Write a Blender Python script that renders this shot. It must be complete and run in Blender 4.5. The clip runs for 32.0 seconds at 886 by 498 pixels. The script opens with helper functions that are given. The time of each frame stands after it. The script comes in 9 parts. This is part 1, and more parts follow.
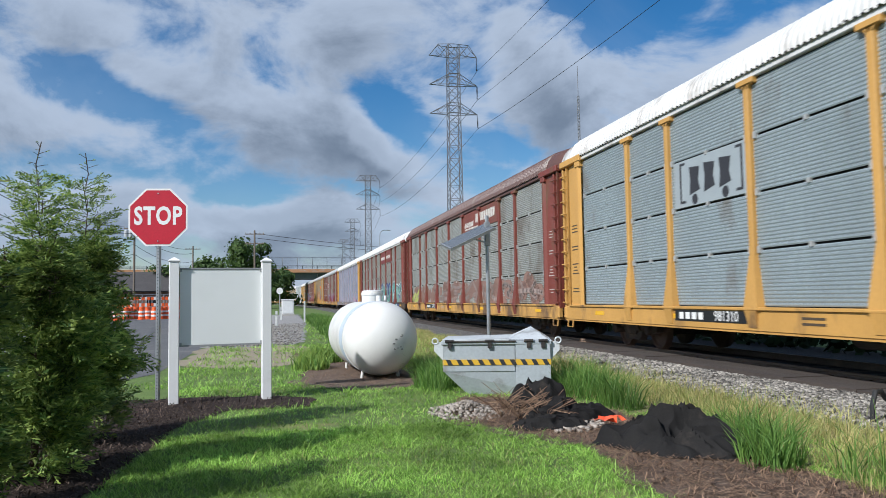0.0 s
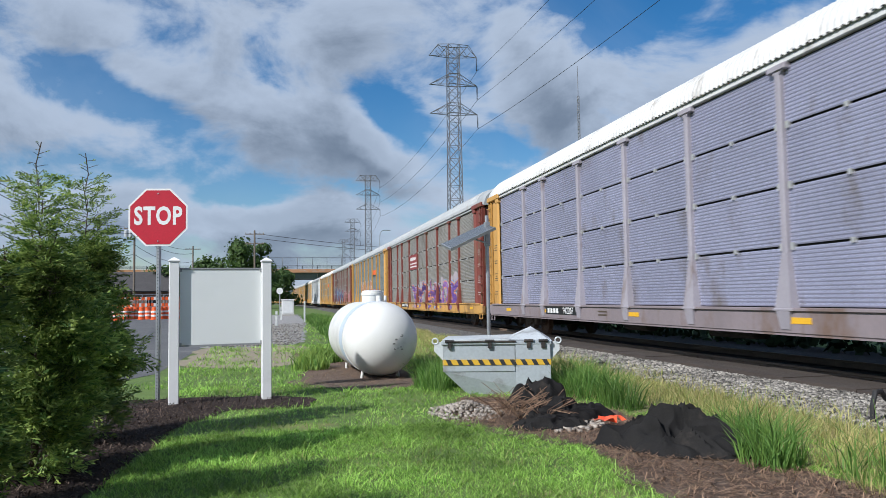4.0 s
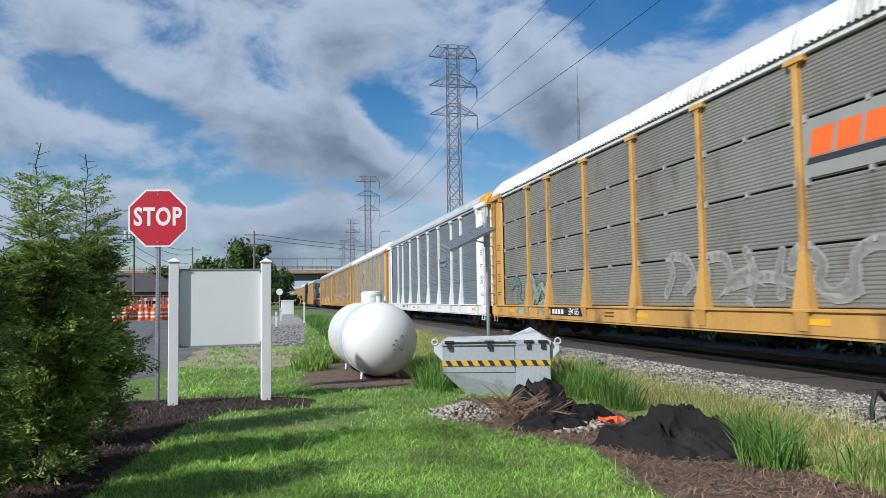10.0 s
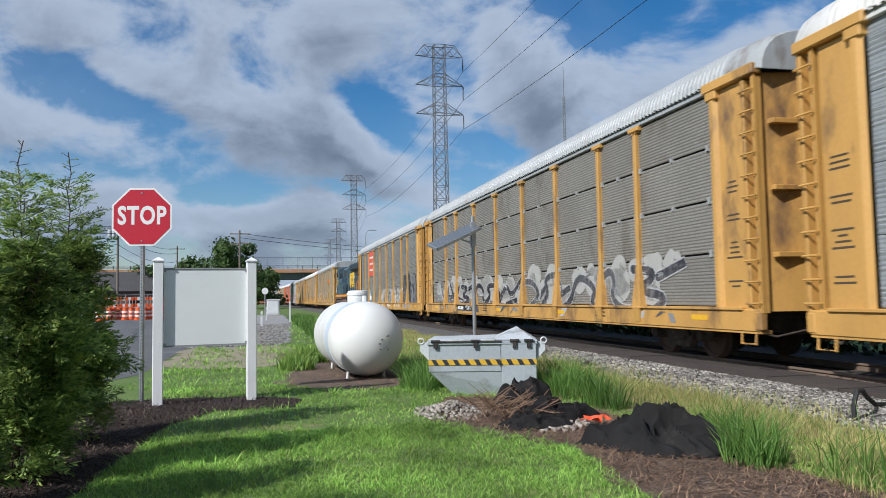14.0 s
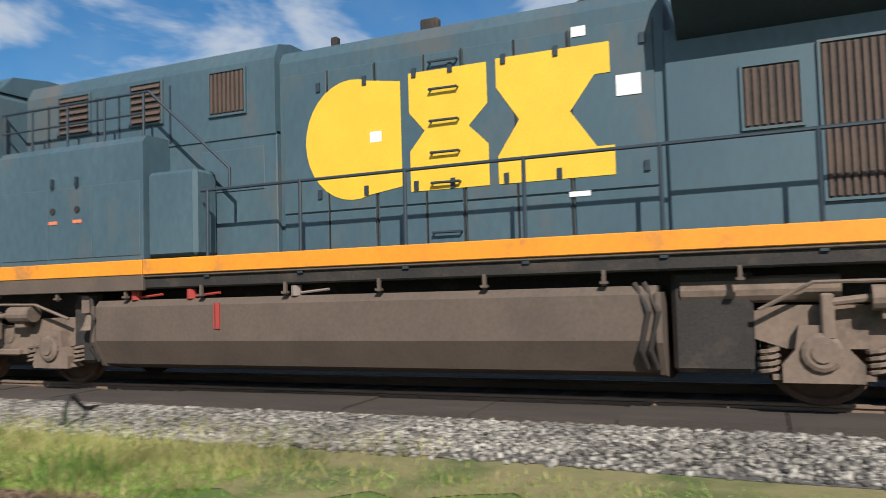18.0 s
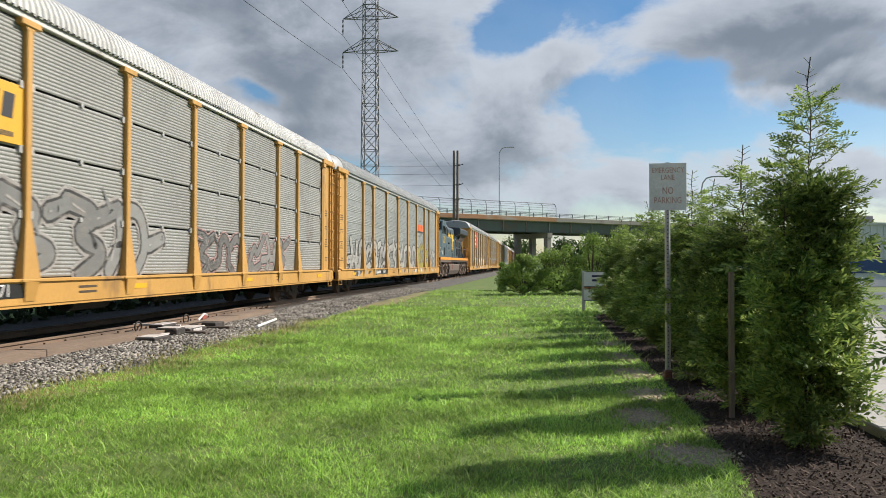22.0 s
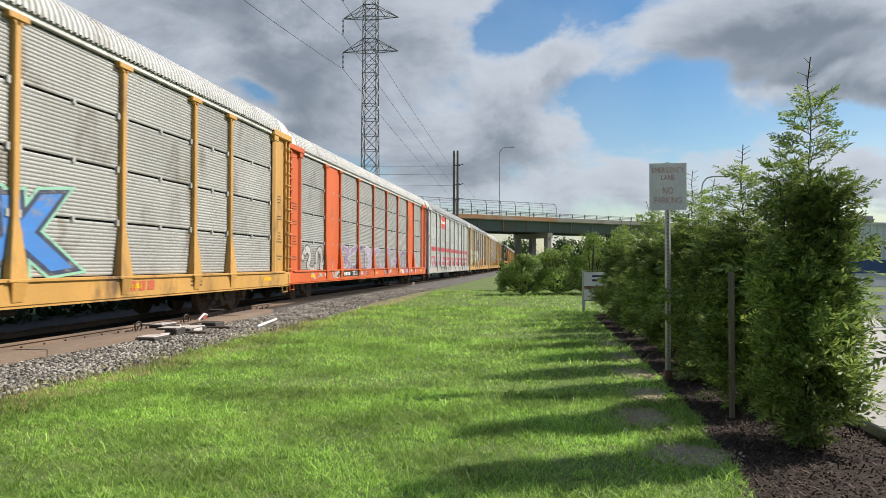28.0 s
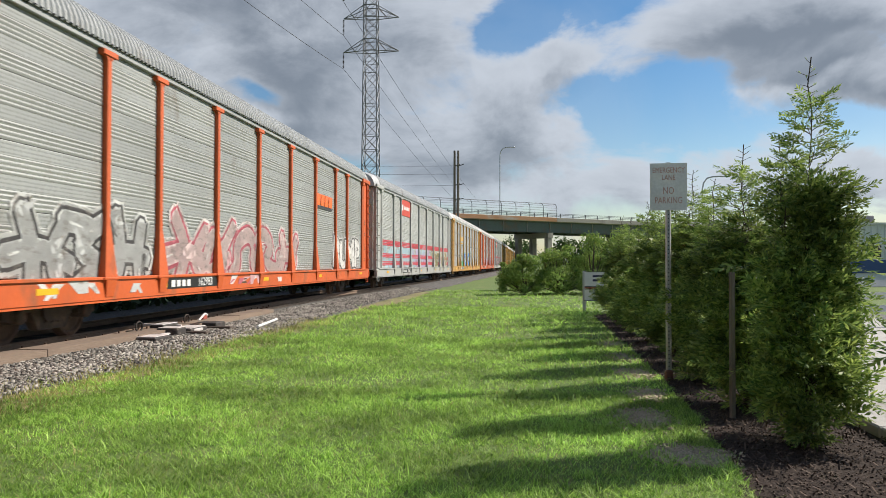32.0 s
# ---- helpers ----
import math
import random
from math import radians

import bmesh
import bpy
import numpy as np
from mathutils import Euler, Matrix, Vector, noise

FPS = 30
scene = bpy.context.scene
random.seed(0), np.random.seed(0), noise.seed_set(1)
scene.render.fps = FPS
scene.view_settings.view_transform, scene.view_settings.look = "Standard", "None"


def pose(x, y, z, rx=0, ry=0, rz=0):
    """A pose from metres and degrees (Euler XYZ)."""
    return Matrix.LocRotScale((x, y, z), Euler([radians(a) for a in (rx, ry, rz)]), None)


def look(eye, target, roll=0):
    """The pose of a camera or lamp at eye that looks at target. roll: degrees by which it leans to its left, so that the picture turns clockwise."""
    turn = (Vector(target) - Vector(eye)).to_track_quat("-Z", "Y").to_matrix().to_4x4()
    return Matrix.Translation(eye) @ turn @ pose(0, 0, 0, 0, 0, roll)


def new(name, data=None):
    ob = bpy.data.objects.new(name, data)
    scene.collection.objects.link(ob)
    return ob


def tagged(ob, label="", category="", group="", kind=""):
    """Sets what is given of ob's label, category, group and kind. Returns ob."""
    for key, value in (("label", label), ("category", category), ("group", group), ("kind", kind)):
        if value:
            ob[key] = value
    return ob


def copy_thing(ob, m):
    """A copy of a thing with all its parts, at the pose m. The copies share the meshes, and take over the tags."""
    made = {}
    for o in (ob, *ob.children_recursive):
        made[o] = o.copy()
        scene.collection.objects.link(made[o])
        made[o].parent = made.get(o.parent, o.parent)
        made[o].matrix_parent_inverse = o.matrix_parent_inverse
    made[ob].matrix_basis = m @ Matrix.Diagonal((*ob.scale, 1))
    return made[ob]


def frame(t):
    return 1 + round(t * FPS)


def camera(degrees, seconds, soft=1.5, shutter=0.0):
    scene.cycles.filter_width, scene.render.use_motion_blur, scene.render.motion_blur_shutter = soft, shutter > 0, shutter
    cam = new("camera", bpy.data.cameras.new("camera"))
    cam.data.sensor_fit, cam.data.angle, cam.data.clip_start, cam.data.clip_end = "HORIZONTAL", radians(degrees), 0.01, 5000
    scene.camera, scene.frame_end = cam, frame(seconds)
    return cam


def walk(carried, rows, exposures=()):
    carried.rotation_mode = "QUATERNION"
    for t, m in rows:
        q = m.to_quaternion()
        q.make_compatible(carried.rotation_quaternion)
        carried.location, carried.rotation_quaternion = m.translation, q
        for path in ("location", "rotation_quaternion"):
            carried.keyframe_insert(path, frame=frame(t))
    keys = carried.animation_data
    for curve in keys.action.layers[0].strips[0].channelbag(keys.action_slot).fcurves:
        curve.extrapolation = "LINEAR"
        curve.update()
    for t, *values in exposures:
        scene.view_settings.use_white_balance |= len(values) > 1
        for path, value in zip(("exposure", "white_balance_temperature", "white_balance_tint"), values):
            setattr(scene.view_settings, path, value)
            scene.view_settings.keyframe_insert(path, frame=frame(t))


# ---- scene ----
cam = camera(60.5, 32.0, 0.8, 0.12)
EYE = (0.0, 0.0, 1.5)
# seconds, heading, tilt and lean of the camera, which turns on the spot
TURN = [
    (0.0, -11.90, 3.70, 0.90), (8.0, -11.90, 3.72, 0.90), (9.0, -11.92, 3.76, 0.90), (11.0, -11.92, 3.77, 0.91),
    (12.0, -11.95, 3.81, 0.95), (12.5, -12.07, 3.82, 0.88), (13.0, -12.26, 3.77, 0.84), (13.5, -12.52, 3.69, 0.90),
    (14.5, -13.50, 3.74, 0.95), (15.5, -15.20, 3.85, 0.98), (16.0, -17.03, 3.89, 0.81), (16.5, -18.98, 3.70, 0.69),
    (17.0, -22.65, 3.63, 0.69), (17.5, -36.34, 3.51, 0.95), (18.0, -67.44, 3.00, 1.70), (18.5, -112.85, 2.20, 2.30),
    (19.0, -144.66, 1.68, 2.16), (19.5, -161.67, 1.53, 1.72), (20.0, -169.26, 1.57, 1.50), (20.5, -173.06, 1.46, 1.02),
    (21.0, -173.77, 1.24, 0.18), (21.5, -173.71, 1.10, -0.10), (22.0, -173.66, 1.10, -0.10), (25.0, -173.63, 1.13, -0.10),
    (28.0, -173.65, 1.10, -0.10), (32.0, -173.61, 1.10, -0.10)]
walk(cam, [(t, pose(*EYE, 90 + tilt, lean, yaw)) for t, yaw, tilt, lean in TURN],
     [(0.0, -0.06, 5900, 10), (9.0, -0.06, 5900, 10), (11.0, -0.14, 5900, 10), (17.0, -0.12, 5900, 10), (18.0, 0.0, 6400, 10), (19.0, 0.14, 6750, 11), (20.5, 0.17, 6800, 11), (32.0, 0.17, 6800, 11)])
# ---- sky, sun ----
SUN_BEARING, SUN_HEIGHT = 240.0, 38.0   # clockwise from +y, degrees


# heaps of cloud and gaps in the sky over +y and over -y
BASE = 0.45
NORTH = [(-12.5, 17.1, 14.0, 4.0, -28, 0.50), (-2.8, 13.2, 8.5, 4.3, -30, 0.38), (-16.6, 12.1, 8.5, 4.3, -10, 0.55), (3.8, 12.0, 8.1, 3.6, -15, 0.45), (9.5, 9.7, 6.4, 2.6, -20, 0.45), (-10.5, 5.8, 12.8, 3.2, 0, 0.50), (1.7, 6.1, 8.1, 2.6, 0, 0.60), (4.3, 18.7, 7.2, 4.7, 0, 0.25), (20.2, 16.0, 6.4, 4.7, -20, 0.65), (25.9, 12.7, 7.2, 3.0, 0, 0.35), (34.6, 16.3, 8.5, 2.6, 25, 0.35), (-9.8, 13.6, 8.1, 2.6, -22, -0.50), (7.6, 14.3, 5.1, 2.6, -20, -0.50), (-6.0, 8.1, 8.5, 1.9, 0, -0.35), (16.2, 12.3, 4.7, 2.1, 0, -0.45), (24.9, 20.0, 9.8, 3.0, 20, -0.55)]
SOUTH = [(-19.6, 16.5, 14.0, 6.4, 0, 0.75), (-7.8, 14.9, 7.2, 5.1, 30, 0.30), (2.0, 14.8, 7.2, 3.8, 0, 0.45), (10.9, 15.7, 8.1, 3.8, 0, 0.35), (20.1, 16.0, 9.8, 2.8, 0, 0.80), (22.4, 11.9, 6.4, 2.6, -5, 0.80), (16.5, 11.4, 6.4, 3.0, 25, 0.40), (-1.4, 9.4, 9.4, 3.4, 0, 0.65), (-15.9, 9.0, 14.0, 3.8, 0, 0.50), (8.5, 8.5, 4.7, 1.9, 10, 0.35), (12.8, 5.2, 22.1, 2.4, 0, 0.36), (10.1, 10.8, 10.5, 4.2, 0, -0.80), (-1.6, 17.5, 3.6, 2.8, 30, -0.60), (19.4, 13.5, 4.7, 0.9, 20, -0.40), (22.4, 9.0, 3.0, 1.9, 0, -0.50), (-20.2, 12.0, 3.4, 1.3, 0, -0.50)]


def make_world():
    w = bpy.data.worlds.new("sky")
    scene.world = w
    w.use_nodes = True
    nt = w.node_tree
    nt.nodes.clear()
    N = nt.nodes.new
    L = nt.links.new
    sky = N("ShaderNodeTexSky")
    sky.sky_type = "NISHITA"
    sky.sun_disc = False
    sky.sun_elevation = radians(SUN_HEIGHT)
    sky.sun_rotation = radians(SUN_BEARING)
    sky.air_density, sky.dust_density, sky.ozone_density = 1.0, 0.6, 1.6
    tc = N("ShaderNodeTexCoord")
    sep = N("ShaderNodeSeparateXYZ")
    L(tc.outputs["Generated"], sep.inputs[0])

    def mth(op, a, b=None, c=None):
        n = N("ShaderNodeMath")
        n.operation = op
        for i, v in enumerate((a, b, c)):
            if v is None:
                continue
            if isinstance(v, (int, float)):
                n.inputs[i].default_value = v
            else:
                L(v, n.inputs[i])
        return n.outputs[0]

    def noise_at(vec, scale, detail, rough, dist=0.0):
        n = N("ShaderNodeTexNoise")
        n.inputs["Scale"].default_value = scale
        n.inputs["Detail"].default_value = detail
        n.inputs["Roughness"].default_value = rough
        n.inputs["Distortion"].default_value = dist
        L(vec, n.inputs["Vector"])
        return n.outputs["Fac"]

    def ramp(v, a, b):
        n = N("ShaderNodeMapRange")
        n.interpolation_type = "SMOOTHSTEP"
        L(v, n.inputs[0])
        n.inputs[1].default_value, n.inputs[2].default_value = a, b
        return n.outputs[0]

    # heaps of cloud and clear gaps: bearing and height of each, its half-widths and tilt, and how thick it is
    def arc(op, *v):
        return mth("MULTIPLY", mth(op, *v), 57.29578)
    warp = N("ShaderNodeTexNoise")
    warp.inputs["Scale"].default_value, warp.inputs["Detail"].default_value, warp.inputs["Roughness"].default_value = 5.5, 5.0, 0.55
    L(tc.outputs["Generated"], warp.inputs["Vector"])
    bend = N("ShaderNodeVectorMath")
    bend.operation = "MULTIPLY_ADD"
    L(warp.outputs["Color"], bend.inputs[0])
    bend.inputs[1].default_value, bend.inputs[2].default_value = (8.0, 6.0, 0.0), (-4.0, -3.0, 0.0)
    up = arc("ARCSINE", sep.outputs[2])
    east, west = mth("MULTIPLY", sep.outputs[0], -1.0), mth("MULTIPLY", sep.outputs[1], -1.0)

    def sky_place(a, b, rise):
        com = N("ShaderNodeCombineXYZ")
        L(arc("ARCTAN2", a, b), com.inputs[0])
        L(mth("ADD", up, rise), com.inputs[1])
        add = N("ShaderNodeVectorMath")
        L(com.outputs[0], add.inputs[0])
        L(bend.outputs[0], add.inputs[1])
        return add.outputs[0]

    def heaps(place, rows, total):
        for az, el, w, h, tilt, thick in rows:
            mp = N("ShaderNodeMapping")
            mp.vector_type = "TEXTURE"
            mp.inputs["Location"].default_value = (az, el, 0)
            mp.inputs["Rotation"].default_value = (0, 0, radians(tilt))
            mp.inputs["Scale"].default_value = (w, h, 1)
            L(place, mp.inputs["Vector"])
            g = N("ShaderNodeTexGradient")
            g.gradient_type = "SPHERICAL"
            L(mp.outputs[0], g.inputs[0])
            total = mth("MULTIPLY_ADD", g.outputs["Fac"], thick, total)
        return total

    def density(rise):
        mv = N("ShaderNodeMapping")
        mv.inputs["Location"].default_value = (0, 0, radians(rise) * 1.9)
        mv.inputs["Scale"].default_value = (1.0, 1.0, 1.9)
        L(tc.outputs["Generated"], mv.inputs["Vector"])
        curl = mth("MULTIPLY_ADD", noise_at(mv.outputs[0], 5.0, 12.0, 0.60, 0.35), 1.75, BASE - 0.875)
        total = heaps(sky_place(sep.outputs[0], sep.outputs[1], rise), NORTH, curl)
        return heaps(sky_place(east, west, rise), SOUTH, total)

    dens = density(0.0)
    above = density(2.0)
    cover = ramp(dens, 0.30, 0.68)
    core = ramp(dens, 0.45, 1.10)
    base = ramp(above, 0.45, 1.05)
    cloud = N("ShaderNodeMix")
    cloud.data_type = "RGBA"
    L(mth("ADD", mth("MULTIPLY", core, 0.30), mth("MULTIPLY", base, 0.55)), cloud.inputs[0])
    cloud.clamp_factor = True
    cloud.inputs[6].default_value = (5.9, 6.6, 7.6, 1)
    cloud.inputs[7].default_value = (1.45, 1.85, 2.45, 1)
    mix = N("ShaderNodeMix")
    mix.data_type = "RGBA"
    # a thin veil of high cloud between the heaps
    veil = mth("MULTIPLY", ramp(noise_at(tc.outputs["Generated"], 2.6, 6.0, 0.55, 0.6), 0.35, 0.75), 0.24)
    L(mth("MULTIPLY", mth("MAXIMUM", cover, veil), 0.96), mix.inputs[0])
    deep = N("ShaderNodeHueSaturation")
    deep.inputs["Saturation"].default_value = 1.42
    deep.inputs["Value"].default_value = 1.12
    L(sky.outputs[0], deep.inputs["Color"])
    L(deep.outputs[0], mix.inputs[6])
    L(cloud.outputs[2], mix.inputs[7])
    # paler towards the skyline
    haze = N("ShaderNodeMix")
    haze.data_type = "RGBA"
    L(mth("MULTIPLY", mth("SUBTRACT", 1.0, ramp(sep.outputs[2], 0.0, 0.14)), 0.10), haze.inputs[0])
    L(mix.outputs[2], haze.inputs[6])
    haze.inputs[7].default_value = (3.6, 4.6, 6.0, 1)
    bg = N("ShaderNodeBackground")
    bg.inputs[1].default_value = 0.090
    L(haze.outputs[2], bg.inputs[0])
    out = N("ShaderNodeOutputWorld")
    L(bg.outputs[0], out.inputs[0])


make_world()
sun = new("sun", bpy.data.lights.new("sun", "SUN"))
sun.data.energy, sun.data.angle, sun.data.color = 6.0, radians(0.6), (1.0, 0.94, 0.86)
_b, _e = radians(SUN_BEARING), radians(SUN_HEIGHT)
sun.matrix_world = look((40 * math.sin(_b) * math.cos(_e), 40 * math.cos(_b) * math.cos(_e), 40 * math.sin(_e)), (0, 0, 0))
# ---- materials ----
def surf(name, a, b=None, scale=2.0, rough=0.6, metal=0.0, bump=0.0, bscale=40.0, dirt=None, dirt_amount=0.0, dirt_scale=0.7, stretch=(1, 1, 1), spread=0.0, glossy=0.5):
    """A surface with two colours in patches, fine grain, worn patches of a third colour and a fine relief."""
    m = bpy.data.materials.new(name)
    m.use_nodes = True
    nt = m.node_tree
    p = nt.nodes["Principled BSDF"]
    N, L = nt.nodes.new, nt.links.new
    b = b or tuple(c * 0.82 for c in a)
    tc = N("ShaderNodeTexCoord")
    mp = N("ShaderNodeMapping")
    mp.inputs["Scale"].default_value = stretch
    L(tc.outputs["Object"], mp.inputs[0])
    vec = mp.outputs[0]
    info = N("ShaderNodeObjectInfo")
    add = N("ShaderNodeVectorMath")
    add.operation = "ADD"
    L(vec, add.inputs[0])
    mul = N("ShaderNodeVectorMath")
    mul.operation = "SCALE"
    mul.inputs[0].default_value = (37, 53, 71)
    L(info.outputs["Random"], mul.inputs["Scale"])
    L(mul.outputs[0], add.inputs[1])
    vec = add.outputs[0]

    def nz(s, d, r=0.55):
        n = N("ShaderNodeTexNoise")
        n.inputs["Scale"].default_value, n.inputs["Detail"].default_value, n.inputs["Roughness"].default_value = s, d, r
        L(vec, n.inputs["Vector"])
        return n.outputs["Fac"]

    def rng(v, lo, hi, to0=0.0, to1=1.0):
        n = N("ShaderNodeMapRange")
        L(v, n.inputs[0])
        for i, x in enumerate((lo, hi, to0, to1)):
            n.inputs[i + 1].default_value = x
        return n.outputs[0]

    def mix(f, c1, c2):
        n = N("ShaderNodeMix")
        n.data_type = "RGBA"
        for i, c in ((0, f), (6, c1), (7, c2)):
            if isinstance(c, tuple):
                n.inputs[i].default_value = (*c, 1)
            elif isinstance(c, float):
                n.inputs[i].default_value = c
            else:
                L(c, n.inputs[i])
        return n.outputs[2]

    col = mix(rng(nz(scale, 4.0), 0.3, 0.7), a, b)
    fine = nz(bscale, 3.0)
    col = mix(rng(fine, 0.35, 0.75, 0.0, 0.35), col, tuple(c * 0.6 for c in a))
    if dirt:
        col = mix(rng(nz(dirt_scale, 8.0, 0.65), 0.62 - 0.3 * dirt_amount, 0.78 - 0.3 * dirt_amount), col, dirt)
    if spread:
        hs = N("ShaderNodeHueSaturation")
        L(rng(info.outputs["Random"], 0, 1, 1 - spread, 1 + spread), hs.inputs["Value"])
        L(col, hs.inputs["Color"])
        col = hs.outputs[0]
    L(col, p.inputs["Base Color"])
    L(rng(fine, 0.3, 0.7, max(rough - 0.08, 0.02), min(rough + 0.08, 1)), p.inputs["Roughness"])
    p.inputs["Metallic"].default_value = metal
    p.inputs["Specular IOR Level"].default_value = glossy
    if bump:
        bp = N("ShaderNodeBump")
        bp.inputs["Strength"].default_value = bump
        bp.inputs["Distance"].default_value = 0.02
        L(fine, bp.inputs["Height"])
        L(bp.outputs[0], p.inputs["Normal"])
    return m


_cache = {}


def worn_spray(col):
    """Sprayed paint, thin in places, with dust and ribs showing."""
    k = ("spray", col)
    if k not in _cache:
        _cache[k] = surf("worn_spray_paint", col, tuple(0.72 * c + 0.03 for c in col), 2.2, 0.65, 0.0, 0.1, 40, (0.22, 0.20, 0.18), 0.30, 2.6, (1, 1, 2.2))
    return _cache[k]


def paint(col, rough=0.55, dirt=(0.13, 0.075, 0.04), amount=0.35, key=""):
    """Weathered railway paint."""
    k = ("paint", col, rough, dirt, amount, key)
    if k not in _cache:
        col = tuple(c * 0.82 for c in col)
        _cache[k] = surf("weathered_paint", col, tuple(c * 0.78 for c in col), 0.9, rough, 0.0, 0.12, 30, dirt, amount, 1.1, (1, 1, 0.45))
    return _cache[k]


def plain(col, rough=0.6, metal=0.0):
    k = ("plain", col, rough, metal)
    if k not in _cache:
        _cache[k] = surf("plain_paint", col, tuple(c * 0.9 for c in col), 3.0, rough, metal, 0.05, 60)
    return _cache[k]


def perforated(col, dark=0.25, style=0):
    """Galvanised screen with rows of small holes and grime that has run down it."""
    k = ("perf", col, dark, style)
    if k in _cache:
        return _cache[k]
    col = tuple(c * (0.95 if style else 1.0) for c in col)
    m = surf("galvanised_screen", col, tuple(c * 0.8 for c in col), 0.6, 0.5, 0.25, 0.1, 25, (0.15, 0.12, 0.09), dark, 0.9, (1, 1, 0.5), 0.05)
    nt = m.node_tree
    p = nt.nodes["Principled BSDF"]
    N, L = nt.nodes.new, nt.links.new
    src = p.inputs["Base Color"].links[0].from_socket
    tc = N("ShaderNodeTexCoord")
    sep = N("ShaderNodeSeparateXYZ")
    L(tc.outputs["Object"], sep.inputs[0])

    def cell(sock, per):
        n = N("ShaderNodeMath")
        n.operation = "PINGPONG"
        L(sock, n.inputs[0])
        n.inputs[1].default_value = per / 2
        return n.outputs[0]

    def less(sock, v):
        n = N("ShaderNodeMath")
        n.operation = "LESS_THAN"
        L(sock, n.inputs[0])
        n.inputs[1].default_value = v
        return n.outputs[0]
    holes = N("ShaderNodeMath")
    holes.operation = "MULTIPLY"
    L(less(cell(sep.outputs[1], 0.075), 0.011), holes.inputs[0])
    L(less(cell(sep.outputs[2], 0.064), 0.013), holes.inputs[1])
    mx = N("ShaderNodeMix")
    mx.data_type = "RGBA"
    L(holes.outputs[0], mx.inputs[0])
    L(src, mx.inputs[6])
    mx.inputs[7].default_value = (0.07, 0.07, 0.068, 1)
    L(mx.outputs[2], p.inputs["Base Color"])
    _cache[k] = m
    return m


def glass():
    m = bpy.data.materials.new("window_glass")
    m.use_nodes = True
    p = m.node_tree.nodes["Principled BSDF"]
    p.inputs["Base Color"].default_value = (0.015, 0.018, 0.02, 1)
    p.inputs["Roughness"].default_value = 0.06
    return m


STEEL = surf("galvanised_steel", (0.42, 0.43, 0.44), (0.33, 0.34, 0.35), 6, 0.42, 0.7, 0.05, 80)
TOWER = surf("tower_steel", (0.20, 0.20, 0.21), (0.15, 0.15, 0.16), 0.5, 0.6, 0.3)
RUST = surf("rusty_steel", (0.125, 0.075, 0.05), (0.085, 0.055, 0.04), 3, 0.85, 0.2, 0.3, 60, (0.19, 0.12, 0.08), 0.3, 2)
RAILTOP = surf("rail_steel", (0.24, 0.165, 0.115), (0.17, 0.12, 0.085), 2, 0.75, 0.15, 0.2, 60, (0.10, 0.075, 0.06), 0.3, 1.2, (1, 0.3, 1))
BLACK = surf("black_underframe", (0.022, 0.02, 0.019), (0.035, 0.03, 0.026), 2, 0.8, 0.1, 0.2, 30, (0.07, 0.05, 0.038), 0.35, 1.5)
TRUCK = surf("grimy_cast_steel", (0.085, 0.06, 0.046), (0.05, 0.04, 0.034), 4, 0.85, 0.1, 0.35, 40, (0.14, 0.095, 0.065), 0.35, 3)
RUBBER = surf("black_rubber", (0.015, 0.015, 0.015), (0.02, 0.02, 0.02), 5, 0.7)
WHITE = plain((0.78, 0.78, 0.76), 0.45)
BLACKP = plain((0.012, 0.012, 0.013), 0.5)
GLASS = glass()


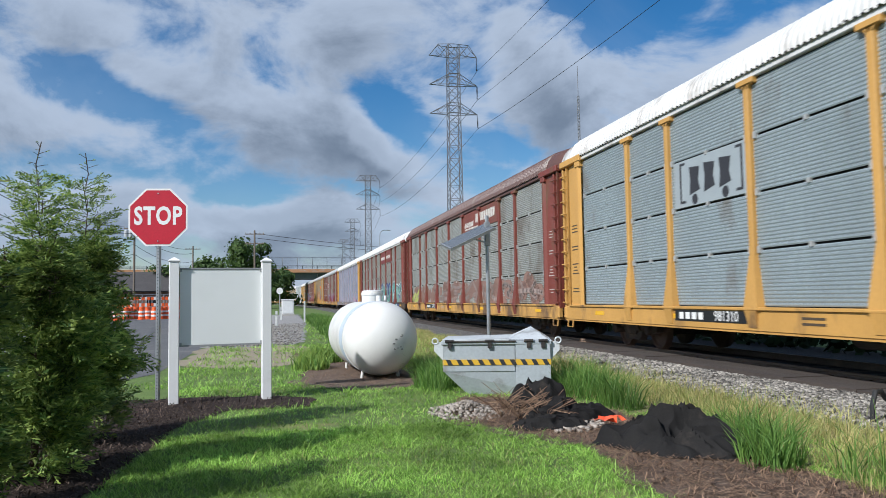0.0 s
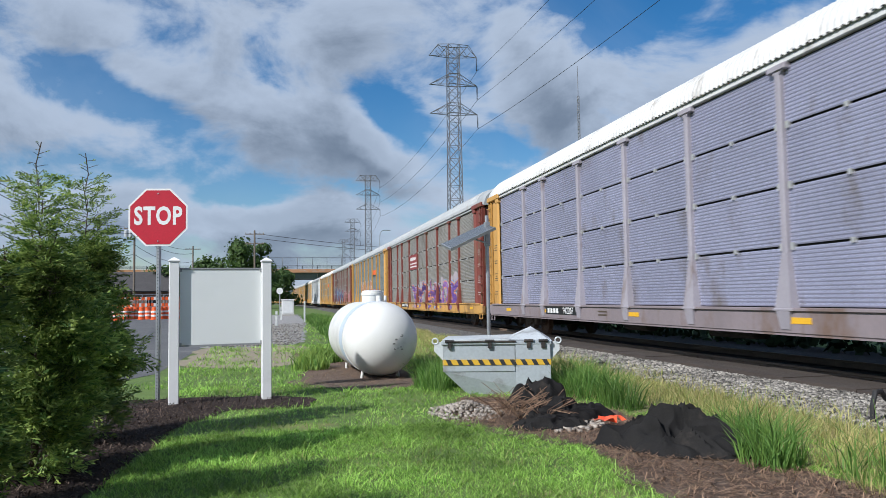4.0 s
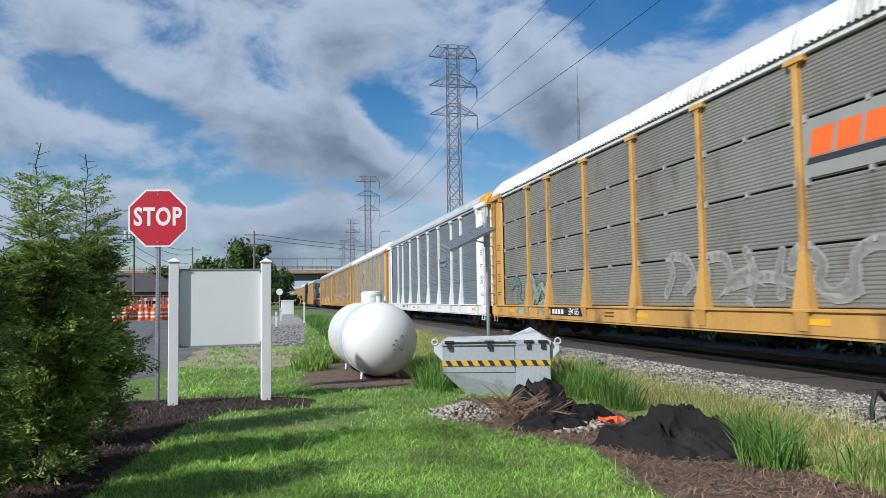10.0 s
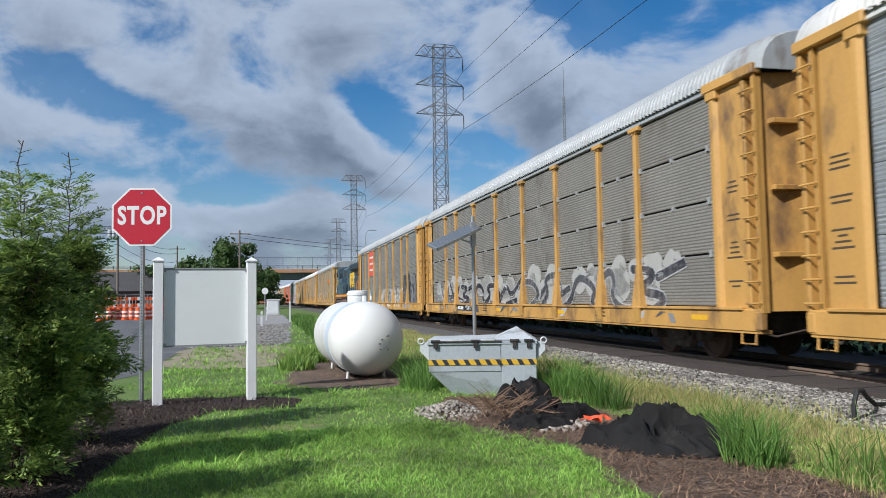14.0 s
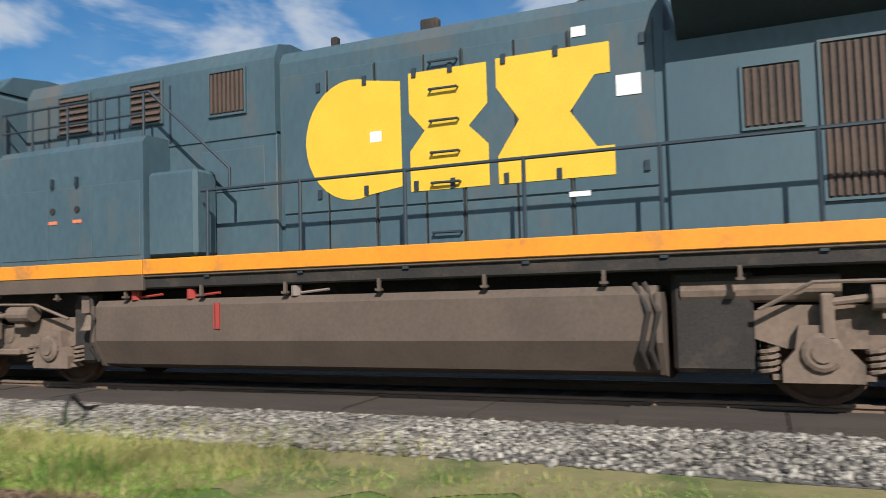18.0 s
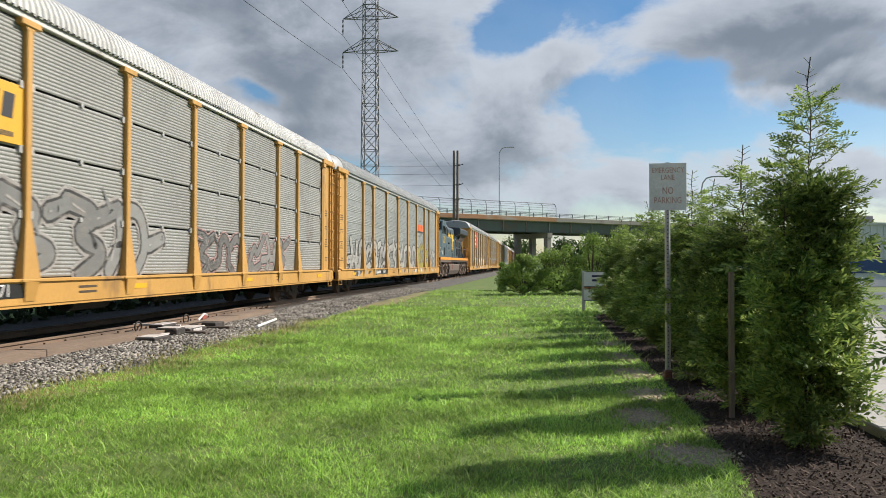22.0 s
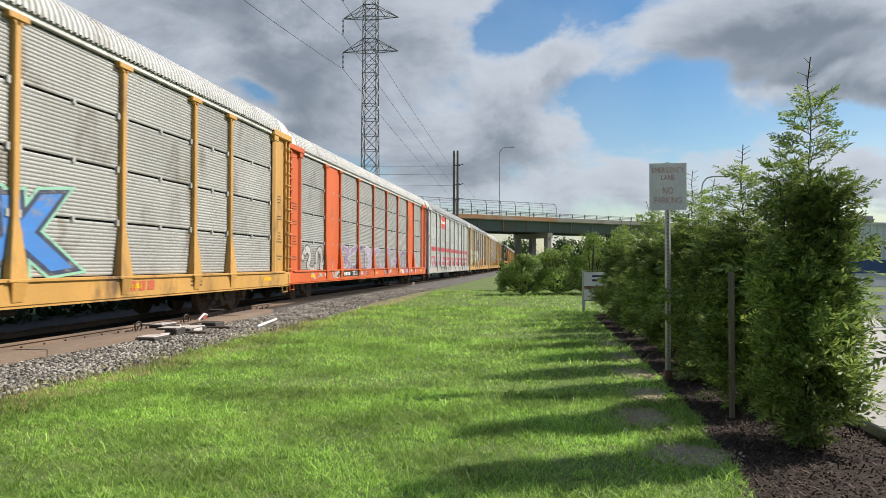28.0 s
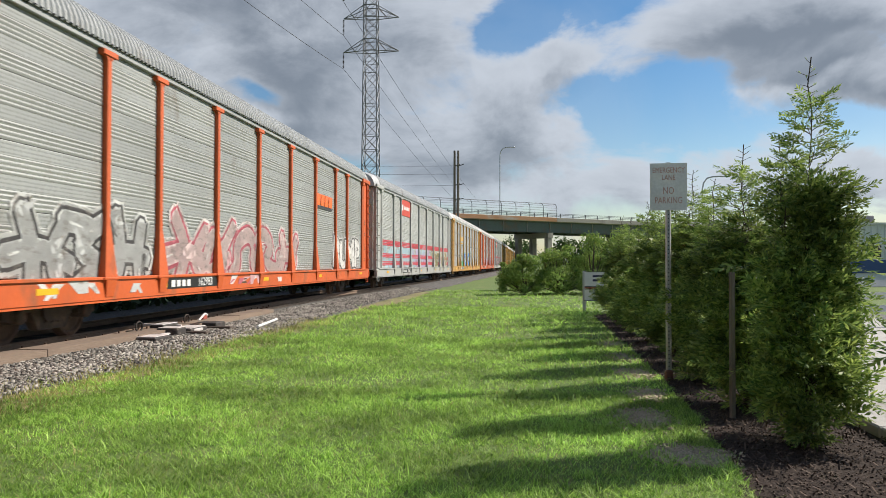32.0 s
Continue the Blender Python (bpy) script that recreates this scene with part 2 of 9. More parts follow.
# ---- mesh helpers ----
class Shape:
    """Collects corners and faces for one mesh."""

    def __init__(self):
        self.v, self.f = [], []

    def add(self, vs, fs, m=None):
        k = len(self.v)
        self.v += [tuple(m @ Vector(p)) for p in vs] if m is not None else [tuple(p) for p in vs]
        self.f += [tuple(k + i for i in q) for q in fs]
        return self

    def box(self, x0, y0, z0, x1, y1, z1, m=None, c=0.0):
        if x1 < x0: x0, x1 = x1, x0
        if y1 < y0: y0, y1 = y1, y0
        if z1 < z0: z0, z1 = z1, z0
        c = min(c, (x1 - x0) * 0.45, (y1 - y0) * 0.45, (z1 - z0) * 0.45)
        if c <= 0:
            vs = [(x, y, z) for z in (z0, z1) for y in (y0, y1) for x in (x0, x1)]
            return self.add(vs, [(0, 2, 3, 1), (4, 5, 7, 6), (0, 1, 5, 4), (2, 6, 7, 3), (0, 4, 6, 2), (1, 3, 7, 5)], m)
        vs, idx = [], {}
        for ix in (0, 1):
            for iy in (0, 1):
                for iz in (0, 1):
                    P = ((x0, x1)[ix], (y0, y1)[iy], (z0, z1)[iz])
                    S = (1 - 2 * ix, 1 - 2 * iy, 1 - 2 * iz)
                    for a in range(3):
                        idx[ix, iy, iz, a] = len(vs)
                        vs.append(tuple(P[i] + (0 if i == a else S[i] * c) for i in range(3)))
        fs = []
        for a in range(3):
            b, d = [i for i in range(3) if i != a]
            for s in (0, 1):
                q = []
                for (i, j) in ((0, 0), (1, 0), (1, 1), (0, 1)):
                    k = [0, 0, 0]
                    k[a], k[b], k[d] = s, i, j
                    q.append(idx[(*k, a)])
                fs.append(tuple(q))
        for a in range(3):
            b, d = [i for i in range(3) if i != a]
            for i in (0, 1):
                for j in (0, 1):
                    k0, k1 = [0, 0, 0], [0, 0, 0]
                    k0[b], k0[d], k1[b], k1[d] = i, j, i, j
                    k1[a] = 1
                    fs.append((idx[(*k0, b)], idx[(*k1, b)], idx[(*k1, d)], idx[(*k0, d)]))
        for ix in (0, 1):
            for iy in (0, 1):
                for iz in (0, 1):
                    fs.append(tuple(idx[ix, iy, iz, a] for a in range(3)))
        return self.add(vs, fs, m)

    def rod(self, p0, p1, r, n=8, r1=None, caps=True):
        p0, p1 = Vector(p0), Vector(p1)
        d = (p1 - p0)
        q = d.to_track_quat("Z", "Y").to_matrix()
        r1 = r if r1 is None else r1
        vs = [p0 + q @ Vector((math.cos(2 * math.pi * i / n) * r, math.sin(2 * math.pi * i / n) * r, 0)) for i in range(n)]
        vs += [p1 + q @ Vector((math.cos(2 * math.pi * i / n) * r1, math.sin(2 * math.pi * i / n) * r1, 0)) for i in range(n)]
        fs = [(i, (i + 1) % n, n + (i + 1) % n, n + i) for i in range(n)]
        if caps:
            fs += [tuple(range(n))[::-1], tuple(range(n, 2 * n))]
        return self.add(vs, fs)

    def pipe(self, pts, r, n=6):
        """One continuous bent tube through the points."""
        P = [Vector(p) for p in pts]
        T = [(b - a).normalized() for a, b in zip(P, P[1:])]
        up = Vector((0, 0, 1)) if abs(T[0].z) < 0.9 else Vector((1, 0, 0))
        u = T[0].cross(up).normalized()
        vs = []
        for i, p in enumerate(P):
            d = T[0] if i == 0 else T[-1] if i == len(P) - 1 else (T[i - 1] + T[i])
            d = d.normalized() if d.length > 1e-6 else T[i]
            u = (u - d * u.dot(d))
            u = u.normalized() if u.length > 1e-6 else d.orthogonal().normalized()
            w = d.cross(u)
            k = r / max(0.5, d.dot(T[min(i, len(T) - 1)]))
            vs += [p + (u * math.cos(2 * math.pi * j / n) + w * math.sin(2 * math.pi * j / n)) * k for j in range(n)]
        fs = [(i * n + j, i * n + (j + 1) % n, (i + 1) * n + (j + 1) % n, (i + 1) * n + j) for i in range(len(P) - 1) for j in range(n)]
        fs += [tuple(range(n))[::-1], tuple(range(len(vs) - n, len(vs)))]
        return self.add(vs, fs)

    def prism(self, poly, axis, a, b):
        """A flat outline (pairs) pushed along an axis from a to b."""
        def put(p, w):
            return {"x": (w, p[0], p[1]), "y": (p[0], w, p[1]), "z": (p[0], p[1], w)}[axis]
        n = len(poly)
        vs = [put(p, a) for p in poly] + [put(p, b) for p in poly]
        fs = [(i, (i + 1) % n, n + (i + 1) % n, n + i) for i in range(n)] + [tuple(range(n))[::-1], tuple(range(n, 2 * n))]
        return self.add(vs, fs)

    def lathe(self, prof, n=24, m=None):
        """Pairs of radius and height, turned about z."""
        vs = [(r * math.cos(2 * math.pi * i / n), r * math.sin(2 * math.pi * i / n), h) for r, h in prof for i in range(n)]
        fs = [(k * n + i, k * n + (i + 1) % n, (k + 1) * n + (i + 1) % n, (k + 1) * n + i) for k in range(len(prof) - 1) for i in range(n)]
        fs += [tuple(range(n))[::-1], tuple(range((len(prof) - 1) * n, len(prof) * n))]
        return self.add(vs, fs, m)

    def mesh(self, name="shape", smooth=False):
        me = bpy.data.meshes.new(name)
        me.from_pydata(self.v, [], self.f)
        me.validate()
        bm = bmesh.new()
        bm.from_mesh(me)
        bmesh.ops.recalc_face_normals(bm, faces=bm.faces)
        bm.to_mesh(me)
        bm.free()
        if smooth:
            me.shade_smooth()
        return me


def soften(me, angle=40):
    me.shade_smooth()
    bm = bmesh.new()
    bm.from_mesh(me)
    for e in bm.edges:
        e.smooth = len(e.link_faces) == 2 and e.calc_face_angle(0) < radians(angle)
    bm.to_mesh(me)
    bm.free()
    return me


def part(name, shape, material, parent=None, label="", smooth=0):
    """One mesh object, under a thing or a part. shape: a Shape, or a mesh to share."""
    me = shape if isinstance(shape, bpy.types.Mesh) else shape.mesh(name)
    if smooth:
        soften(me, smooth)
    ob = new(name, me)
    if not me.materials:
        me.materials.append(material)
    ob.material_slots[0].link = "OBJECT"
    ob.material_slots[0].material = material
    if parent is not None:
        ob.parent = parent
    return tagged(ob, label)


def thing(name, at=(0, 0, 0), turn=0, label="", category="", group="", kind=""):
    ob = new(name)
    ob.matrix_basis = pose(*at, 0, 0, turn)
    return tagged(ob, label, category, group, kind)


def words(text, size, m, material, parent, name="lettering", thick=0.004, narrow=1.0, space=1.0, bold=0.0):
    cu = bpy.data.curves.new(name, "FONT")
    cu.body, cu.size, cu.extrude, cu.align_x, cu.align_y = text, size, thick, "CENTER", "CENTER"
    cu.resolution_u, cu.space_character, cu.offset = 3, space, bold
    tmp = bpy.data.objects.new("tmp", cu)
    me = bpy.data.meshes.new_from_object(tmp)
    bpy.data.objects.remove(tmp)
    me.transform(m @ Matrix.Diagonal((narrow, 1, 1, 1)))
    me.materials.clear()
    ob = part(name, me, material, parent)
    return ob
# ---- the line of the track ----
RAIL_Z, TRACK_X = 0.20, 9.75
CAR, LOCO = 28.65, 22.3


def track_x(s):
    swing = 0.28 * math.exp(-((s + 11.0) / 12.0) ** 2) + 0.40 * math.exp(-((s + 15.0) / 9.0) ** 2)
    if s < 0:
        if s > -40:
            return TRACK_X - swing - 4.8e-4 * s * s
        return TRACK_X - swing - 0.768 - 2.88 * (1 - math.exp((s + 40) / 75.0))
    return TRACK_X - swing - 6e-5 * s * s - 6e-4 * max(s - 225.0, 0.0) ** 2


def ran(t):
    """Metres that the train has run at t seconds."""
    return 19.315 * t - 0.0038 * t * t - 0.000566 * t ** 3


# ---- ground, road, track ----
def zone_soil():
    """Lawn soil: green thatch with straw-coloured and bare patches, drier towards the track."""
    m = surf("lawn_thatch", (0.12, 0.185, 0.035), (0.075, 0.12, 0.025), 1.6, 0.95, 0, 0.5, 60, (0.22, 0.19, 0.08), 0.12, 0.55)
    return m


SOIL = zone_soil()
GRAVEL = surf("grey_gravel", (0.30, 0.29, 0.28), (0.22, 0.215, 0.21), 2.5, 0.95, 0, 0.8, 45, (0.36, 0.35, 0.33), 0.35, 9)
ASPHALT = surf("worn_asphalt", (0.12, 0.12, 0.12), (0.09, 0.09, 0.09), 0.6, 0.9, 0, 0.4, 60, (0.17, 0.165, 0.16), 0.25, 0.4)
CONCRETE = surf("pale_concrete", (0.42, 0.41, 0.38), (0.34, 0.33, 0.31), 0.9, 0.85, 0, 0.3, 40, (0.25, 0.24, 0.22), 0.25, 0.8)
MULCH = surf("dark_bark_mulch", (0.040, 0.028, 0.023), (0.024, 0.017, 0.014), 8, 0.95, 0, 1.0, 35, (0.07, 0.053, 0.044), 0.25, 14, (1, 1, 1), 0.0, 0.15)
STRAW = surf("brown_pine_straw", (0.15, 0.10, 0.07), (0.085, 0.06, 0.045), 7, 0.95, 0, 0.9, 40, (0.24, 0.18, 0.13), 0.35, 9, (1, 3, 1))
BARE = surf("bare_earth", (0.31, 0.26, 0.18), (0.23, 0.20, 0.13), 3, 0.95, 0, 0.6, 40, (0.28, 0.24, 0.18), 0.3, 5)
DRY = surf("dry_verge", (0.19, 0.18, 0.07), (0.24, 0.20, 0.10), 1.5, 0.95, 0, 0.6, 45, (0.07, 0.10, 0.025), 0.4, 0.9)
BALLAST = surf("ballast_bed", (0.10, 0.096, 0.09), (0.06, 0.057, 0.053), 9, 0.95, 0, 1.0, 30, (0.33, 0.31, 0.29), 0.3, 14)
TIE = surf("weathered_tie", (0.10, 0.078, 0.06), (0.07, 0.055, 0.045), 3, 0.9, 0, 0.5, 50, None, 0, 1, (4, 1, 4))


def sheet(name, poly, z, m, label, category, jag=0.0, seed=0, step=0.5):
    """A flat piece of ground; jag makes its outline uneven."""
    rnd = random.Random(seed)
    pts = []
    for (xa, ya), (xb, yb) in zip(poly, poly[1:] + poly[:1]):
        d = math.hypot(xb - xa, yb - ya)
        n = max(1, int(d / step)) if jag else 1
        for i in range(n):
            f = i / n
            pts.append((xa + (xb - xa) * f + rnd.uniform(-jag, jag), ya + (yb - ya) * f + rnd.uniform(-jag, jag), z))
    me = bpy.data.meshes.new(name)
    me.from_pydata(pts, [], [tuple(range(len(pts)))])
    bm = bmesh.new()
    bm.from_mesh(me)
    bmesh.ops.triangulate(bm, faces=bm.faces)
    bmesh.ops.recalc_face_normals(bm, faces=bm.faces)
    bm.normal_update()
    if bm.faces[0].normal.z < 0:
        bmesh.ops.reverse_faces(bm, faces=bm.faces)
    bm.to_mesh(me)
    bm.free()
    return tagged(part(name, me, m), label, category, kind="structure")


sheet("ground", [(-3000, -3000), (3000, -3000), (3000, 3000), (-3000, 3000)], 0.0, SOIL, "mown lawn with straw-coloured patches", "lawn")
sheet("road", [(-10.5, -90), (-3.15, -90), (-3.15, 15.5), (-2.6, 17), (-2.3, 130), (-30, 130), (-30, 24), (-10.5, 20)], 0.006, ASPHALT, "worn grey asphalt road", "road")
sheet("gravel_drive", [(-2.6, 26.0), (-1.2, 25.4), (0.2, 26.0), (0.7, 28), (1.5, 50), (1.6, 82), (-3.5, 82), (-2.5, 30)], 0.012, GRAVEL, "grey crushed gravel drive", "gravel drive", 0.18, 3)
sheet("mulch_bed", [(-3.0, -24), (-1.85, -22), (-1.75, -10.3), (-1.62, -7.2), (-1.45, -5.0), (-1.45, 3.0), (-1.5, 6.2), (-1.35, 8.0), (-1.2, 9.6), (-0.8, 10.9), (0.35, 11.0), (0.5, 11.7), (-0.1, 12.4), (-1.7, 12.6), (-2.9, 12.4), (-3.0, 5)], 0.010, MULCH, "dark bark mulch bed under the shrubs", "mulch bed", 0.10, 5, 0.3)
sheet("straw_patch", [(2.0, 9.0), (2.9, 7.2), (2.7, 5.2), (3.2, 3.6), (4.4, 4.2), (4.2, 6.6), (4.3, 8.5), (3.9, 10.6), (2.6, 11.2), (2.1, 10.2)], 0.010, STRAW, "patch of brown pine straw and twigs", "straw", 0.14, 7, 0.25)
sheet("straw_patch_by_tank", [(0.2, 14.0), (1.0, 12.6), (2.6, 12.9), (2.8, 14.2), (2.5, 18.5), (0.9, 23.0), (0.2, 21.5), (0.5, 17.0)], 0.008, STRAW, "patch of bare brown earth and straw by the tank", "straw", 0.2, 8, 0.3)
sheet("bare_strip", [(-2.5, 19.0), (-1.0, 17.6), (0.4, 18.2), (0.9, 24.5), (0.2, 26.3), (-2.5, 26.2)], 0.007, BARE, "bare stony earth behind the notice board", "bare earth", 0.2, 31, 0.3)
sheet("dry_verge", [(4.9, -40), (6.0, -40), (6.6, -20), (6.6, 60), (4.2, 60), (3.4, 16), (4.6, 11), (4.6, 6), (5.3, 0), (5.0, -8), (4.8, -14)], 0.008, DRY, "dry weedy verge beside the ballast", "verge", 0.25, 9, 0.4)
kerb = Shape()
for i in range(40):
    kerb.box(-3.14, -62 + i * 1.9, 0.0, -2.99, -62 + i * 1.9 + 1.88, 0.11, None, 0.015)
tagged(part("kerb", kerb, CONCRETE), "pale concrete kerb along the road", "kerb", kind="structure")
sheet("apron", [(-9.5, -40), (-3.16, -40), (-3.16, -3), (-9.5, -3)], 0.010, CONCRETE, "pale concrete pavement of the lane", "pavement")


def ballast_bed():
    """A bank of stone along the track, seen in cross-section: foot, shoulder, top."""
    ys = [y * 2.5 for y in range(-280, 240)]
    prof = [(-3.5, 0.012), (-3.05, 0.03), (-2.3, 0.042), (-1.35, 0.05), (1.35, 0.05), (2.3, 0.04), (4.6, 0.0)]
    rnd = random.Random(2)
    vs = []
    for y in ys:
        c = track_x(y)
        for i, (d, z) in enumerate(prof):
            vs.append((c + d + (rnd.uniform(-0.16, 0.16) if i in (0, 1) else 0), y, z + (rnd.uniform(-0.012, 0.012) if 0 < i < 3 else 0)))
    n = len(prof)
    s = Shape().add(vs, [(n * i + j, n * i + j + 1, n * i + n + j + 1, n * i + n + j) for i in range(len(ys) - 1) for j in range(n - 1)])
    return tagged(part("ballast", s, BALLAST), "grey crushed stone ballast bank", "ballast", kind="structure")


BANK = ballast_bed()


def shade_bed():
    """Strip between the rails and beyond them, coloured near-black as the shade under the train."""
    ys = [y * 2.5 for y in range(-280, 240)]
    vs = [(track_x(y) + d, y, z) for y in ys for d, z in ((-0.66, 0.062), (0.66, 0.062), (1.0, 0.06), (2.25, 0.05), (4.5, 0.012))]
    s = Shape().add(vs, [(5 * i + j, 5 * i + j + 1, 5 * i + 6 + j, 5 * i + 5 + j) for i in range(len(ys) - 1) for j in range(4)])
    m = surf("shade_dark_ballast", (0.03, 0.027, 0.025), (0.02, 0.018, 0.017), 6, 0.9, 0, 0.8, 30, (0.07, 0.06, 0.05), 0.25, 9)
    tagged(part("track_bed", s, m), "stone bed between the rails, coloured dark for the train's shade", "ballast", kind="structure")


shade_bed()


def heading(y):
    return math.degrees(math.atan2(-(track_x(y + 1) - track_x(y - 1)), 2))


RAIL_PROF = [(-0.07, -0.172), (0.07, -0.172), (0.07, -0.16), (0.012, -0.14), (0.01, -0.05), (0.036, -0.035), (0.036, -0.004), (0.03, 0), (-0.03, 0), (-0.036, -0.004), (-0.036, -0.035), (-0.01, -0.05), (-0.012, -0.14), (-0.07, -0.16)]
for d in (-0.755, 0.755):
    ys = [y * 5.0 for y in range(-140, 121)]
    n = len(RAIL_PROF)
    vs = []
    for y in ys:
        r = math.radians(heading(y))
        vs += [(track_x(y) + (d + px) * math.cos(r), y + (d + px) * math.sin(r), RAIL_Z + pz) for px, pz in RAIL_PROF]
    s = Shape().add(vs, [(n * i + j, n * i + (j + 1) % n, n * (i + 1) + (j + 1) % n, n * (i + 1) + j) for i in range(len(ys) - 1) for j in range(n)])
    tagged(part("rail", s, RAILTOP), "rusty steel running rail", "rail", kind="structure")

# dark, trodden strip of boards and fines beside the rail
strip_y = [-8.2 + 1.6 * i for i in range(54)]
for k, (ya, yb) in enumerate(zip(strip_y, strip_y[1:])):
    wa, wb = [1.80 + 0.35 * max(0.0, min(1.0, (-6 - q) / 5)) for q in (ya, yb)]
    sp = Shape()
    top = 0.125 + 0.012 * math.sin(k * 1.7)
    low = [(track_x(ya) - wa, ya + 0.01), (track_x(ya) - 0.86, ya + 0.01), (track_x(yb) - 0.86, yb - 0.01), (track_x(yb) - wb, yb - 0.01)]
    sp.prism(low, "z", 0.02, top)
    if k == 0:
        DARKB = surf("oily_boards", (0.066, 0.051, 0.041), (0.042, 0.033, 0.028), 1.5, 0.9, 0, 0.5, 40, (0.07, 0.06, 0.05), 0.25, 1.6, (2, 0.5, 2))
    bo = part("board", sp, DARKB, BANK)
BEAM = surf("brown_timber", (0.25, 0.185, 0.135), (0.17, 0.125, 0.095), 1.2, 0.85, 0, 0.4, 30, (0.10, 0.075, 0.06), 0.25, 1.5, (1, 0.25, 2))
for k in range(5):
    ya, yb = -8.3 - 2.55 * k, -8.3 - 2.55 * (k + 1) + 0.02
    lift = 0.175 + 0.008 * math.sin(k * 2.1)
    low = [(track_x(ya) - 1.83, ya), (track_x(ya) - 1.30, ya), (track_x(yb) - 1.30, yb), (track_x(yb) - 1.83, yb - (0.3 if k == 4 else 0))]
    part("beam", Shape().prism(low, "z", 0.01, lift), BEAM, BANK, "brown timber beam beside the rail")
# ---- the train ----
SIDE = Matrix(((0, 0, -1, 0), (-1, 0, 0, 0), (0, 1, 0, 0), (0, 0, 0, 1)))


def on_side(x, y, z):
    """The pose of writing on the side that faces -x."""
    return Matrix.Translation((x, y, z)) @ SIDE


BAYS = [2.97, 2.0, 2.97, 2.97, 2.97, 2.97, 2.97, 2.0, 2.97]
HALF = sum(BAYS) / 2
EDGES = [-HALF + sum(BAYS[:i]) for i in range(10)]
SILL0, SILL1 = 0.63, 1.02
ROWS_Z = [1.06, 2.07, 3.08, 4.09, 5.10]
FACE = -1.50        # plane of the screens
_mesh = {}


def shared(key, make, smooth=0):
    if key not in _mesh:
        me = make().mesh(str(key))
        _mesh[key] = soften(me, smooth) if smooth else me
    return _mesh[key]


def screen(w, style, row):
    """One screen of the side: ribs along its length. It lies in x = 0, from y = 0 to w, z from 0 up."""
    h = 1.01 if style else 0.996
    s = Shape()
    prof = []
    if style == 0:
        n = 15
        for i in range(n):
            z = 0.012 + (h - 0.03) * i / n
            p = (h - 0.03) / n
            prof += [(-0.004, z), (-0.015, z + p * 0.35), (-0.015, z + p * 0.6), (-0.004, z + p * 0.95)]
        prof.append((-0.002, h - 0.012))
    else:
        z = 0.01
        k = 0
        while z < h - 0.3:
            if k % 2 == 0:
                for i in range(4):
                    prof += [(-0.002, z), (-0.013, z + 0.032), (-0.014, z + 0.044), (-0.002, z + 0.070)]
                    z += 0.072
            else:
                prof += [(-0.008, z), (-0.008, z + 0.205)]
                z += 0.21
            k += 1
        prof += [(-0.008, z), (-0.008, h - 0.01)]
        prof.append((-0.004, h))
    vs = [(x, y, z) for x, z in prof for y in (0.02, w - 0.02)]
    fs = [(2 * i, 2 * i + 1, 2 * i + 3, 2 * i + 2) for i in range(len(prof) - 1)]
    s.add(vs, fs)
    return s


def post_shape():
    """A side post with its T-shaped head and its foot, which widens and leans out. In x from FACE outwards, centred in y."""
    s = Shape()
    s.box(-0.10, -0.07, 0.90, 0.02, 0.07, 3.99, None, 0.012)
    s.box(-0.125, -0.24, 3.97, 0.02, 0.24, 4.075, None, 0.012)
    s.add([(-0.10, -0.07, 3.90), (-0.10, 0.07, 3.90), (-0.10, 0.12, 3.98), (-0.10, -0.12, 3.98),
           (0.0, -0.07, 3.90), (0.0, 0.07, 3.90), (0.0, 0.12, 3.98), (0.0, -0.12, 3.98)],
          [(0, 1, 2, 3), (7, 6, 5, 4), (0, 4, 5, 1), (1, 5, 6, 2), (3, 7, 4, 0)])
    # foot
    s.add([(-0.10, -0.07, 0.93), (-0.10, 0.07, 0.93), (-0.17, 0.21, 0.0), (-0.17, -0.21, 0.0),
           (0.0, -0.07, 0.93), (0.0, 0.07, 0.93), (0.0, 0.21, 0.0), (0.0, -0.21, 0.0)],
          [(0, 3, 2, 1), (4, 5, 6, 7), (0, 1, 5, 4), (1, 2, 6, 5), (2, 3, 7, 6), (3, 0, 4, 7)])
    # plate and bracket over the sill
    s.box(-0.185, -0.25, -0.03, 0.0, 0.25, 0.015, None, 0.008)
    s.add([(-0.18, -0.17, -0.03), (-0.18, 0.17, -0.03), (-0.135, 0.12, -0.33), (-0.135, -0.12, -0.33),
           (-0.11, -0.17, -0.03), (-0.11, 0.17, -0.03), (-0.11, 0.12, -0.33), (-0.11, -0.12, -0.33)],
          [(0, 3, 2, 1), (4, 5, 6, 7), (0, 1, 5, 4), (1, 2, 6, 5), (2, 3, 7, 6), (3, 0, 4, 7)])
    return s


ARCH = [(1.615, 5.20), (1.60, 5.34), (1.53, 5.52), (1.43, 5.65), (1.28, 5.77), (1.0, 5.87), (0.5, 5.94), (0, 5.96)]
ARCH = [(-x, z) for x, z in ARCH] + [(x, z) for x, z in ARCH[::-1][1:]]
BODY = 13.95       # half the length of the rack


LOW = 0.85          # a flatter roof, as a share of the usual rise


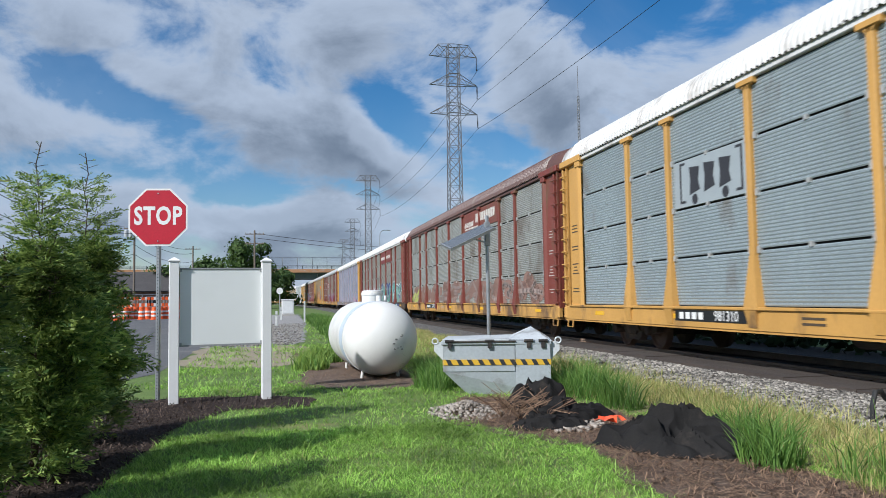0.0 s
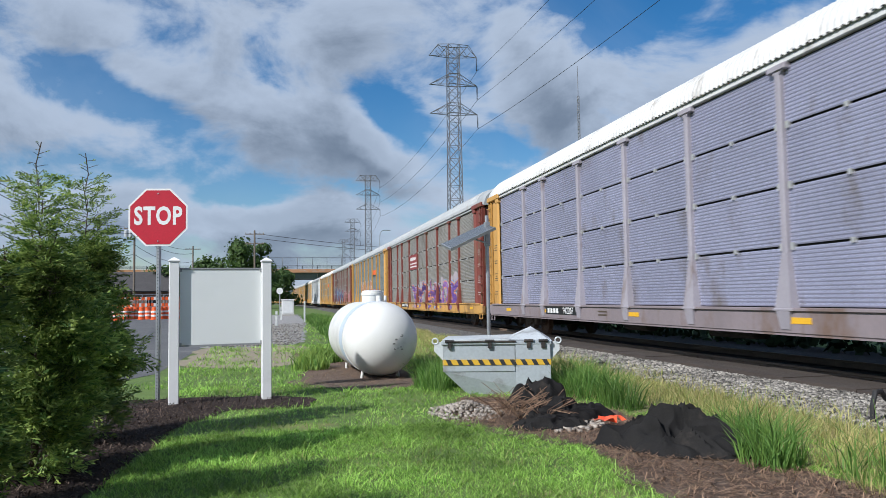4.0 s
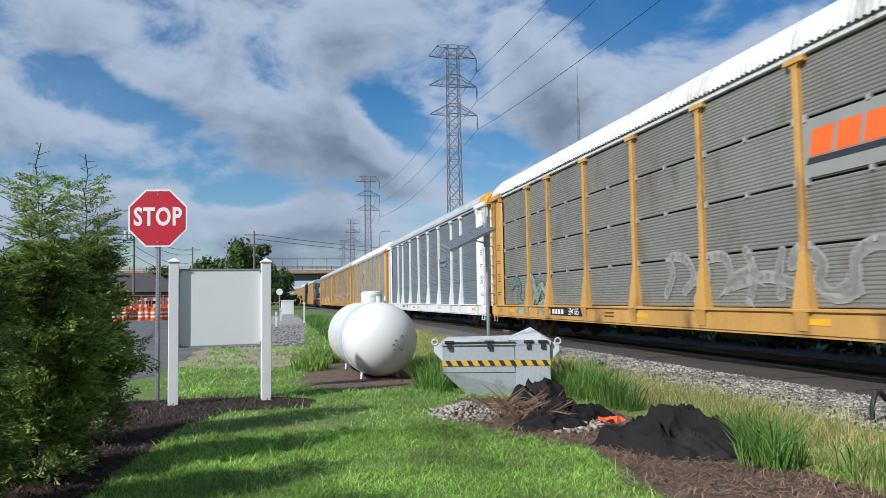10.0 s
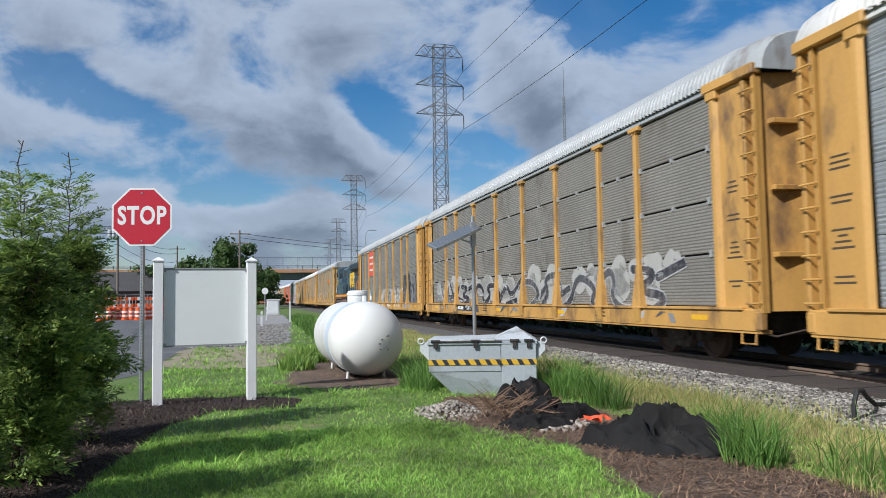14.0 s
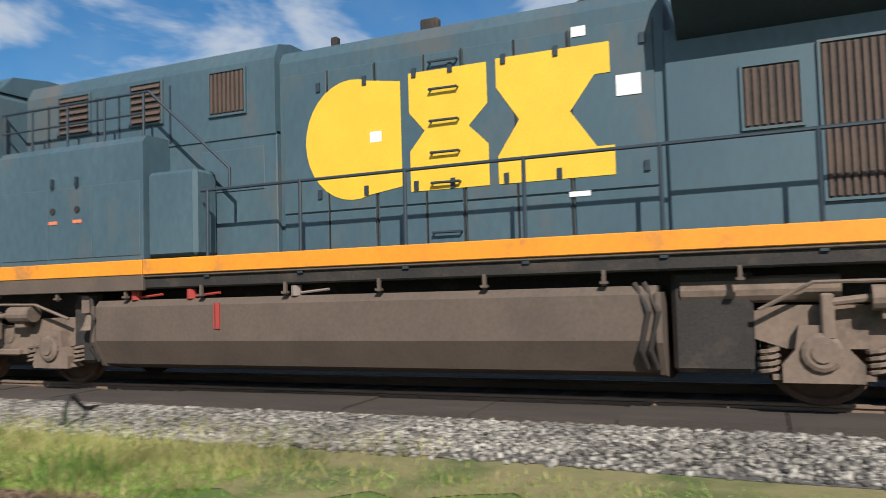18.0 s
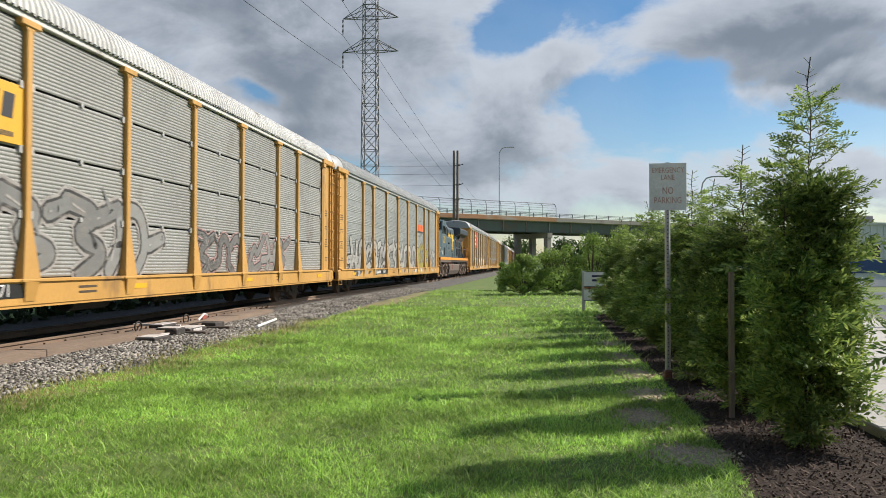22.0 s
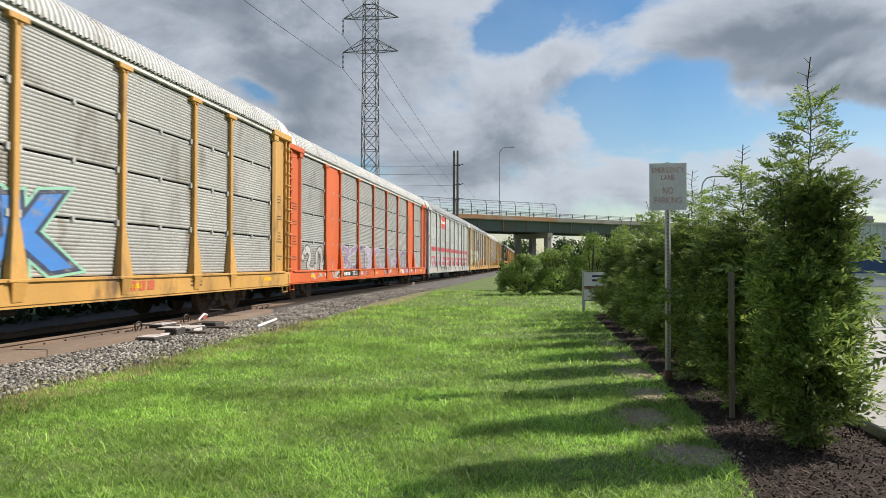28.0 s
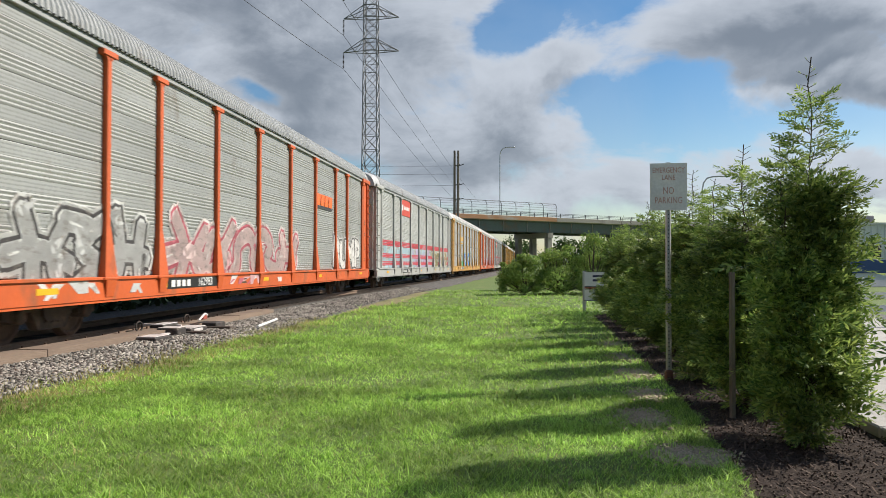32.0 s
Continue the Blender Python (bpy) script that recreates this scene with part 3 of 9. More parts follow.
def roof_shape(rise=1.0):
    """Corrugated sheets whose scalloped edge hangs over the top rail."""
    s = Shape()
    n, ys = len(ARCH), []
    y = -BODY + 1.0
    while y < BODY - 1.0:
        ys += [(y, 0), (y + 0.035, 0.042), (y + 0.09, 0.042), (y + 0.125, 0)]
        y += 0.155
    vs = []
    for y, d in ys:
        for x, z in ARCH:
            z = 5.20 + (z - 5.20) * rise
            r = math.hypot(x, z - 4.2)
            vs.append((x + d * x / r, y, z + d * (z - 4.2) / r))
    fs = [(k * n + i, k * n + i + 1, (k + 1) * n + i + 1, (k + 1) * n + i) for k in range(len(ys) - 1) for i in range(n - 1)]
    s.add(vs, fs)
    return s


def roof_end_shape(sgn, rise=1.0):
    """The smooth end sheet of the roof."""
    s = Shape()
    n, vs = len(ARCH), []
    steps = [(BODY - 1.02, 1.004, 0.012), (BODY - 0.5, 1.0, 0.004), (BODY - 0.12, 0.985, -0.02), (BODY + 0.02, 0.95, -0.07)]
    for y, k, d in steps:
        vs += [(x * k, sgn * y, 5.20 + (z - 5.20) * rise + d) for x, z in ARCH]
    fs = [(k * n + i, k * n + i + 1, (k + 1) * n + i + 1, (k + 1) * n + i) for k in range(len(steps) - 1) for i in range(n - 1)]
    fs.append(tuple(range((len(steps) - 1) * n, len(steps) * n)))
    s.add(vs, fs)
    return s


def roof_rivets():
    """Dark screw heads along the foot of the roof sheets."""
    s = Shape()
    for i in range(60):
        y = -12.6 + i * 0.427
        s.box(-1.642, y - 0.009, 5.235, -1.60, y + 0.009, 5.253)
    return s


def end_shape(sgn):
    """The closed corner of the rack: smooth side plate, corner post, header."""
    s = Shape()
    y0, y1 = HALF, BODY - 0.15
    s.box(-1.545, sgn * (y0 + 0.06), 1.0, -1.47, sgn * (y1 - 0.42), 5.08, None, 0.02)
    return s


def corner_post_shape(sgn):
    y0 = HALF
    return Shape().prism([(-1.56, sgn * (y0 + 0.0)), (-1.62, sgn * (y0 + 0.10)), (-1.62, sgn * (y0 + 0.20)), (-1.54, sgn * (y0 + 0.28)), (-1.46, sgn * (y0 + 0.1))], "z", 0.95, 5.1)


def header_shape(sgn):
    y0, y1 = HALF, BODY - 0.15
    s = Shape().box(-1.66, sgn * (y0 - 0.10), 5.08, -1.45, sgn * (y1 + 0.05), 5.27, None, 0.02)
    return s.box(-1.64, sgn * (y0 - 0.02), 4.92, -1.47, sgn * (y0 + 0.32), 5.10, None, 0.02)


def edge_post_shape(sgn, d):
    y1 = BODY - 0.15
    return Shape().box(-1.6, sgn * (y1 - d - 0.08), 0.95, -1.44, sgn * (y1 - d), 5.05, None, 0.01)


def door_shape(sgn):
    """The end doors, folded in the middle."""
    s = Shape()
    y1 = BODY - 0.22
    s.prism([(-1.46, sgn * (y1 - 0.30)), (-1.40, sgn * y1), (-0.75, sgn * (y1 + 0.16)), (0, sgn * (y1 + 0.18)), (0.75, sgn * (y1 + 0.16)), (1.40, sgn * y1), (1.46, sgn * (y1 - 0.3))], "z", 0.98, 5.12)
    return s


def ladder_shape(sgn):
    s = Shape()
    y0, y1 = sgn * (BODY - 0.50), sgn * (BODY - 0.16)
    for i in range(11):
        z = 1.12 + i * 0.37
        s.pipe([(-1.56, y0, z), (-1.66, y0, z), (-1.66, y1, z), (-1.56, y1, z)], 0.014, 5)
    s.box(-1.60, y0 - 0.02, 0.95, -1.55, y0 + 0.02, 5.1)
    s.box(-1.60, y1 - 0.02, 0.95, -1.55, y1 + 0.02, 5.1)
    return s


def truck_frame():
    """The side frame of a two-axle truck, on the side that faces -x; y along."""
    s = Shape()
    x0, x1 = -1.12, -0.95
    top = [(-1.25, 0.62), (-0.95, 0.70), (-0.45, 0.78), (0.45, 0.78), (0.95, 0.70), (1.25, 0.62), (1.25, 0.42), (1.0, 0.36),
           (0.86, 0.50), (0.55, 0.50), (0.38, 0.20), (-0.38, 0.20), (-0.55, 0.50), (-0.86, 0.50), (-1.0, 0.36), (-1.25, 0.42)]
    s.prism(top, "x", x0, x1)
    s.prism([(y * 0.55, 0.34 + (z - 0.2) * 0.3) for y, z in top[9:14]] + [(-0.3, 0.62), (0.3, 0.62)], "x", x0 - 0.05, x0 + 0.02)
    for y in (-0.90, 0.90):
        s.lathe([(0.10, -1.22), (0.13, -1.2), (0.13, -0.9)], 12, Matrix.Translation((0, y, 0.46)) @ Matrix.Rotation(radians(90), 4, "Y"))
        s.box(x0 - 0.02, y - 0.16, 0.40, x1, y + 0.16, 0.60, None, 0.02)
    for k in range(5):
        for y in (-0.17, 0.0, 0.17):
            s.lathe([(0.075, 0.0), (0.085, 0.02), (0.075, 0.04)], 8, Matrix.Translation((-1.06, y, 0.30 + 0.055 * k)))
    return s


def wheel_shape(r=0.42):
    s = Shape()
    prof = [(0.06, -0.03), (0.10, -0.03), (0.13, 0.0), (r - 0.09, 0.01), (r - 0.06, -0.03), (r - 0.005, -0.03), (r, -0.02), (r, 0.08), (r + 0.025, 0.10), (r + 0.025, 0.12), (r - 0.06, 0.12), (0.06, 0.12)]
    s.lathe(prof, 24, Matrix.Translation((-0.86, 0, r)) @ Matrix.Rotation(radians(90), 4, "Y"))
    return s


def add_trucks(car, ys, mats=None):
    for y in ys:
        fr = part("truck_frame", shared("truck", truck_frame), TRUCK, car, "grimy cast steel truck with coil springs")
        fr.location.y = y
        other = part("truck_frame", shared("truck", truck_frame), TRUCK, car)
        other.matrix_basis = pose(0, y, 0, 0, 0, 180)
        bol = part("bolster", shared("bolster", lambda: Shape().box(-1.0, -0.2, 0.45, 1.0, 0.2, 0.75, None, 0.04).rod((-0.8, -0.9, 0.42), (0.8, -0.9, 0.42), 0.08).rod((-0.8, 0.9, 0.42), (0.8, 0.9, 0.42), 0.08)), BLACK, car)
        bol.location.y = y
        for d in (-0.9, 0.9):
            for a in (0, 180):
                w = part("wheel", shared("wheel", wheel_shape, 30), RUST, car)
                w.matrix_basis = pose(0, y + d, 0, 0, 0, a)


def coupler_shape(sgn, y):
    s = Shape()
    s.box(-0.09, sgn * (y - 0.1), 0.72, 0.09, sgn * (y + 0.42), 0.95, None, 0.03)
    s.box(-0.17, sgn * (y + 0.40), 0.70, 0.15, sgn * (y + 0.62), 0.98, None, 0.05)
    s.pipe([(-0.3, sgn * y, 0.75), (-0.32, sgn * (y + 0.15), 0.5), (-0.28, sgn * (y + 0.38), 0.42), (-0.2, sgn * (y + 0.58), 0.55)], 0.025, 6)
    s.pipe([(-1.55, sgn * (y + 0.05), 0.62), (-1.3, sgn * (y + 0.1), 0.55), (-0.3, sgn * (y + 0.1), 0.72)], 0.02, 6)
    return s


# -- paint on the sides --
def stroke(s, pts, w, x, taper=1.0):
    """A painted line, flat in the plane x, from width w at its start to w * taper at its end."""
    n = len(pts) - 1

    def lift(y, z):
        return (x, y, max(z, 1.03))
    for i, ((ya, za), (yb, zb)) in enumerate(zip(pts, pts[1:])):
        d = math.hypot(yb - ya, zb - za) or 1e-6
        wa, wb = w * (1 + (taper - 1) * i / n), w * (1 + (taper - 1) * (i + 1) / n)
        ny, nz = -(zb - za) / d, (yb - ya) / d
        ey, ez = (yb - ya) / d * wb * 0.5, (zb - za) / d * wb * 0.5
        s.add([lift(ya + ny * wa, za + nz * wa), lift(yb + ny * wb + ey, zb + nz * wb + ez), lift(yb - ny * wb + ey * 0.2, zb - nz * wb + ez * 0.2), lift(ya - ny * wa, za - nz * wa)], [(0, 1, 2, 3)])
    for i, (y, z) in enumerate(pts[:-1]):
        r = w * (1 + (taper - 1) * i / n)
        s.add([lift(y + r * math.cos(a), z + r * math.sin(a)) for a in [2 * math.pi * k / 7 + 0.4 for k in range(7)]], [tuple(range(7))])


FORMS = [
    [[(0.0, 0.15), (0.35, 0.8), (0.45, 0.35), (0.95, 1.0)], [(0.2, 0.0), (0.7, 0.25)]],
    [[(0.05, 0.6), (0.3, 0.95), (0.6, 0.6), (0.4, 0.25), (0.75, 0.0), (1.05, 0.2)]],
    [[(0.0, 0.0), (0.25, 0.5), (0.1, 0.85), (0.55, 0.95), (0.8, 0.4), (0.55, 0.1)], [(0.8, 0.4), (1.1, 0.6)]],
    [[(0.1, 0.9), (0.6, 0.75), (0.2, 0.45), (0.75, 0.3), (0.3, 0.0)], [(0.6, 0.75), (1.0, 0.95)]],
    [[(0.0, 0.35), (0.5, 0.45), (1.0, 0.3)], [(0.3, 0.0), (0.45, 0.45), (0.2, 1.0)], [(0.8, 0.05), (0.7, 0.4), (0.9, 0.85)]],
    [[(0.0, 0.1), (0.3, 0.25), (0.25, 0.7), (0.6, 0.9), (0.85, 0.6), (0.7, 0.2), (1.0, 0.0)]],
]


def rounded(pts, times=2):
    """The line with its corners cut to curves."""
    for _ in range(times):
        out = [pts[0]]
        for (ya, za), (yb, zb) in zip(pts, pts[1:]):
            out += [(0.75 * ya + 0.25 * yb, 0.75 * za + 0.25 * zb), (0.25 * ya + 0.75 * yb, 0.25 * za + 0.75 * zb)]
        pts = out + [pts[-1]]
    return pts


def fat_letters(car, text, y0, y1, z0, z1, fill, line, halo, seed, bold=0.05):
    """A sprayed word: fat outlined letters, each leaning its own way."""
    rnd = random.Random(seed)
    cw = (y0 - y1) / len(text)
    for i, ch in enumerate(text):
        size = (z1 - z0) * 1.28 * rnd.uniform(0.92, 1.05)
        m = on_side(0, y0 - cw * (i + 0.5), (z0 + z1) / 2 + rnd.uniform(-0.04, 0.04)) @ Matrix.Rotation(radians(rnd.uniform(-9, 9)), 4, "Z")
        for k, (col, more) in enumerate(((halo, 0.125), (line, 0.075), (fill, 0.0))):
            lay = Matrix.Translation((FACE - 0.024 - 0.0035 * k - 0.0004 * (i % 2), 0, 0)) @ m
            ob = words(ch, size, lay, worn_spray(col), car, "sprayed_paint", 0.0008, cw / (0.66 * size), 1.0, bold + more)
            tagged(ob, "sprayed graffiti letter" if k == 2 else "", kind="stuff")


def tag_paint(car, y0, y1, z0, z1, fill, line, halo=None, n=5, seed=1, w=0.13, shade=None, lean=0.0):
    """Sprayed shapes on the side of a car, over screens and sill; y0 is the rear end."""
    rnd = random.Random(seed)
    w = max(w, 0.10 * (z1 - z0))
    accent = shade or tuple(0.55 * p + 0.45 * q for p, q in zip(fill, line))
    cw = (y0 - y1) / n
    forms = []
    for i in range(n):
        form = FORMS[rnd.randrange(len(FORMS))]
        top, low = z1 - rnd.random() * 0.14 * (z1 - z0), max(z0, 0.9) + rnd.random() * 0.10 * (z1 - z0)
        forms.append([[(y0 - cw * (i - 0.05 + p * 1.2 + rnd.uniform(-0.12, 0.12)) - lean * q, low + (top - low) * (q + rnd.uniform(-0.07, 0.07))) for p, q in st] for st in form])
    tones = [fill, accent, tuple(0.7 * c for c in fill), tuple(0.6 * p + 0.4 * q for p, q in zip(fill, accent))]
    if max(fill) > 0.48:
        tones = [fill, fill, tuple(0.9 * c for c in fill), tuple(0.8 * p + 0.2 * q for p, q in zip(fill, accent))]
    meshes = {}

    def layer(col, k):
        return meshes.setdefault((k, col), Shape())
    for jig in forms:
        taper = rnd.uniform(0.75, 1.0)
        tone = tones[rnd.randrange(4)]
        for st in [rounded(q) for q in jig]:
            if halo:
                stroke(layer(halo, 0), st, w * 1.65, FACE - 0.024, taper)
            stroke(layer(line, 1), st, w * 1.28, FACE - 0.0265, taper)
            stroke(layer(tone, 2), st, w * 0.92, FACE - 0.029, taper)
            # loose flicks and highlights
            y, z = st[rnd.randrange(len(st))]
            dy, dz = rnd.uniform(-0.35, 0.35) * cw, rnd.uniform(-0.3, 0.3) * (z1 - z0)
            stroke(layer(rnd.choice((accent, line, tone)), 3), [(y, z), (y + dy, z + dz)], w * 0.45, FACE - 0.0315, 0.15)
            y, z = st[0]
            y2, z2 = st[len(st) // 3]
            stroke(layer(halo or line, 4), [(y * 0.8 + y2 * 0.2, z * 0.8 + z2 * 0.2), (y * 0.35 + y2 * 0.65, z * 0.35 + z2 * 0.65)], w * 0.14, FACE - 0.034, 0.5)
    if z0 < 1.0:
        for i in range(int(n * 2.4)):
            y = y0 - (y0 - y1) * rnd.random()
            q, d = rnd.uniform(0.12, 0.45) * min(cw, 1.4), rnd.uniform(-0.35, 0.35)
            col = rnd.choice((fill, line, accent, halo or fill))
            h0, h1 = rnd.uniform(0.71, 0.82), rnd.uniform(0.88, 1.01)
            layer(col, 5).add([(-1.624 - 0.0006 * (i % 5), y, h0), (-1.624 - 0.0006 * (i % 5), y - q * rnd.uniform(0.2, 1), h0), (-1.624 - 0.0006 * (i % 5), y - q + d, h1), (-1.624 - 0.0006 * (i % 5), y + d, h1)], [(0, 1, 2, 3)])
    for (k, col), sh in meshes.items():
        tagged(part("sprayed_paint", sh, worn_spray(col), car), "sprayed graffiti shapes" if k == 2 else "", kind="stuff")


def cloud_paint(car, y0, y1, z0, z1, col, seed, n=26, r=0.35):
    rnd = random.Random(seed)
    s = Shape()
    for i in range(n):
        y, z, q = rnd.uniform(y1, y0), rnd.uniform(z0 + 0.1, z1), rnd.uniform(0.4, 1) * r
        k = rnd.randrange(13, 18)
        s.add([(FACE - 0.0215, y + q * 1.5 * math.cos(a) * rnd.uniform(0.85, 1.12), max(z + q * math.sin(a) * rnd.uniform(0.85, 1.12), 1.07)) for a in [2 * math.pi * j / k for j in range(k)]], [tuple(range(k))])
    tagged(part("sprayed_paint", s, plain(col, 0.7), car), kind="stuff")


def sill_wash(car, y0, y1, col, seed):
    """A sprayed ground colour with a ragged rim along the sill."""
    rnd = random.Random(seed)
    s = Shape()
    n = int((y0 - y1) / 0.35)
    ys = [y0 + (y1 - y0) * i / n for i in range(n + 1)]
    vs = []
    for y in ys:
        vs += [(-1.6226, y, rnd.uniform(0.70, 0.80)), (-1.6226, y, rnd.uniform(0.95, 1.01))]
    s.add(vs, [(2 * i, 2 * i + 2, 2 * i + 3, 2 * i + 1) for i in range(n)])
    tagged(part("sprayed_paint", s, worn_spray(col), car), kind="stuff")


def sign_bars(car, y0, y1, z0, z1, board, rows, col, x=FACE - 0.04):
    """A painted board on the side with bars for its name; rows of (from, to, height, thickness) in parts of the board."""
    sg = part("name_board", Shape().box(x, y1, z0, x + 0.03, y0, z1, None, 0.004), board, car, "painted name board on the screens")
    s = Shape()
    rnd = random.Random(int(100 * (y0 + z1)))
    for a, b, h, th in rows:
        tall, wide = (z1 - z0) * th, (y0 - y1) * (b - a)
        n = max(1, int(wide / (0.62 * tall + 0.02)))
        for i in range(n):
            e0, e1 = y0 - (y0 - y1) * a - wide * i / n, y0 - (y0 - y1) * a - wide * (i + 0.74) / n
            zc, k = z0 + (z1 - z0) * h, tall * rnd.uniform(0.40, 0.52)
            lean = 0.12 * tall
            s.prism([(e0, zc - k), (e1, zc - tall * 0.42), (e1 - lean, zc + k), (e0 - lean, zc + tall * 0.42)], "x", x - 0.004, x - 0.001)
    tagged(part("name_bar", s, col, sg), kind="stuff")
    return sg


YEL, MAR, ORG, WHT, SIL = (0.68, 0.375, 0.095), (0.23, 0.052, 0.036), (0.72, 0.13, 0.025), (0.94, 0.94, 0.92), (0.50, 0.51, 0.49)
GREY, DARKG, BROWNG = (0.36, 0.38, 0.385), (0.25, 0.265, 0.26), (0.26, 0.24, 0.205)
R_WHITE, R_GREY, R_BROWN = (0.80, 0.80, 0.77), (0.45, 0.47, 0.47), (0.13, 0.06, 0.045)


def autorack(label, frame_col, screen_col, roof_col, style=0, sill=None, plate="", grime=0.25, ends=None, stripes=None, solid=None, rise=1.0, posts=None):
    car = thing("autorack_car", label=label, category="railway car", group="autorack cars of the train")
    fp = paint(frame_col, amount=grime)
    sp = paint(sill or frame_col, amount=grime + 0.1, key="sill")
    scr = perforated(screen_col, grime * 0.8, style)
    rf = paint(roof_col, 0.5, (0.25, 0.22, 0.19), 0.15, "roof")
    part("underframe", shared("under", lambda: Shape().box(-0.45, -13.3, 0.55, 0.45, 13.3, 0.98, None, 0.03).box(-1.45, -13.5, 0.86, 1.45, 13.5, 1.0, None, 0.02)
         .box(-0.9, -2.5, 0.42, -0.5, -0.9, 0.85, None, 0.05).rod((-1.0, 1.4, 0.62), (-1.0, 2.6, 0.62), 0.2, 14).rod((-1.25, -9.0, 0.60), (-1.25, 9.0, 0.60), 0.02, 5)
         .rod((-0.7, 3.2, 0.7), (-0.7, 8.2, 0.7), 0.03, 6).box(-0.8, 4.4, 0.5, -0.45, 5.0, 0.85, None, 0.03)), BLACK, car)
    part("side_sill", shared("sill", lambda: Shape().box(-1.62, -13.75, SILL0, -1.52, 13.75, SILL1, None, 0.02).box(-1.60, -13.75, SILL0 - 0.03, -1.40, 13.75, SILL0 + 0.03)
         .box(-1.66, -13.3, SILL1 - 0.02, -1.45, 13.3, SILL1 + 0.035, None, 0.008)), sp, car)
    part("side_sill", shared("sill2", lambda: Shape().box(1.52, -13.75, SILL0, 1.62, 13.75, SILL1, None, 0.02)), sp, car)
    part("far_side", shared("far", lambda: Shape().box(1.46, -BODY + 0.2, 1.0, 1.54, BODY - 0.2, 5.15)), scr, car)
    # black sheet added behind the screens, standing in for the unlit inside
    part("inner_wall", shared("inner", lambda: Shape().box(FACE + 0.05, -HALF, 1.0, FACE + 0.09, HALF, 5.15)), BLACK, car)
    # screens
    for i, w in enumerate(BAYS):
        for r in range(4):
            m = scr
            o = part("screen_panel", shared(("screen", w, style), lambda w=w: screen(w, style, 0), 0), m, car)
            o.location = (FACE, EDGES[i], ROWS_Z[r])
    part("top_rail", shared("toprail", lambda: Shape().box(-1.585, -BODY + 0.3, 5.10, -1.46, BODY - 0.3, 5.20, None, 0.012).box(-1.565, -BODY + 0.3, 5.19, -1.46, BODY - 0.3, 5.24)), rf, car)
    for y in EDGES[1:-1]:
        o = part("side_post", shared("post", post_shape), paint(posts, amount=grime) if posts else fp, car)
        o.location = (FACE, y, SILL1 + 0.01)
    bolts = shared("brackets", lambda: bracket_row())
    if style == 0:
        tagged(part("screen_bracket", bolts, plain((0.5, 0.5, 0.48), 0.5, 0.4), car), kind="stuff")
    for sg in (1, -1):
        part("end_panel", shared(("end", sg), lambda sg=sg: end_shape(sg)), paint(ends or frame_col, amount=grime, key="end"), car)
        ep = paint(ends or frame_col, amount=grime, key="end")
        part("corner_post", shared(("corner", sg), lambda sg=sg: corner_post_shape(sg)), ep, car)
        part("end_header", shared(("header", sg), lambda sg=sg: header_shape(sg)), ep, car)
        for d in (0.28, 0.0):
            part("edge_post", shared(("edge", sg, d), lambda sg=sg, d=d: edge_post_shape(sg, d)), ep, car)
        dr = part("end_door", shared(("door", sg), lambda sg=sg: door_shape(sg)), paint(ends or frame_col, amount=grime + 0.15, key="door"), car)
        for z in (1.9, 3.05, 4.2):
            part("door_bar", shared(("bar", sg), lambda sg=sg: Shape().box(-1.35, sg * (BODY - 0.16), 0, 1.35, sg * BODY, 0.09, None, 0.01)), ep, dr).location.z = z
        part("door_seam", shared(("seam", sg), lambda sg=sg: Shape().box(-0.03, sg * (BODY - 0.07), 1.05, 0.03, sg * (BODY + 0.02), 5.05, None, 0.01)), BLACK, dr)
        part("ladder", shared(("ladder", sg), lambda sg=sg: ladder_shape(sg)), fp, car)
        part("roof_end", shared(("rend", sg, rise), lambda sg=sg: roof_end_shape(sg, rise), 50), paint(solid or roof_col, amount=0.2, key="rend"), car)
        part("coupler", shared(("coup", sg), lambda sg=sg: coupler_shape(sg, 13.65)), TRUCK, car)
        part("corner_step", shared(("step", sg), lambda sg=sg: Shape().pipe([(-1.58, sg * 13.2, 0.7), (-1.6, sg * 13.2, 0.42), (-1.6, sg * 13.6, 0.42), (-1.58, sg * 13.6, 0.7)], 0.018, 6)
             .box(-1.64, sg * 13.62, 0.66, -1.5, sg * 13.8, 0.98, None, 0.02)), sp, car)
    ro = part("roof", shared(("roof", rise), lambda: roof_shape(rise)), rf, car, "corrugated steel roof")
    tagged(part("roof_screw", shared("rivets", roof_rivets), BLACK, ro), kind="stuff")
    add_trucks(car, (-10.3, 10.3))
    # plates and small markings on the sill
    for y in (11.2, 7.0, 1.1, -4.8, -11.9):
        part("reflector", shared("refl", lambda: Shape().box(-1.627, -0.28, 0.80, -1.621, 0.28, 0.90)), plain((0.75, 0.42, 0.02), 0.4), car).location.y = y
    pl = part("number_panel", shared("plate", lambda: Shape().box(-1.628, -1.35, 0.76, -1.621, 1.35, 0.98)), BLACKP if frame_col != WHT else WHITE, car, "black panel with the car's number")
    pl.location.y = 5.84
    ink = WHITE if frame_col != WHT else BLACKP
    mb = part("mark_bar", shared("marks", lambda: Shape().box(-1.632, 0.25, 0.80, -1.629, 0.42, 0.94).box(-1.632, 0.5, 0.80, -1.629, 0.67, 0.94).box(-1.632, 0.75, 0.80, -1.629, 0.92, 0.94).box(-1.632, 1.0, 0.80, -1.629, 1.17, 0.94)), ink, pl)
    tagged(mb, kind="stuff")
    tagged(words(plate, 0.27, on_side(-1.630, -0.55, 0.87), ink, pl, "car_number", 0.002), kind="stuff")
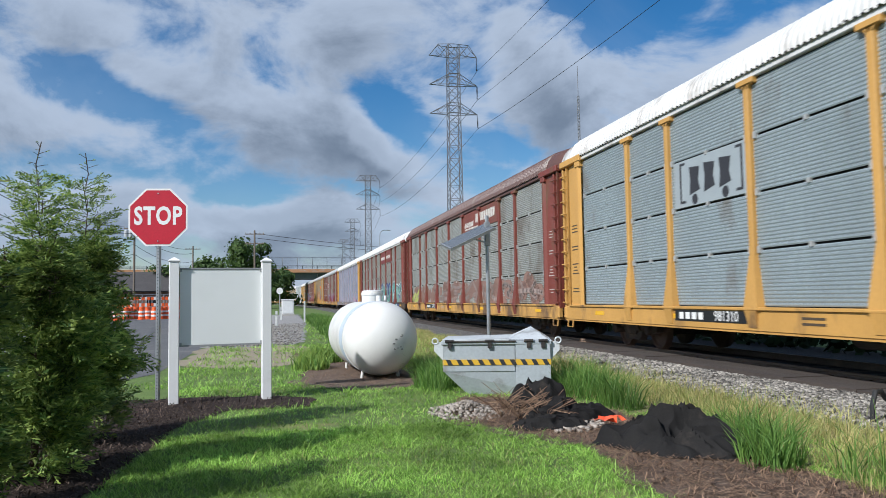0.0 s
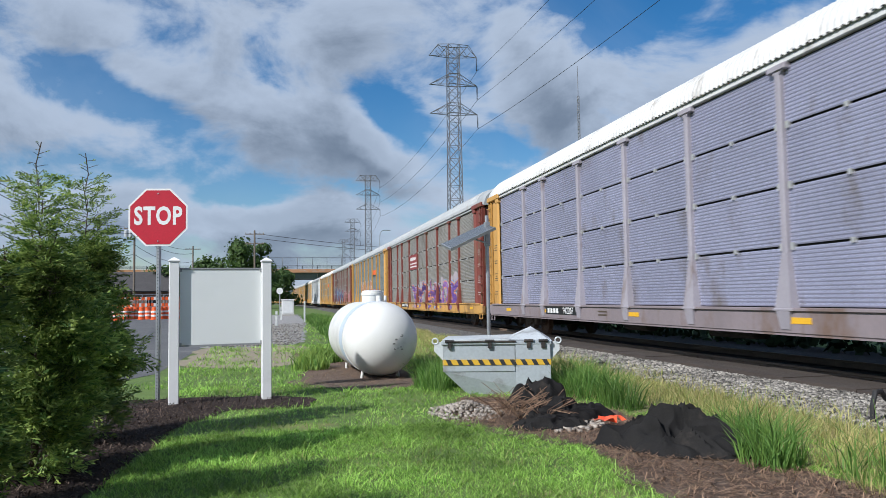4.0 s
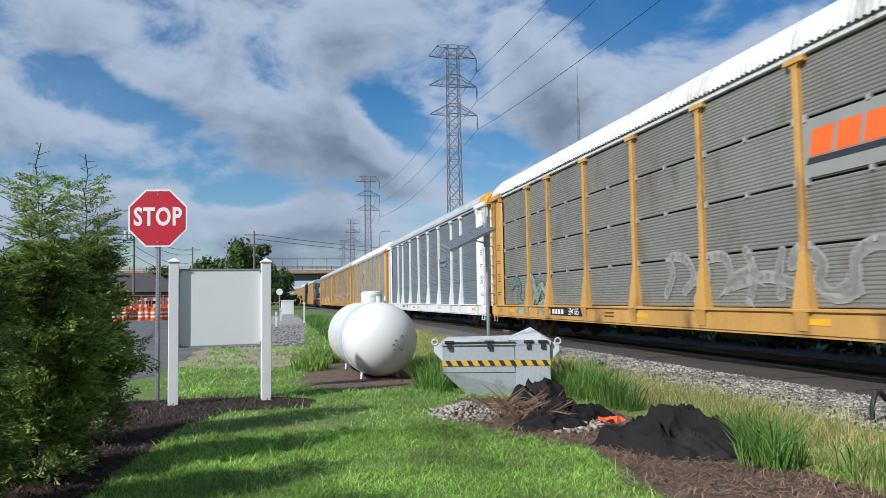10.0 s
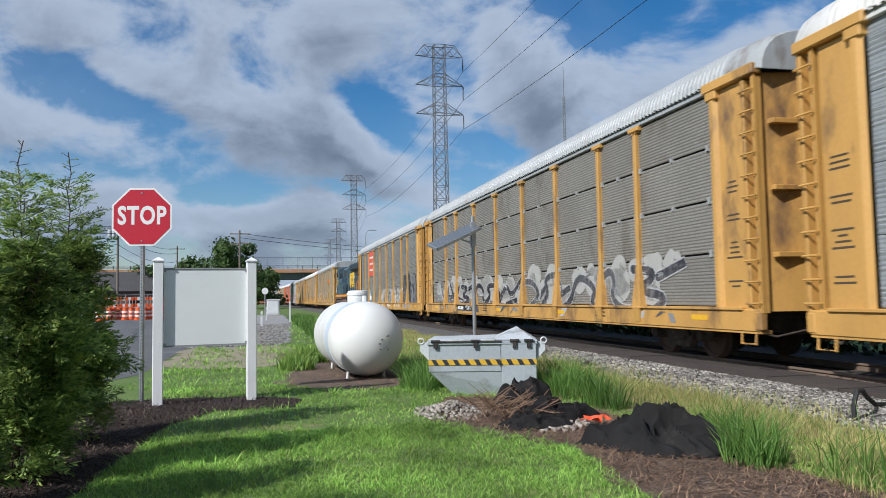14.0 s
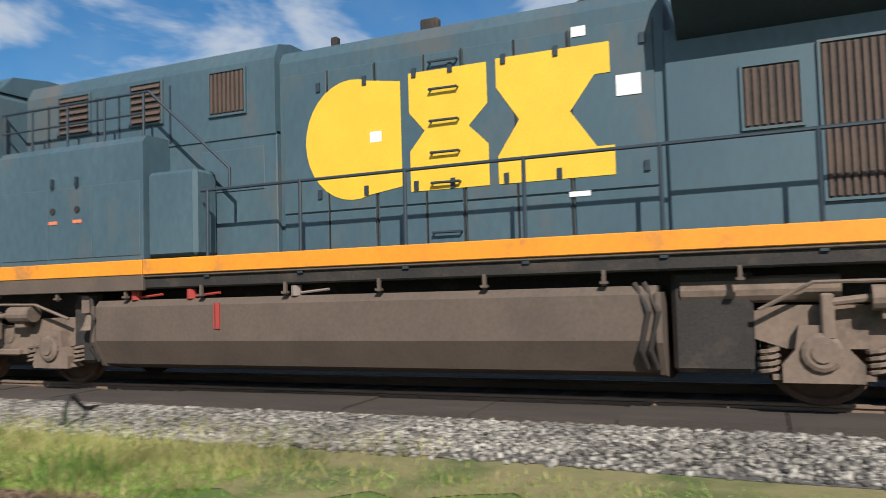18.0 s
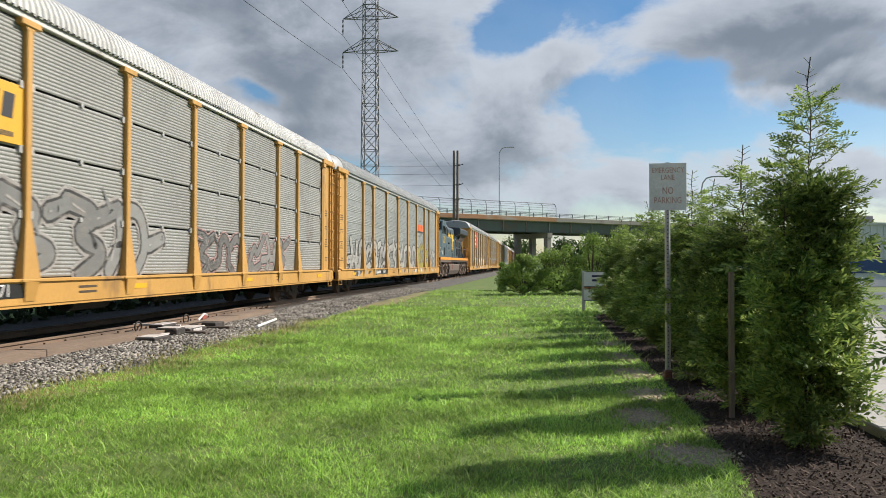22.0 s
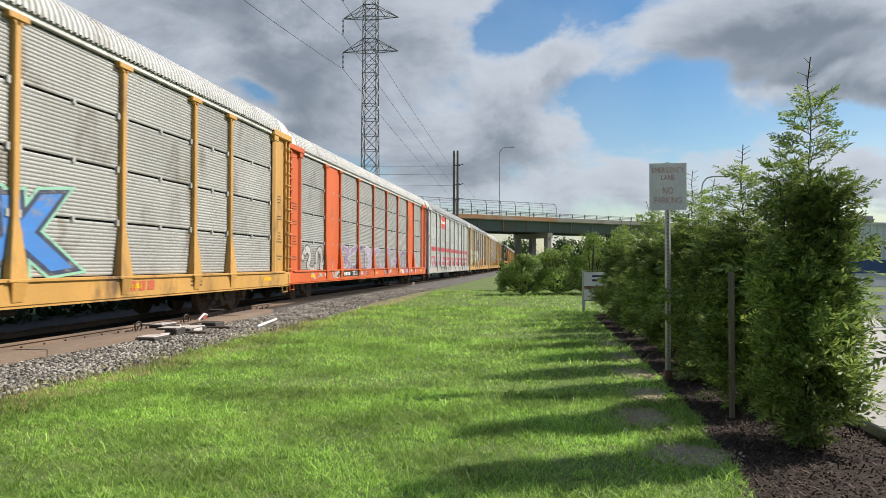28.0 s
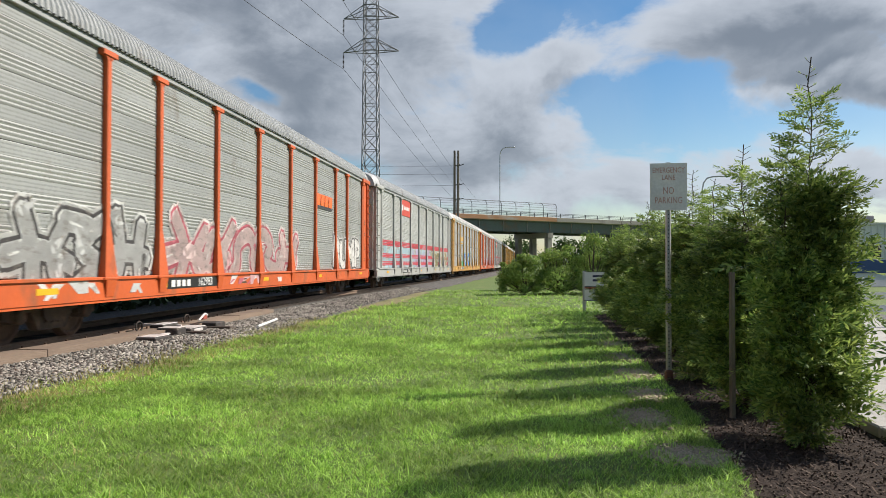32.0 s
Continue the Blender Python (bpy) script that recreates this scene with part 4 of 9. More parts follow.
    tagged(part("stencil_bar", shared("stencil", lambda: stencil_notes()), plain((0.07, 0.05, 0.03), 0.7) if frame_col in (YEL, WHT, ORG, SIL) else plain((0.40, 0.34, 0.31), 0.7), car), kind="stuff")
    return car


def stencil_notes():
    s = Shape()
    rnd = random.Random(5)
    for sg in (1, -1):
        for z, n in ((3.3, 3), (2.7, 2), (2.2, 4), (1.5, 2)):
            for i in range(n):
                w = rnd.uniform(0.2, 0.5)
                y = sg * (HALF + 0.62)
                s.box(-1.549, y - w / 2, z - 0.09 * i, -1.546, y + w / 2, z - 0.09 * i + 0.032)
    for y in (5.2, 2.9, -7.4):
        for i in range(2):
            s.box(-1.626, y - 0.3, 0.78 + 0.09 * i, -1.623, y + 0.25, 0.82 + 0.09 * i)
    return s


def bracket_row():
    s = Shape()
    for i, w in enumerate(BAYS):
        for z in ROWS_Z[1:-1]:
            s.box(FACE - 0.045, EDGES[i] + w / 2 - 0.035, z - 0.05, FACE + 0.02, EDGES[i] + w / 2 + 0.035, z + 0.03)
        for z in ROWS_Z[1:-1]:
            for d in (0.14, w - 0.14):
                s.box(FACE - 0.055, EDGES[i] + d - 0.03, z - 0.07, FACE + 0.02, EDGES[i] + d + 0.03, z + 0.05)
    return s


def sill_mark(car, y=-4.6):
    """Three plain slanted blocks in red on the side sill."""
    s = Shape()
    for i in range(3):
        a = y - 0.34 * i
        s.prism([(a, 0.76), (a - 0.24, 0.76), (a - 0.27, 0.95), (a - 0.03, 0.95)], "x", -1.627, -1.622)
    tagged(part("sill_mark", s, plain((0.50, 0.10, 0.05), 0.6), car, "red painted blocks on the sill"), kind="stuff")


def red_stripes(car):
    s = Shape()
    for z in (1.20, 1.28, 1.36, 1.62, 1.70, 1.78, 2.25, 2.33, 2.41, 2.49):
        for i, w in enumerate(BAYS):
            s.box(FACE - 0.026, EDGES[i] + 0.1, z, FACE - 0.02, EDGES[i] + w - 0.1, z + 0.06)
    tagged(part("red_stripe", s, plain((0.50, 0.04, 0.06), 0.55), car), "red painted stripes along the screens", kind="stuff")
# ---- the locomotive: cab towards +y, radiators towards -y ----
LBLUE = surf("faded_blue_paint", (0.050, 0.090, 0.115), (0.072, 0.118, 0.142), 0.7, 0.42, 0.0, 0.04, 12, (0.10, 0.10, 0.095), 0.28, 0.8, (1, 1, 0.5))
LDARK = surf("dark_blue_paint", (0.022, 0.035, 0.05), (0.03, 0.045, 0.06), 0.8, 0.45, 0.0, 0.04, 12)
LYEL = surf("yellow_nose_paint", (0.62, 0.33, 0.03), (0.52, 0.27, 0.03), 1.0, 0.5, 0.0, 0.05, 20, (0.2, 0.11, 0.05), 0.2, 1.2)
LSTRIPE = surf("orange_stripe_paint", (0.82, 0.30, 0.02), (0.72, 0.25, 0.02), 1.5, 0.5, 0.0, 0.0, 20, (0.25, 0.15, 0.07), 0.12, 1.5)
LGRIME = surf("road_grime", (0.125, 0.092, 0.07), (0.095, 0.07, 0.055), 1.5, 0.8, 0.05, 0.1, 20, (0.08, 0.062, 0.05), 0.3, 0.8)
LGRIME2 = surf("truck_grime", (0.20, 0.145, 0.11), (0.15, 0.11, 0.085), 2.5, 0.85, 0.05, 0.15, 20, (0.09, 0.07, 0.055), 0.3, 2)
LGRILLE = surf("rusty_grille", (0.10, 0.065, 0.05), (0.075, 0.05, 0.04), 3, 0.8)
LLOGO = plain((0.80, 0.50, 0.04), 0.45)


def grille(parent, x, y0, y1, z0, z1, step=0.06, m=None, upright=False):
    g = part("grille", Shape().box(x - 0.012, y0, z0, x + 0.03, y1, z1), BLACK, parent)
    s = Shape()
    if upright:
        n = int((y1 - y0) / step)
        for i in range(n):
            y = y0 + (y1 - y0) * (i + 0.5) / n
            s.box(x - 0.035, y - step * 0.28, z0 + 0.02, x - 0.012, y + step * 0.28, z1 - 0.02)
    else:
        n = int((z1 - z0) / step)
        for i in range(n):
            z = z0 + (z1 - z0) * (i + 0.5) / n
            s.add([(x - 0.04, y0 + 0.02, z - step * 0.3), (x - 0.04, y1 - 0.02, z - step * 0.3), (x - 0.012, y1 - 0.02, z + step * 0.3), (x - 0.012, y0 + 0.02, z + step * 0.3)], [(0, 1, 2, 3)])
    tagged(part("grille_slat", s, m or LGRILLE, g), kind="stuff")
    fr = Shape()
    for a, b, c, d in ((y0 - 0.03, y0, z0, z1), (y1, y1 + 0.03, z0, z1), (y0 - 0.03, y1 + 0.03, z0 - 0.03, z0), (y0 - 0.03, y1 + 0.03, z1, z1 + 0.03)):
        fr.box(x - 0.03, a, c, x + 0.01, b, d)
    part("grille_frame", fr, LBLUE, g)
    return g


def lens_curve(cy, cz, ry, rz, a0, a1, n=16):
    return [(cy + ry * math.cos(radians(a0 + (a1 - a0) * i / n)), cz + rz * math.sin(radians(a0 + (a1 - a0) * i / n))) for i in range(n + 1)]


def flat(s, poly, x, t=0.004):
    s.prism(poly, "x", x - t, x)


def make_engine():
    e = thing("diesel_locomotive", label="dark blue diesel locomotive with yellow stripe and grimy trucks", category="locomotive")
    # frame, tank
    part("frame_beam", Shape().box(-0.9, -10.6, 1.0, 0.9, 10.6, 1.5, None, 0.03).box(-1.48, -10.6, 1.42, 1.48, 10.6, 1.60, None, 0.02), BLACK, e)
    for y0, y1 in ((-10.4, 3.62), (3.64, 10.35)):
        part("sill_stripe", Shape().box(-1.545, y0, 1.62, -1.50, y1, 1.83, None, 0.008), LSTRIPE, e, "orange stripe along the running board")
    part("running_board", Shape().box(-1.52, -10.4, 1.58, 1.52, 10.4, 1.66, None, 0.01), LGRIME, e)
    part("cab_skirt", Shape().box(-1.53, 3.64, 1.40, -1.46, 10.35, 1.63, None, 0.01), LGRIME, e)
    tank = part("fuel_tank", Shape().prism([(-0.85, 0.26), (-1.28, 0.36), (-1.47, 0.70), (-1.47, 1.18), (-1.40, 1.27), (1.40, 1.27), (1.47, 1.18), (1.47, 0.7), (1.28, 0.36), (0.85, 0.26)], "y", -3.28, 4.6), LGRIME, e, "grime-covered fuel tank")
    part("sight_glass", Shape().box(-1.49, 2.35, 0.86, -1.47, 2.41, 1.2).box(-1.49, 2.43, 0.86, -1.47, 2.45, 1.2), plain((0.35, 0.05, 0.04)), tank)
    for y in (-3.3, 4.62):
        part("tank_flange", Shape().prism([(-0.85, 0.24), (-1.3, 0.33), (-1.5, 0.68), (-1.5, 1.2), (1.5, 1.2), (1.5, 0.68), (1.3, 0.33), (0.85, 0.24)], "y", y - 0.03, y + 0.03), LGRIME, tank)
    for y, c in ((2.9, (0.35, 0.04, 0.03)), (1.2, (0.25, 0.2, 0.18)), (3.9, (0.35, 0.04, 0.03))):
        part("filler_cap", Shape().rod((-1.38, y, 1.27), (-1.38, y, 1.40), 0.07, 10).rod((-1.38, y, 1.3), (-1.40, y - 0.5, 1.34), 0.018, 6), plain(c), tank)
    for y in (-3.05, -3.15, 4.75):
        part("hose", Shape().pipe([(-1.4, y, 1.3), (-1.5, y - 0.15, 1.0), (-1.46, y - 0.05, 0.6), (-1.35, y - 0.1, 0.4)], 0.03, 7), BLACK, tank)
    for i in range(14):
        y = -9.5 + i * 1.35
        part("sill_lug", shared("lug", lambda: Shape().box(-1.5, -0.02, 1.28, -1.46, 0.02, 1.45).box(-1.52, -0.04, 1.30, -1.45, 0.04, 1.33)), LGRIME, e).location.y = y
    # hood with doors
    hood = part("hood", Shape().prism([(-0.88, 1.64), (-0.88, 4.48), (-0.80, 4.64), (-0.6, 4.70), (0.6, 4.70), (0.80, 4.64), (0.88, 4.48), (0.88, 1.64)], "y", -3.4, 1.75), LBLUE, e)
    for y in (0.98, 0.255, -0.45, -0.965, -1.65, -2.315):
        part("door_seam", Shape().box(-0.909, y - 0.007, 1.72, -0.88, y + 0.007, 4.28), BLACK, hood)
    doors = [(1.70, 0.98), (0.98, 0.27), (0.24, -0.45), (-0.45, -0.95), (-0.98, -1.65), (-1.65, -2.3), (-2.33, -3.3)]
    for a, b in doors:
        d = part("hood_door", Shape().box(-0.905, b + 0.012, 2.38, -0.875, a - 0.012, 4.28, None, 0.008), LBLUE, hood)
        for q in (2.55, 4.0):
            part("latch", Shape().box(-0.93, b + 0.10, q, -0.90, b + 0.16, q + 0.12), LDARK, d)
        part("hood_door", Shape().box(-0.905, b + 0.012, 1.72, -0.875, a - 0.012, 2.36, None, 0.008), LBLUE, hood)
    s = Shape()
    for z in (2.0, 2.62, 3.0, 3.4, 3.8, 4.15):
        part("grab_iron", Shape().pipe([(-0.9, -0.55, z), (-0.97, -0.55, z), (-0.97, -0.92, z), (-0.9, -0.92, z)], 0.013, 5), LDARK, hood)
    for y in (1.2, 0.4, -1.2, -2.0):
        part("roof_hatch", Shape().box(-0.5, y - 0.3, 4.69, 0.5, y + 0.3, 4.76, None, 0.02), LBLUE, hood)
    part("exhaust_stack", Shape().box(-0.35, -2.9, 4.68, 0.35, -2.3, 4.84, None, 0.03), BLACK, hood)
    part("lifting_lug", Shape().box(-0.75, -0.6, 4.62, -0.62, -0.35, 4.8, None, 0.02), BLACK, hood)
    part("lifting_lug", Shape().box(-0.75, 0.9, 4.62, -0.65, 1.0, 4.78, None, 0.01), BLACK, hood)
    # large yellow mark on the hood: three heavy blocks
    x = -0.908
    mk = Shape()
    flat(mk, [(2 * 0.60 - p, q) for p, q in lens_curve(0.60, 3.30, 0.72, 0.80, 70, 290, 20)] + [(-0.12, 2.62), (-0.12, 3.98)], x)
    part("hood_emblem", mk, LLOGO, hood, "heavy yellow painted block on the hood")
    mk = Shape()
    flat(mk, [(-0.24, 4.06), (-1.30, 4.06), (-1.30, 3.55), (-1.05, 3.3), (-1.30, 3.05), (-1.30, 2.54), (-0.24, 2.54), (-0.24, 3.05), (-0.45, 3.3), (-0.24, 3.55)], x)
    part("hood_emblem", mk, LLOGO, hood)
    mk = Shape()
    flat(mk, [(-1.42, 4.08), (-2.80, 4.08), (-2.80, 3.72), (-2.62, 3.72), (-2.32, 3.32), (-2.62, 2.88), (-2.82, 2.88), (-2.82, 2.54), (-1.42, 2.54), (-1.42, 2.88), (-1.70, 3.3), (-1.42, 3.72)], x)
    part("hood_emblem", mk, LLOGO, hood)
    lab = Shape()
    for y, z, w, h in ((0.25, 3.3, 0.17, 0.14), (-2.45, 4.25, 0.17, 0.12), (-3.0, 3.55, 0.28, 0.24), (2.3, 2.75, 0.13, 0.10), (-2.4, 2.35, 0.25, 0.06)):
        lab.box(x - 0.006, y - w / 2, z - h / 2, x, y + w / 2, z + h / 2)
    tagged(part("sticker", lab, WHITE, hood), kind="stuff")
    # radiator section and its overhanging wings
    rad = part("radiator_body", Shape().box(-0.95, -10.3, 1.64, 0.95, -3.4, 4.1, None, 0.02), LBLUE, e)
    wing = [(-0.95, 3.95), (-1.50, 4.22), (-1.52, 4.62), (-1.35, 4.78), (1.35, 4.78), (1.52, 4.62), (1.50, 4.22), (0.95, 3.95)]
    part("radiator_wing", Shape().prism(wing, "y", -10.35, -3.55), LDARK, e, "dark overhanging radiator wing")
    part("radiator_fan_screen", Shape().box(-1.0, -9.8, 4.78, 1.0, -6.8, 4.83, None, 0.02).box(-1.0, -6.6, 4.78, 1.0, -3.9, 4.83, None, 0.02), BLACK, rad)
    for y0, y1, z0, z1, up in ((-4.75, -4.2, 2.9, 3.55, True), (-5.9, -4.95, 2.1, 3.7, True), (-7.3, -6.75, 1.9, 3.45, True), (-8.05, -7.45, 1.9, 3.45, True)):
        grille(rad, -0.96, y0, y1, z0, z1, 0.07, None, up)
    for y0, y1 in ((-8.1, -5.95), (-10.1, -8.2)):
        part("intake_screen", Shape().add([(-0.96, y0, 3.55), (-0.96, y1, 3.55), (-1.25, y1, 4.05), (-1.25, y0, 4.05)], [(0, 1, 2, 3)]), LGRILLE, rad)
    part("rear_door", Shape().box(-0.985, -9.45, 1.9, -0.95, -8.3, 3.5, None, 0.015), LDARK, rad)
    grille(rad, -0.99, -9.3, -8.5, 1.95, 2.35, 0.06)
    hb = Shape()
    ang = [i * math.pi / 8 for i in range(17)]
    hb.pipe([(-1.03, -8.85 + 0.27 * math.cos(a), 2.85 + 0.27 * math.sin(a)) for a in ang], 0.03, 6)
    hb.pipe([(-1.05, -8.85 + 0.19 * math.cos(a), 2.85 + 0.19 * math.sin(a)) for a in ang], 0.025, 6)
    part("hand_brake", hb, BLACK, rad)
    part("end_panel", Shape().box(-1.0, -10.55, 2.35, 1.0, -10.28, 4.02, None, 0.03), LYEL, e, "yellow end of the long hood")
    part("end_panel", Shape().box(-1.0, -10.53, 1.64, 1.0, -10.28, 2.34, None, 0.02), LDARK, e)
    em = Shape()
    r0, r1 = lens_curve(0, 3.0, 0.42, 0.40, 30, 330), lens_curve(0, 3.0, 0.24, 0.22, 30, 330)
    for i in range(len(r0) - 1):
        em.prism([r0[i], r0[i + 1], r1[i + 1], r1[i]], "y", -10.556, -10.552)
    part("end_emblem", em, LDARK, e)
    words("5221", 0.34, Matrix.Translation((0, -10.556, 3.75)) @ Matrix.Rotation(radians(90), 4, "X"), LDARK, e, "road_number", 0.003)
    lamp = part("headlight", Shape().box(-0.22, -10.60, 4.15, 0.22, -10.34, 4.70, None, 0.05), LDARK, e)
    for z in (4.3, 4.54):
        part("lens", Shape().rod((0, -10.63, z), (0, -10.59, z), 0.10, 14), STEEL, lamp)
    # blower section behind the cab, narrower above
    up = part("upper_hood", Shape().prism([(-1.0, 3.5), (-1.0, 4.55), (-0.9, 4.76), (-0.6, 4.84), (0.6, 4.84), (0.9, 4.76), (1.0, 4.55), (1.0, 3.5)], "y", 1.75, 6.6), LBLUE, e)
    part("upper_hood", Shape().box(-0.98, 1.75, 1.64, 0.98, 3.65, 3.55, None, 0.015), LBLUE, e)
    part("hood_hatch", Shape().box(-0.995, 1.95, 2.75, -0.975, 3.05, 3.35, None, 0.01), LBLUE, up)
    grille(up, -1.005, 2.25, 2.85, 3.86, 4.46, 0.07, None, True)
    for y0, y1 in ((3.75, 4.35), (5.2, 5.85)):
        grille(up, -1.01, y0, y1, 3.88, 4.48, 0.09)
    for y in (3.6, 4.6, 5.05, 6.1):
        part("seam", Shape().box(-1.015, y - 0.015, 3.55, -0.995, y + 0.015, 4.4), LDARK, up)
    cab_box = part("equipment_cabinet", Shape().prism([(-1.50, 1.82), (-1.50, 3.50), (-1.42, 3.60), (1.42, 3.60), (1.50, 3.50), (1.50, 1.82)], "y", 3.64, 6.6), LBLUE, e)
    for y0, y1 in ((3.7, 4.6), (4.62, 5.5), (5.52, 6.5)):
        part("cabinet_panel", Shape().box(-1.512, y0, 1.9, -1.495, y1, 2.95, None, 0.006), LBLUE, cab_box)
    for y in (4.9, 5.4):
        part("lifting_eye", Shape().rod((-1.50, y, 3.0), (-1.56, y, 3.0), 0.02, 6).box(-1.55, y - 0.02, 2.95, -1.51, y + 0.02, 3.1), LDARK, cab_box)
        part("warning_label", Shape().box(-1.52, y - 0.09, 2.42, -1.513, y + 0.09, 2.47), plain((0.7, 0.2, 0.1)), cab_box)
        part("round_vent", Shape().rod((-1.50, y, 2.62), (-1.53, y, 2.62), 0.05, 10), BLACK, cab_box)
    part("battery_box", Shape().box(-1.46, 2.75, 1.85, -1.0, 3.62, 3.05, None, 0.05), LBLUE, e)
    rl = Shape()
    for y in (3.7, 4.45, 5.2, 5.95, 6.55):
        rl.rod((-1.42, y, 3.58), (-1.42, y, 4.22), 0.02, 6)
    rl.pipe([(-1.42, 6.6, 4.22), (-1.42, 3.6, 4.22), (-1.42, 2.2, 3.0), (-1.42, 2.2, 2.72)], 0.02, 6)
    rl.rod((-1.42, 6.6, 3.92), (-1.42, 3.7, 3.92), 0.016, 6)
    part("roof_handrail", rl, LDARK, e)
    # cab
    side = [(6.6, 1.82), (6.6, 4.50), (6.75, 4.80), (8.6, 4.84), (8.95, 4.72), (9.36, 4.02), (9.40, 3.66)]
    cab = part("cab", Shape().prism([(y, z) for y, z in side if y < 9.45] + [(9.40, 1.82)], "x", -1.50, 1.50), LBLUE, e)
    part("cab_roof", Shape().prism([(-1.52, 4.6), (-1.25, 4.88), (-0.6, 4.97), (0.6, 4.97), (1.25, 4.88), (1.52, 4.6)], "y", 6.6, 8.75), LBLUE, cab)
    nose = Shape()
    nose.add([(-1.50, 9.36, 1.82), (-1.50, 9.36, 4.02), (-1.40, 10.42, 3.78), (-1.42, 10.55, 1.82), (1.50, 9.36, 1.82), (1.50, 9.36, 4.02), (1.40, 10.42, 3.78), (1.42, 10.55, 1.82)],
             [(0, 1, 2, 3), (7, 6, 5, 4), (1, 5, 6, 2), (3, 2, 6, 7), (0, 3, 7, 4), (0, 4, 5, 1)])
    part("nose", nose, LBLUE, cab)
    nf = Shape()
    nf.add([(-1.29, 10.435, 3.70), (-1.29, 10.565, 1.84), (1.29, 10.565, 1.84), (1.29, 10.435, 3.70)], [(0, 1, 2, 3)])
    nfr = part("nose_front", nf, LYEL, cab, "yellow nose front, in shade")
    part("nose_door", Shape().box(-0.6, 10.40, 1.9, 0.1, 10.58, 3.1, None, 0.03), LYEL, nfr)
    nl = part("nose_headlight", Shape().box(-0.95, 10.33, 2.95, -0.72, 10.45, 3.25, None, 0.04), BLACK, nfr)
    for z in (3.03, 3.17):
        part("lens", Shape().rod((-0.835, 10.45, z), (-0.835, 10.47, z), 0.06, 12), STEEL, nl)
    nb = part("number_board", Shape().box(-1.3, 10.40, 2.7, -0.85, 10.53, 2.92, None, 0.01), BLACKP, nfr)
    for y0, y1 in ((7.0, 7.70), (7.76, 8.46)):
        w = part("side_window", Shape().box(-1.515, y0, 3.72, -1.49, y1, 4.27), GLASS, cab)
        fr = Shape()
        for a, b, c, d in ((y0 - 0.02, y0 + 0.01, 3.7, 4.28), (y1 - 0.01, y1 + 0.02, 3.7, 4.28), (y0 - 0.02, y1 + 0.02, 3.69, 3.72), (y0 - 0.02, y1 + 0.02, 4.26, 4.29)):
            fr.box(-1.53, a, c, -1.50, b, d)
        part("window_frame", fr, WHITE if y0 > 7.6 else STEEL, w)
    part("small_window", Shape().box(-1.512, 8.62, 3.72, -1.495, 9.0, 4.15, None, 0.01), GLASS, cab)
    part("sun_visor", Shape().add([(-1.50, 7.1, 4.40), (-1.50, 8.9, 4.40), (-1.86, 8.9, 4.20), (-1.86, 7.1, 4.20), (-1.50, 7.1, 4.37), (-1.50, 8.9, 4.37), (-1.86, 8.9, 4.17), (-1.86, 7.1, 4.17)], [(0, 1, 2, 3), (7, 6, 5, 4), (2, 6, 7, 3), (0, 3, 7, 4), (1, 5, 6, 2)]), LBLUE, cab)
    ws = Shape()
    ws.add([(-1.38, 9.0, 4.66), (-0.08, 9.0, 4.66), (-0.08, 9.355, 4.06), (-1.38, 9.355, 4.06)], [(0, 1, 2, 3)])
    ws.add([(1.38, 9.0, 4.66), (0.08, 9.0, 4.66), (0.08, 9.355, 4.06), (1.38, 9.355, 4.06)], [(0, 1, 2, 3)])
    part("windscreen", ws, GLASS, cab)
    part("wiper", Shape().pipe([(-0.7, 9.37, 4.05), (-0.5, 9.2, 4.4)], 0.012, 5), BLACK, cab)
    part("mirror", Shape().pipe([(-1.50, 9.25, 3.8), (-1.72, 9.38, 3.85), (-1.72, 9.36, 4.15)], 0.014, 5).box(-1.76, 9.34, 4.0, -1.70, 9.40, 4.3), BLACK, cab)
    words("5221", 0.77, on_side(-1.503, 7.98, 3.22), LLOGO, cab, "road_number", 0.004, 0.95)
    grille(cab, -1.505, 7.62, 8.20, 1.98, 2.62, 0.07, BLACK, True)
    part("cab_door", Shape().box(-1.512, 6.85, 1.9, -1.495, 8.75, 2.78, None, 0.006), LBLUE, cab)
    em = Shape()
    for i in range(24):
        a, b = [2 * math.pi * k / 24 for k in (i, i + 1)]
        em.prism([(9.75 + 0.2 * math.cos(a), 2.42 + 0.2 * math.sin(a)), (9.75 + 0.2 * math.cos(b), 2.42 + 0.2 * math.sin(b)), (9.75 + 0.18 * math.cos(b), 2.42 + 0.18 * math.sin(b)), (9.75 + 0.18 * math.cos(a), 2.42 + 0.18 * math.sin(a))], "x", -1.492, -1.45)
    part("round_emblem", em, WHITE, cab)
    part("white_placard", Shape().box(-1.515, 8.85, 2.05, -1.501, 9.1, 2.35), WHITE, cab)
    part("horn", Shape().rod((0.3, 7.2, 4.95), (0.3, 7.8, 4.98), 0.04, 8, 0.09).rod((0.3, 7.3, 4.75), (0.3, 7.3, 4.95), 0.03, 6).box(-0.3, 7.9, 4.8, 0.0, 8.2, 4.92, None, 0.02), LDARK, cab)
    # handrails on the running board
    rail = Shape()
    rail.pipe([(-1.46, -9.6, 2.75), (-1.46, 2.65, 2.72)], 0.022, 7)
    part("handrail", rail, LDARK, e)
    for i in range(9):
        y = -9.3 + i * 1.48
        part("stanchion", shared("stanchion", lambda: Shape().rod((-1.48, 0, 1.62), (-1.46, 0, 2.75), 0.025, 7).box(-1.51, -0.04, 1.55, -1.45, 0.04, 1.72)), LDARK if i > 0 else LSTRIPE, e).location.y = y
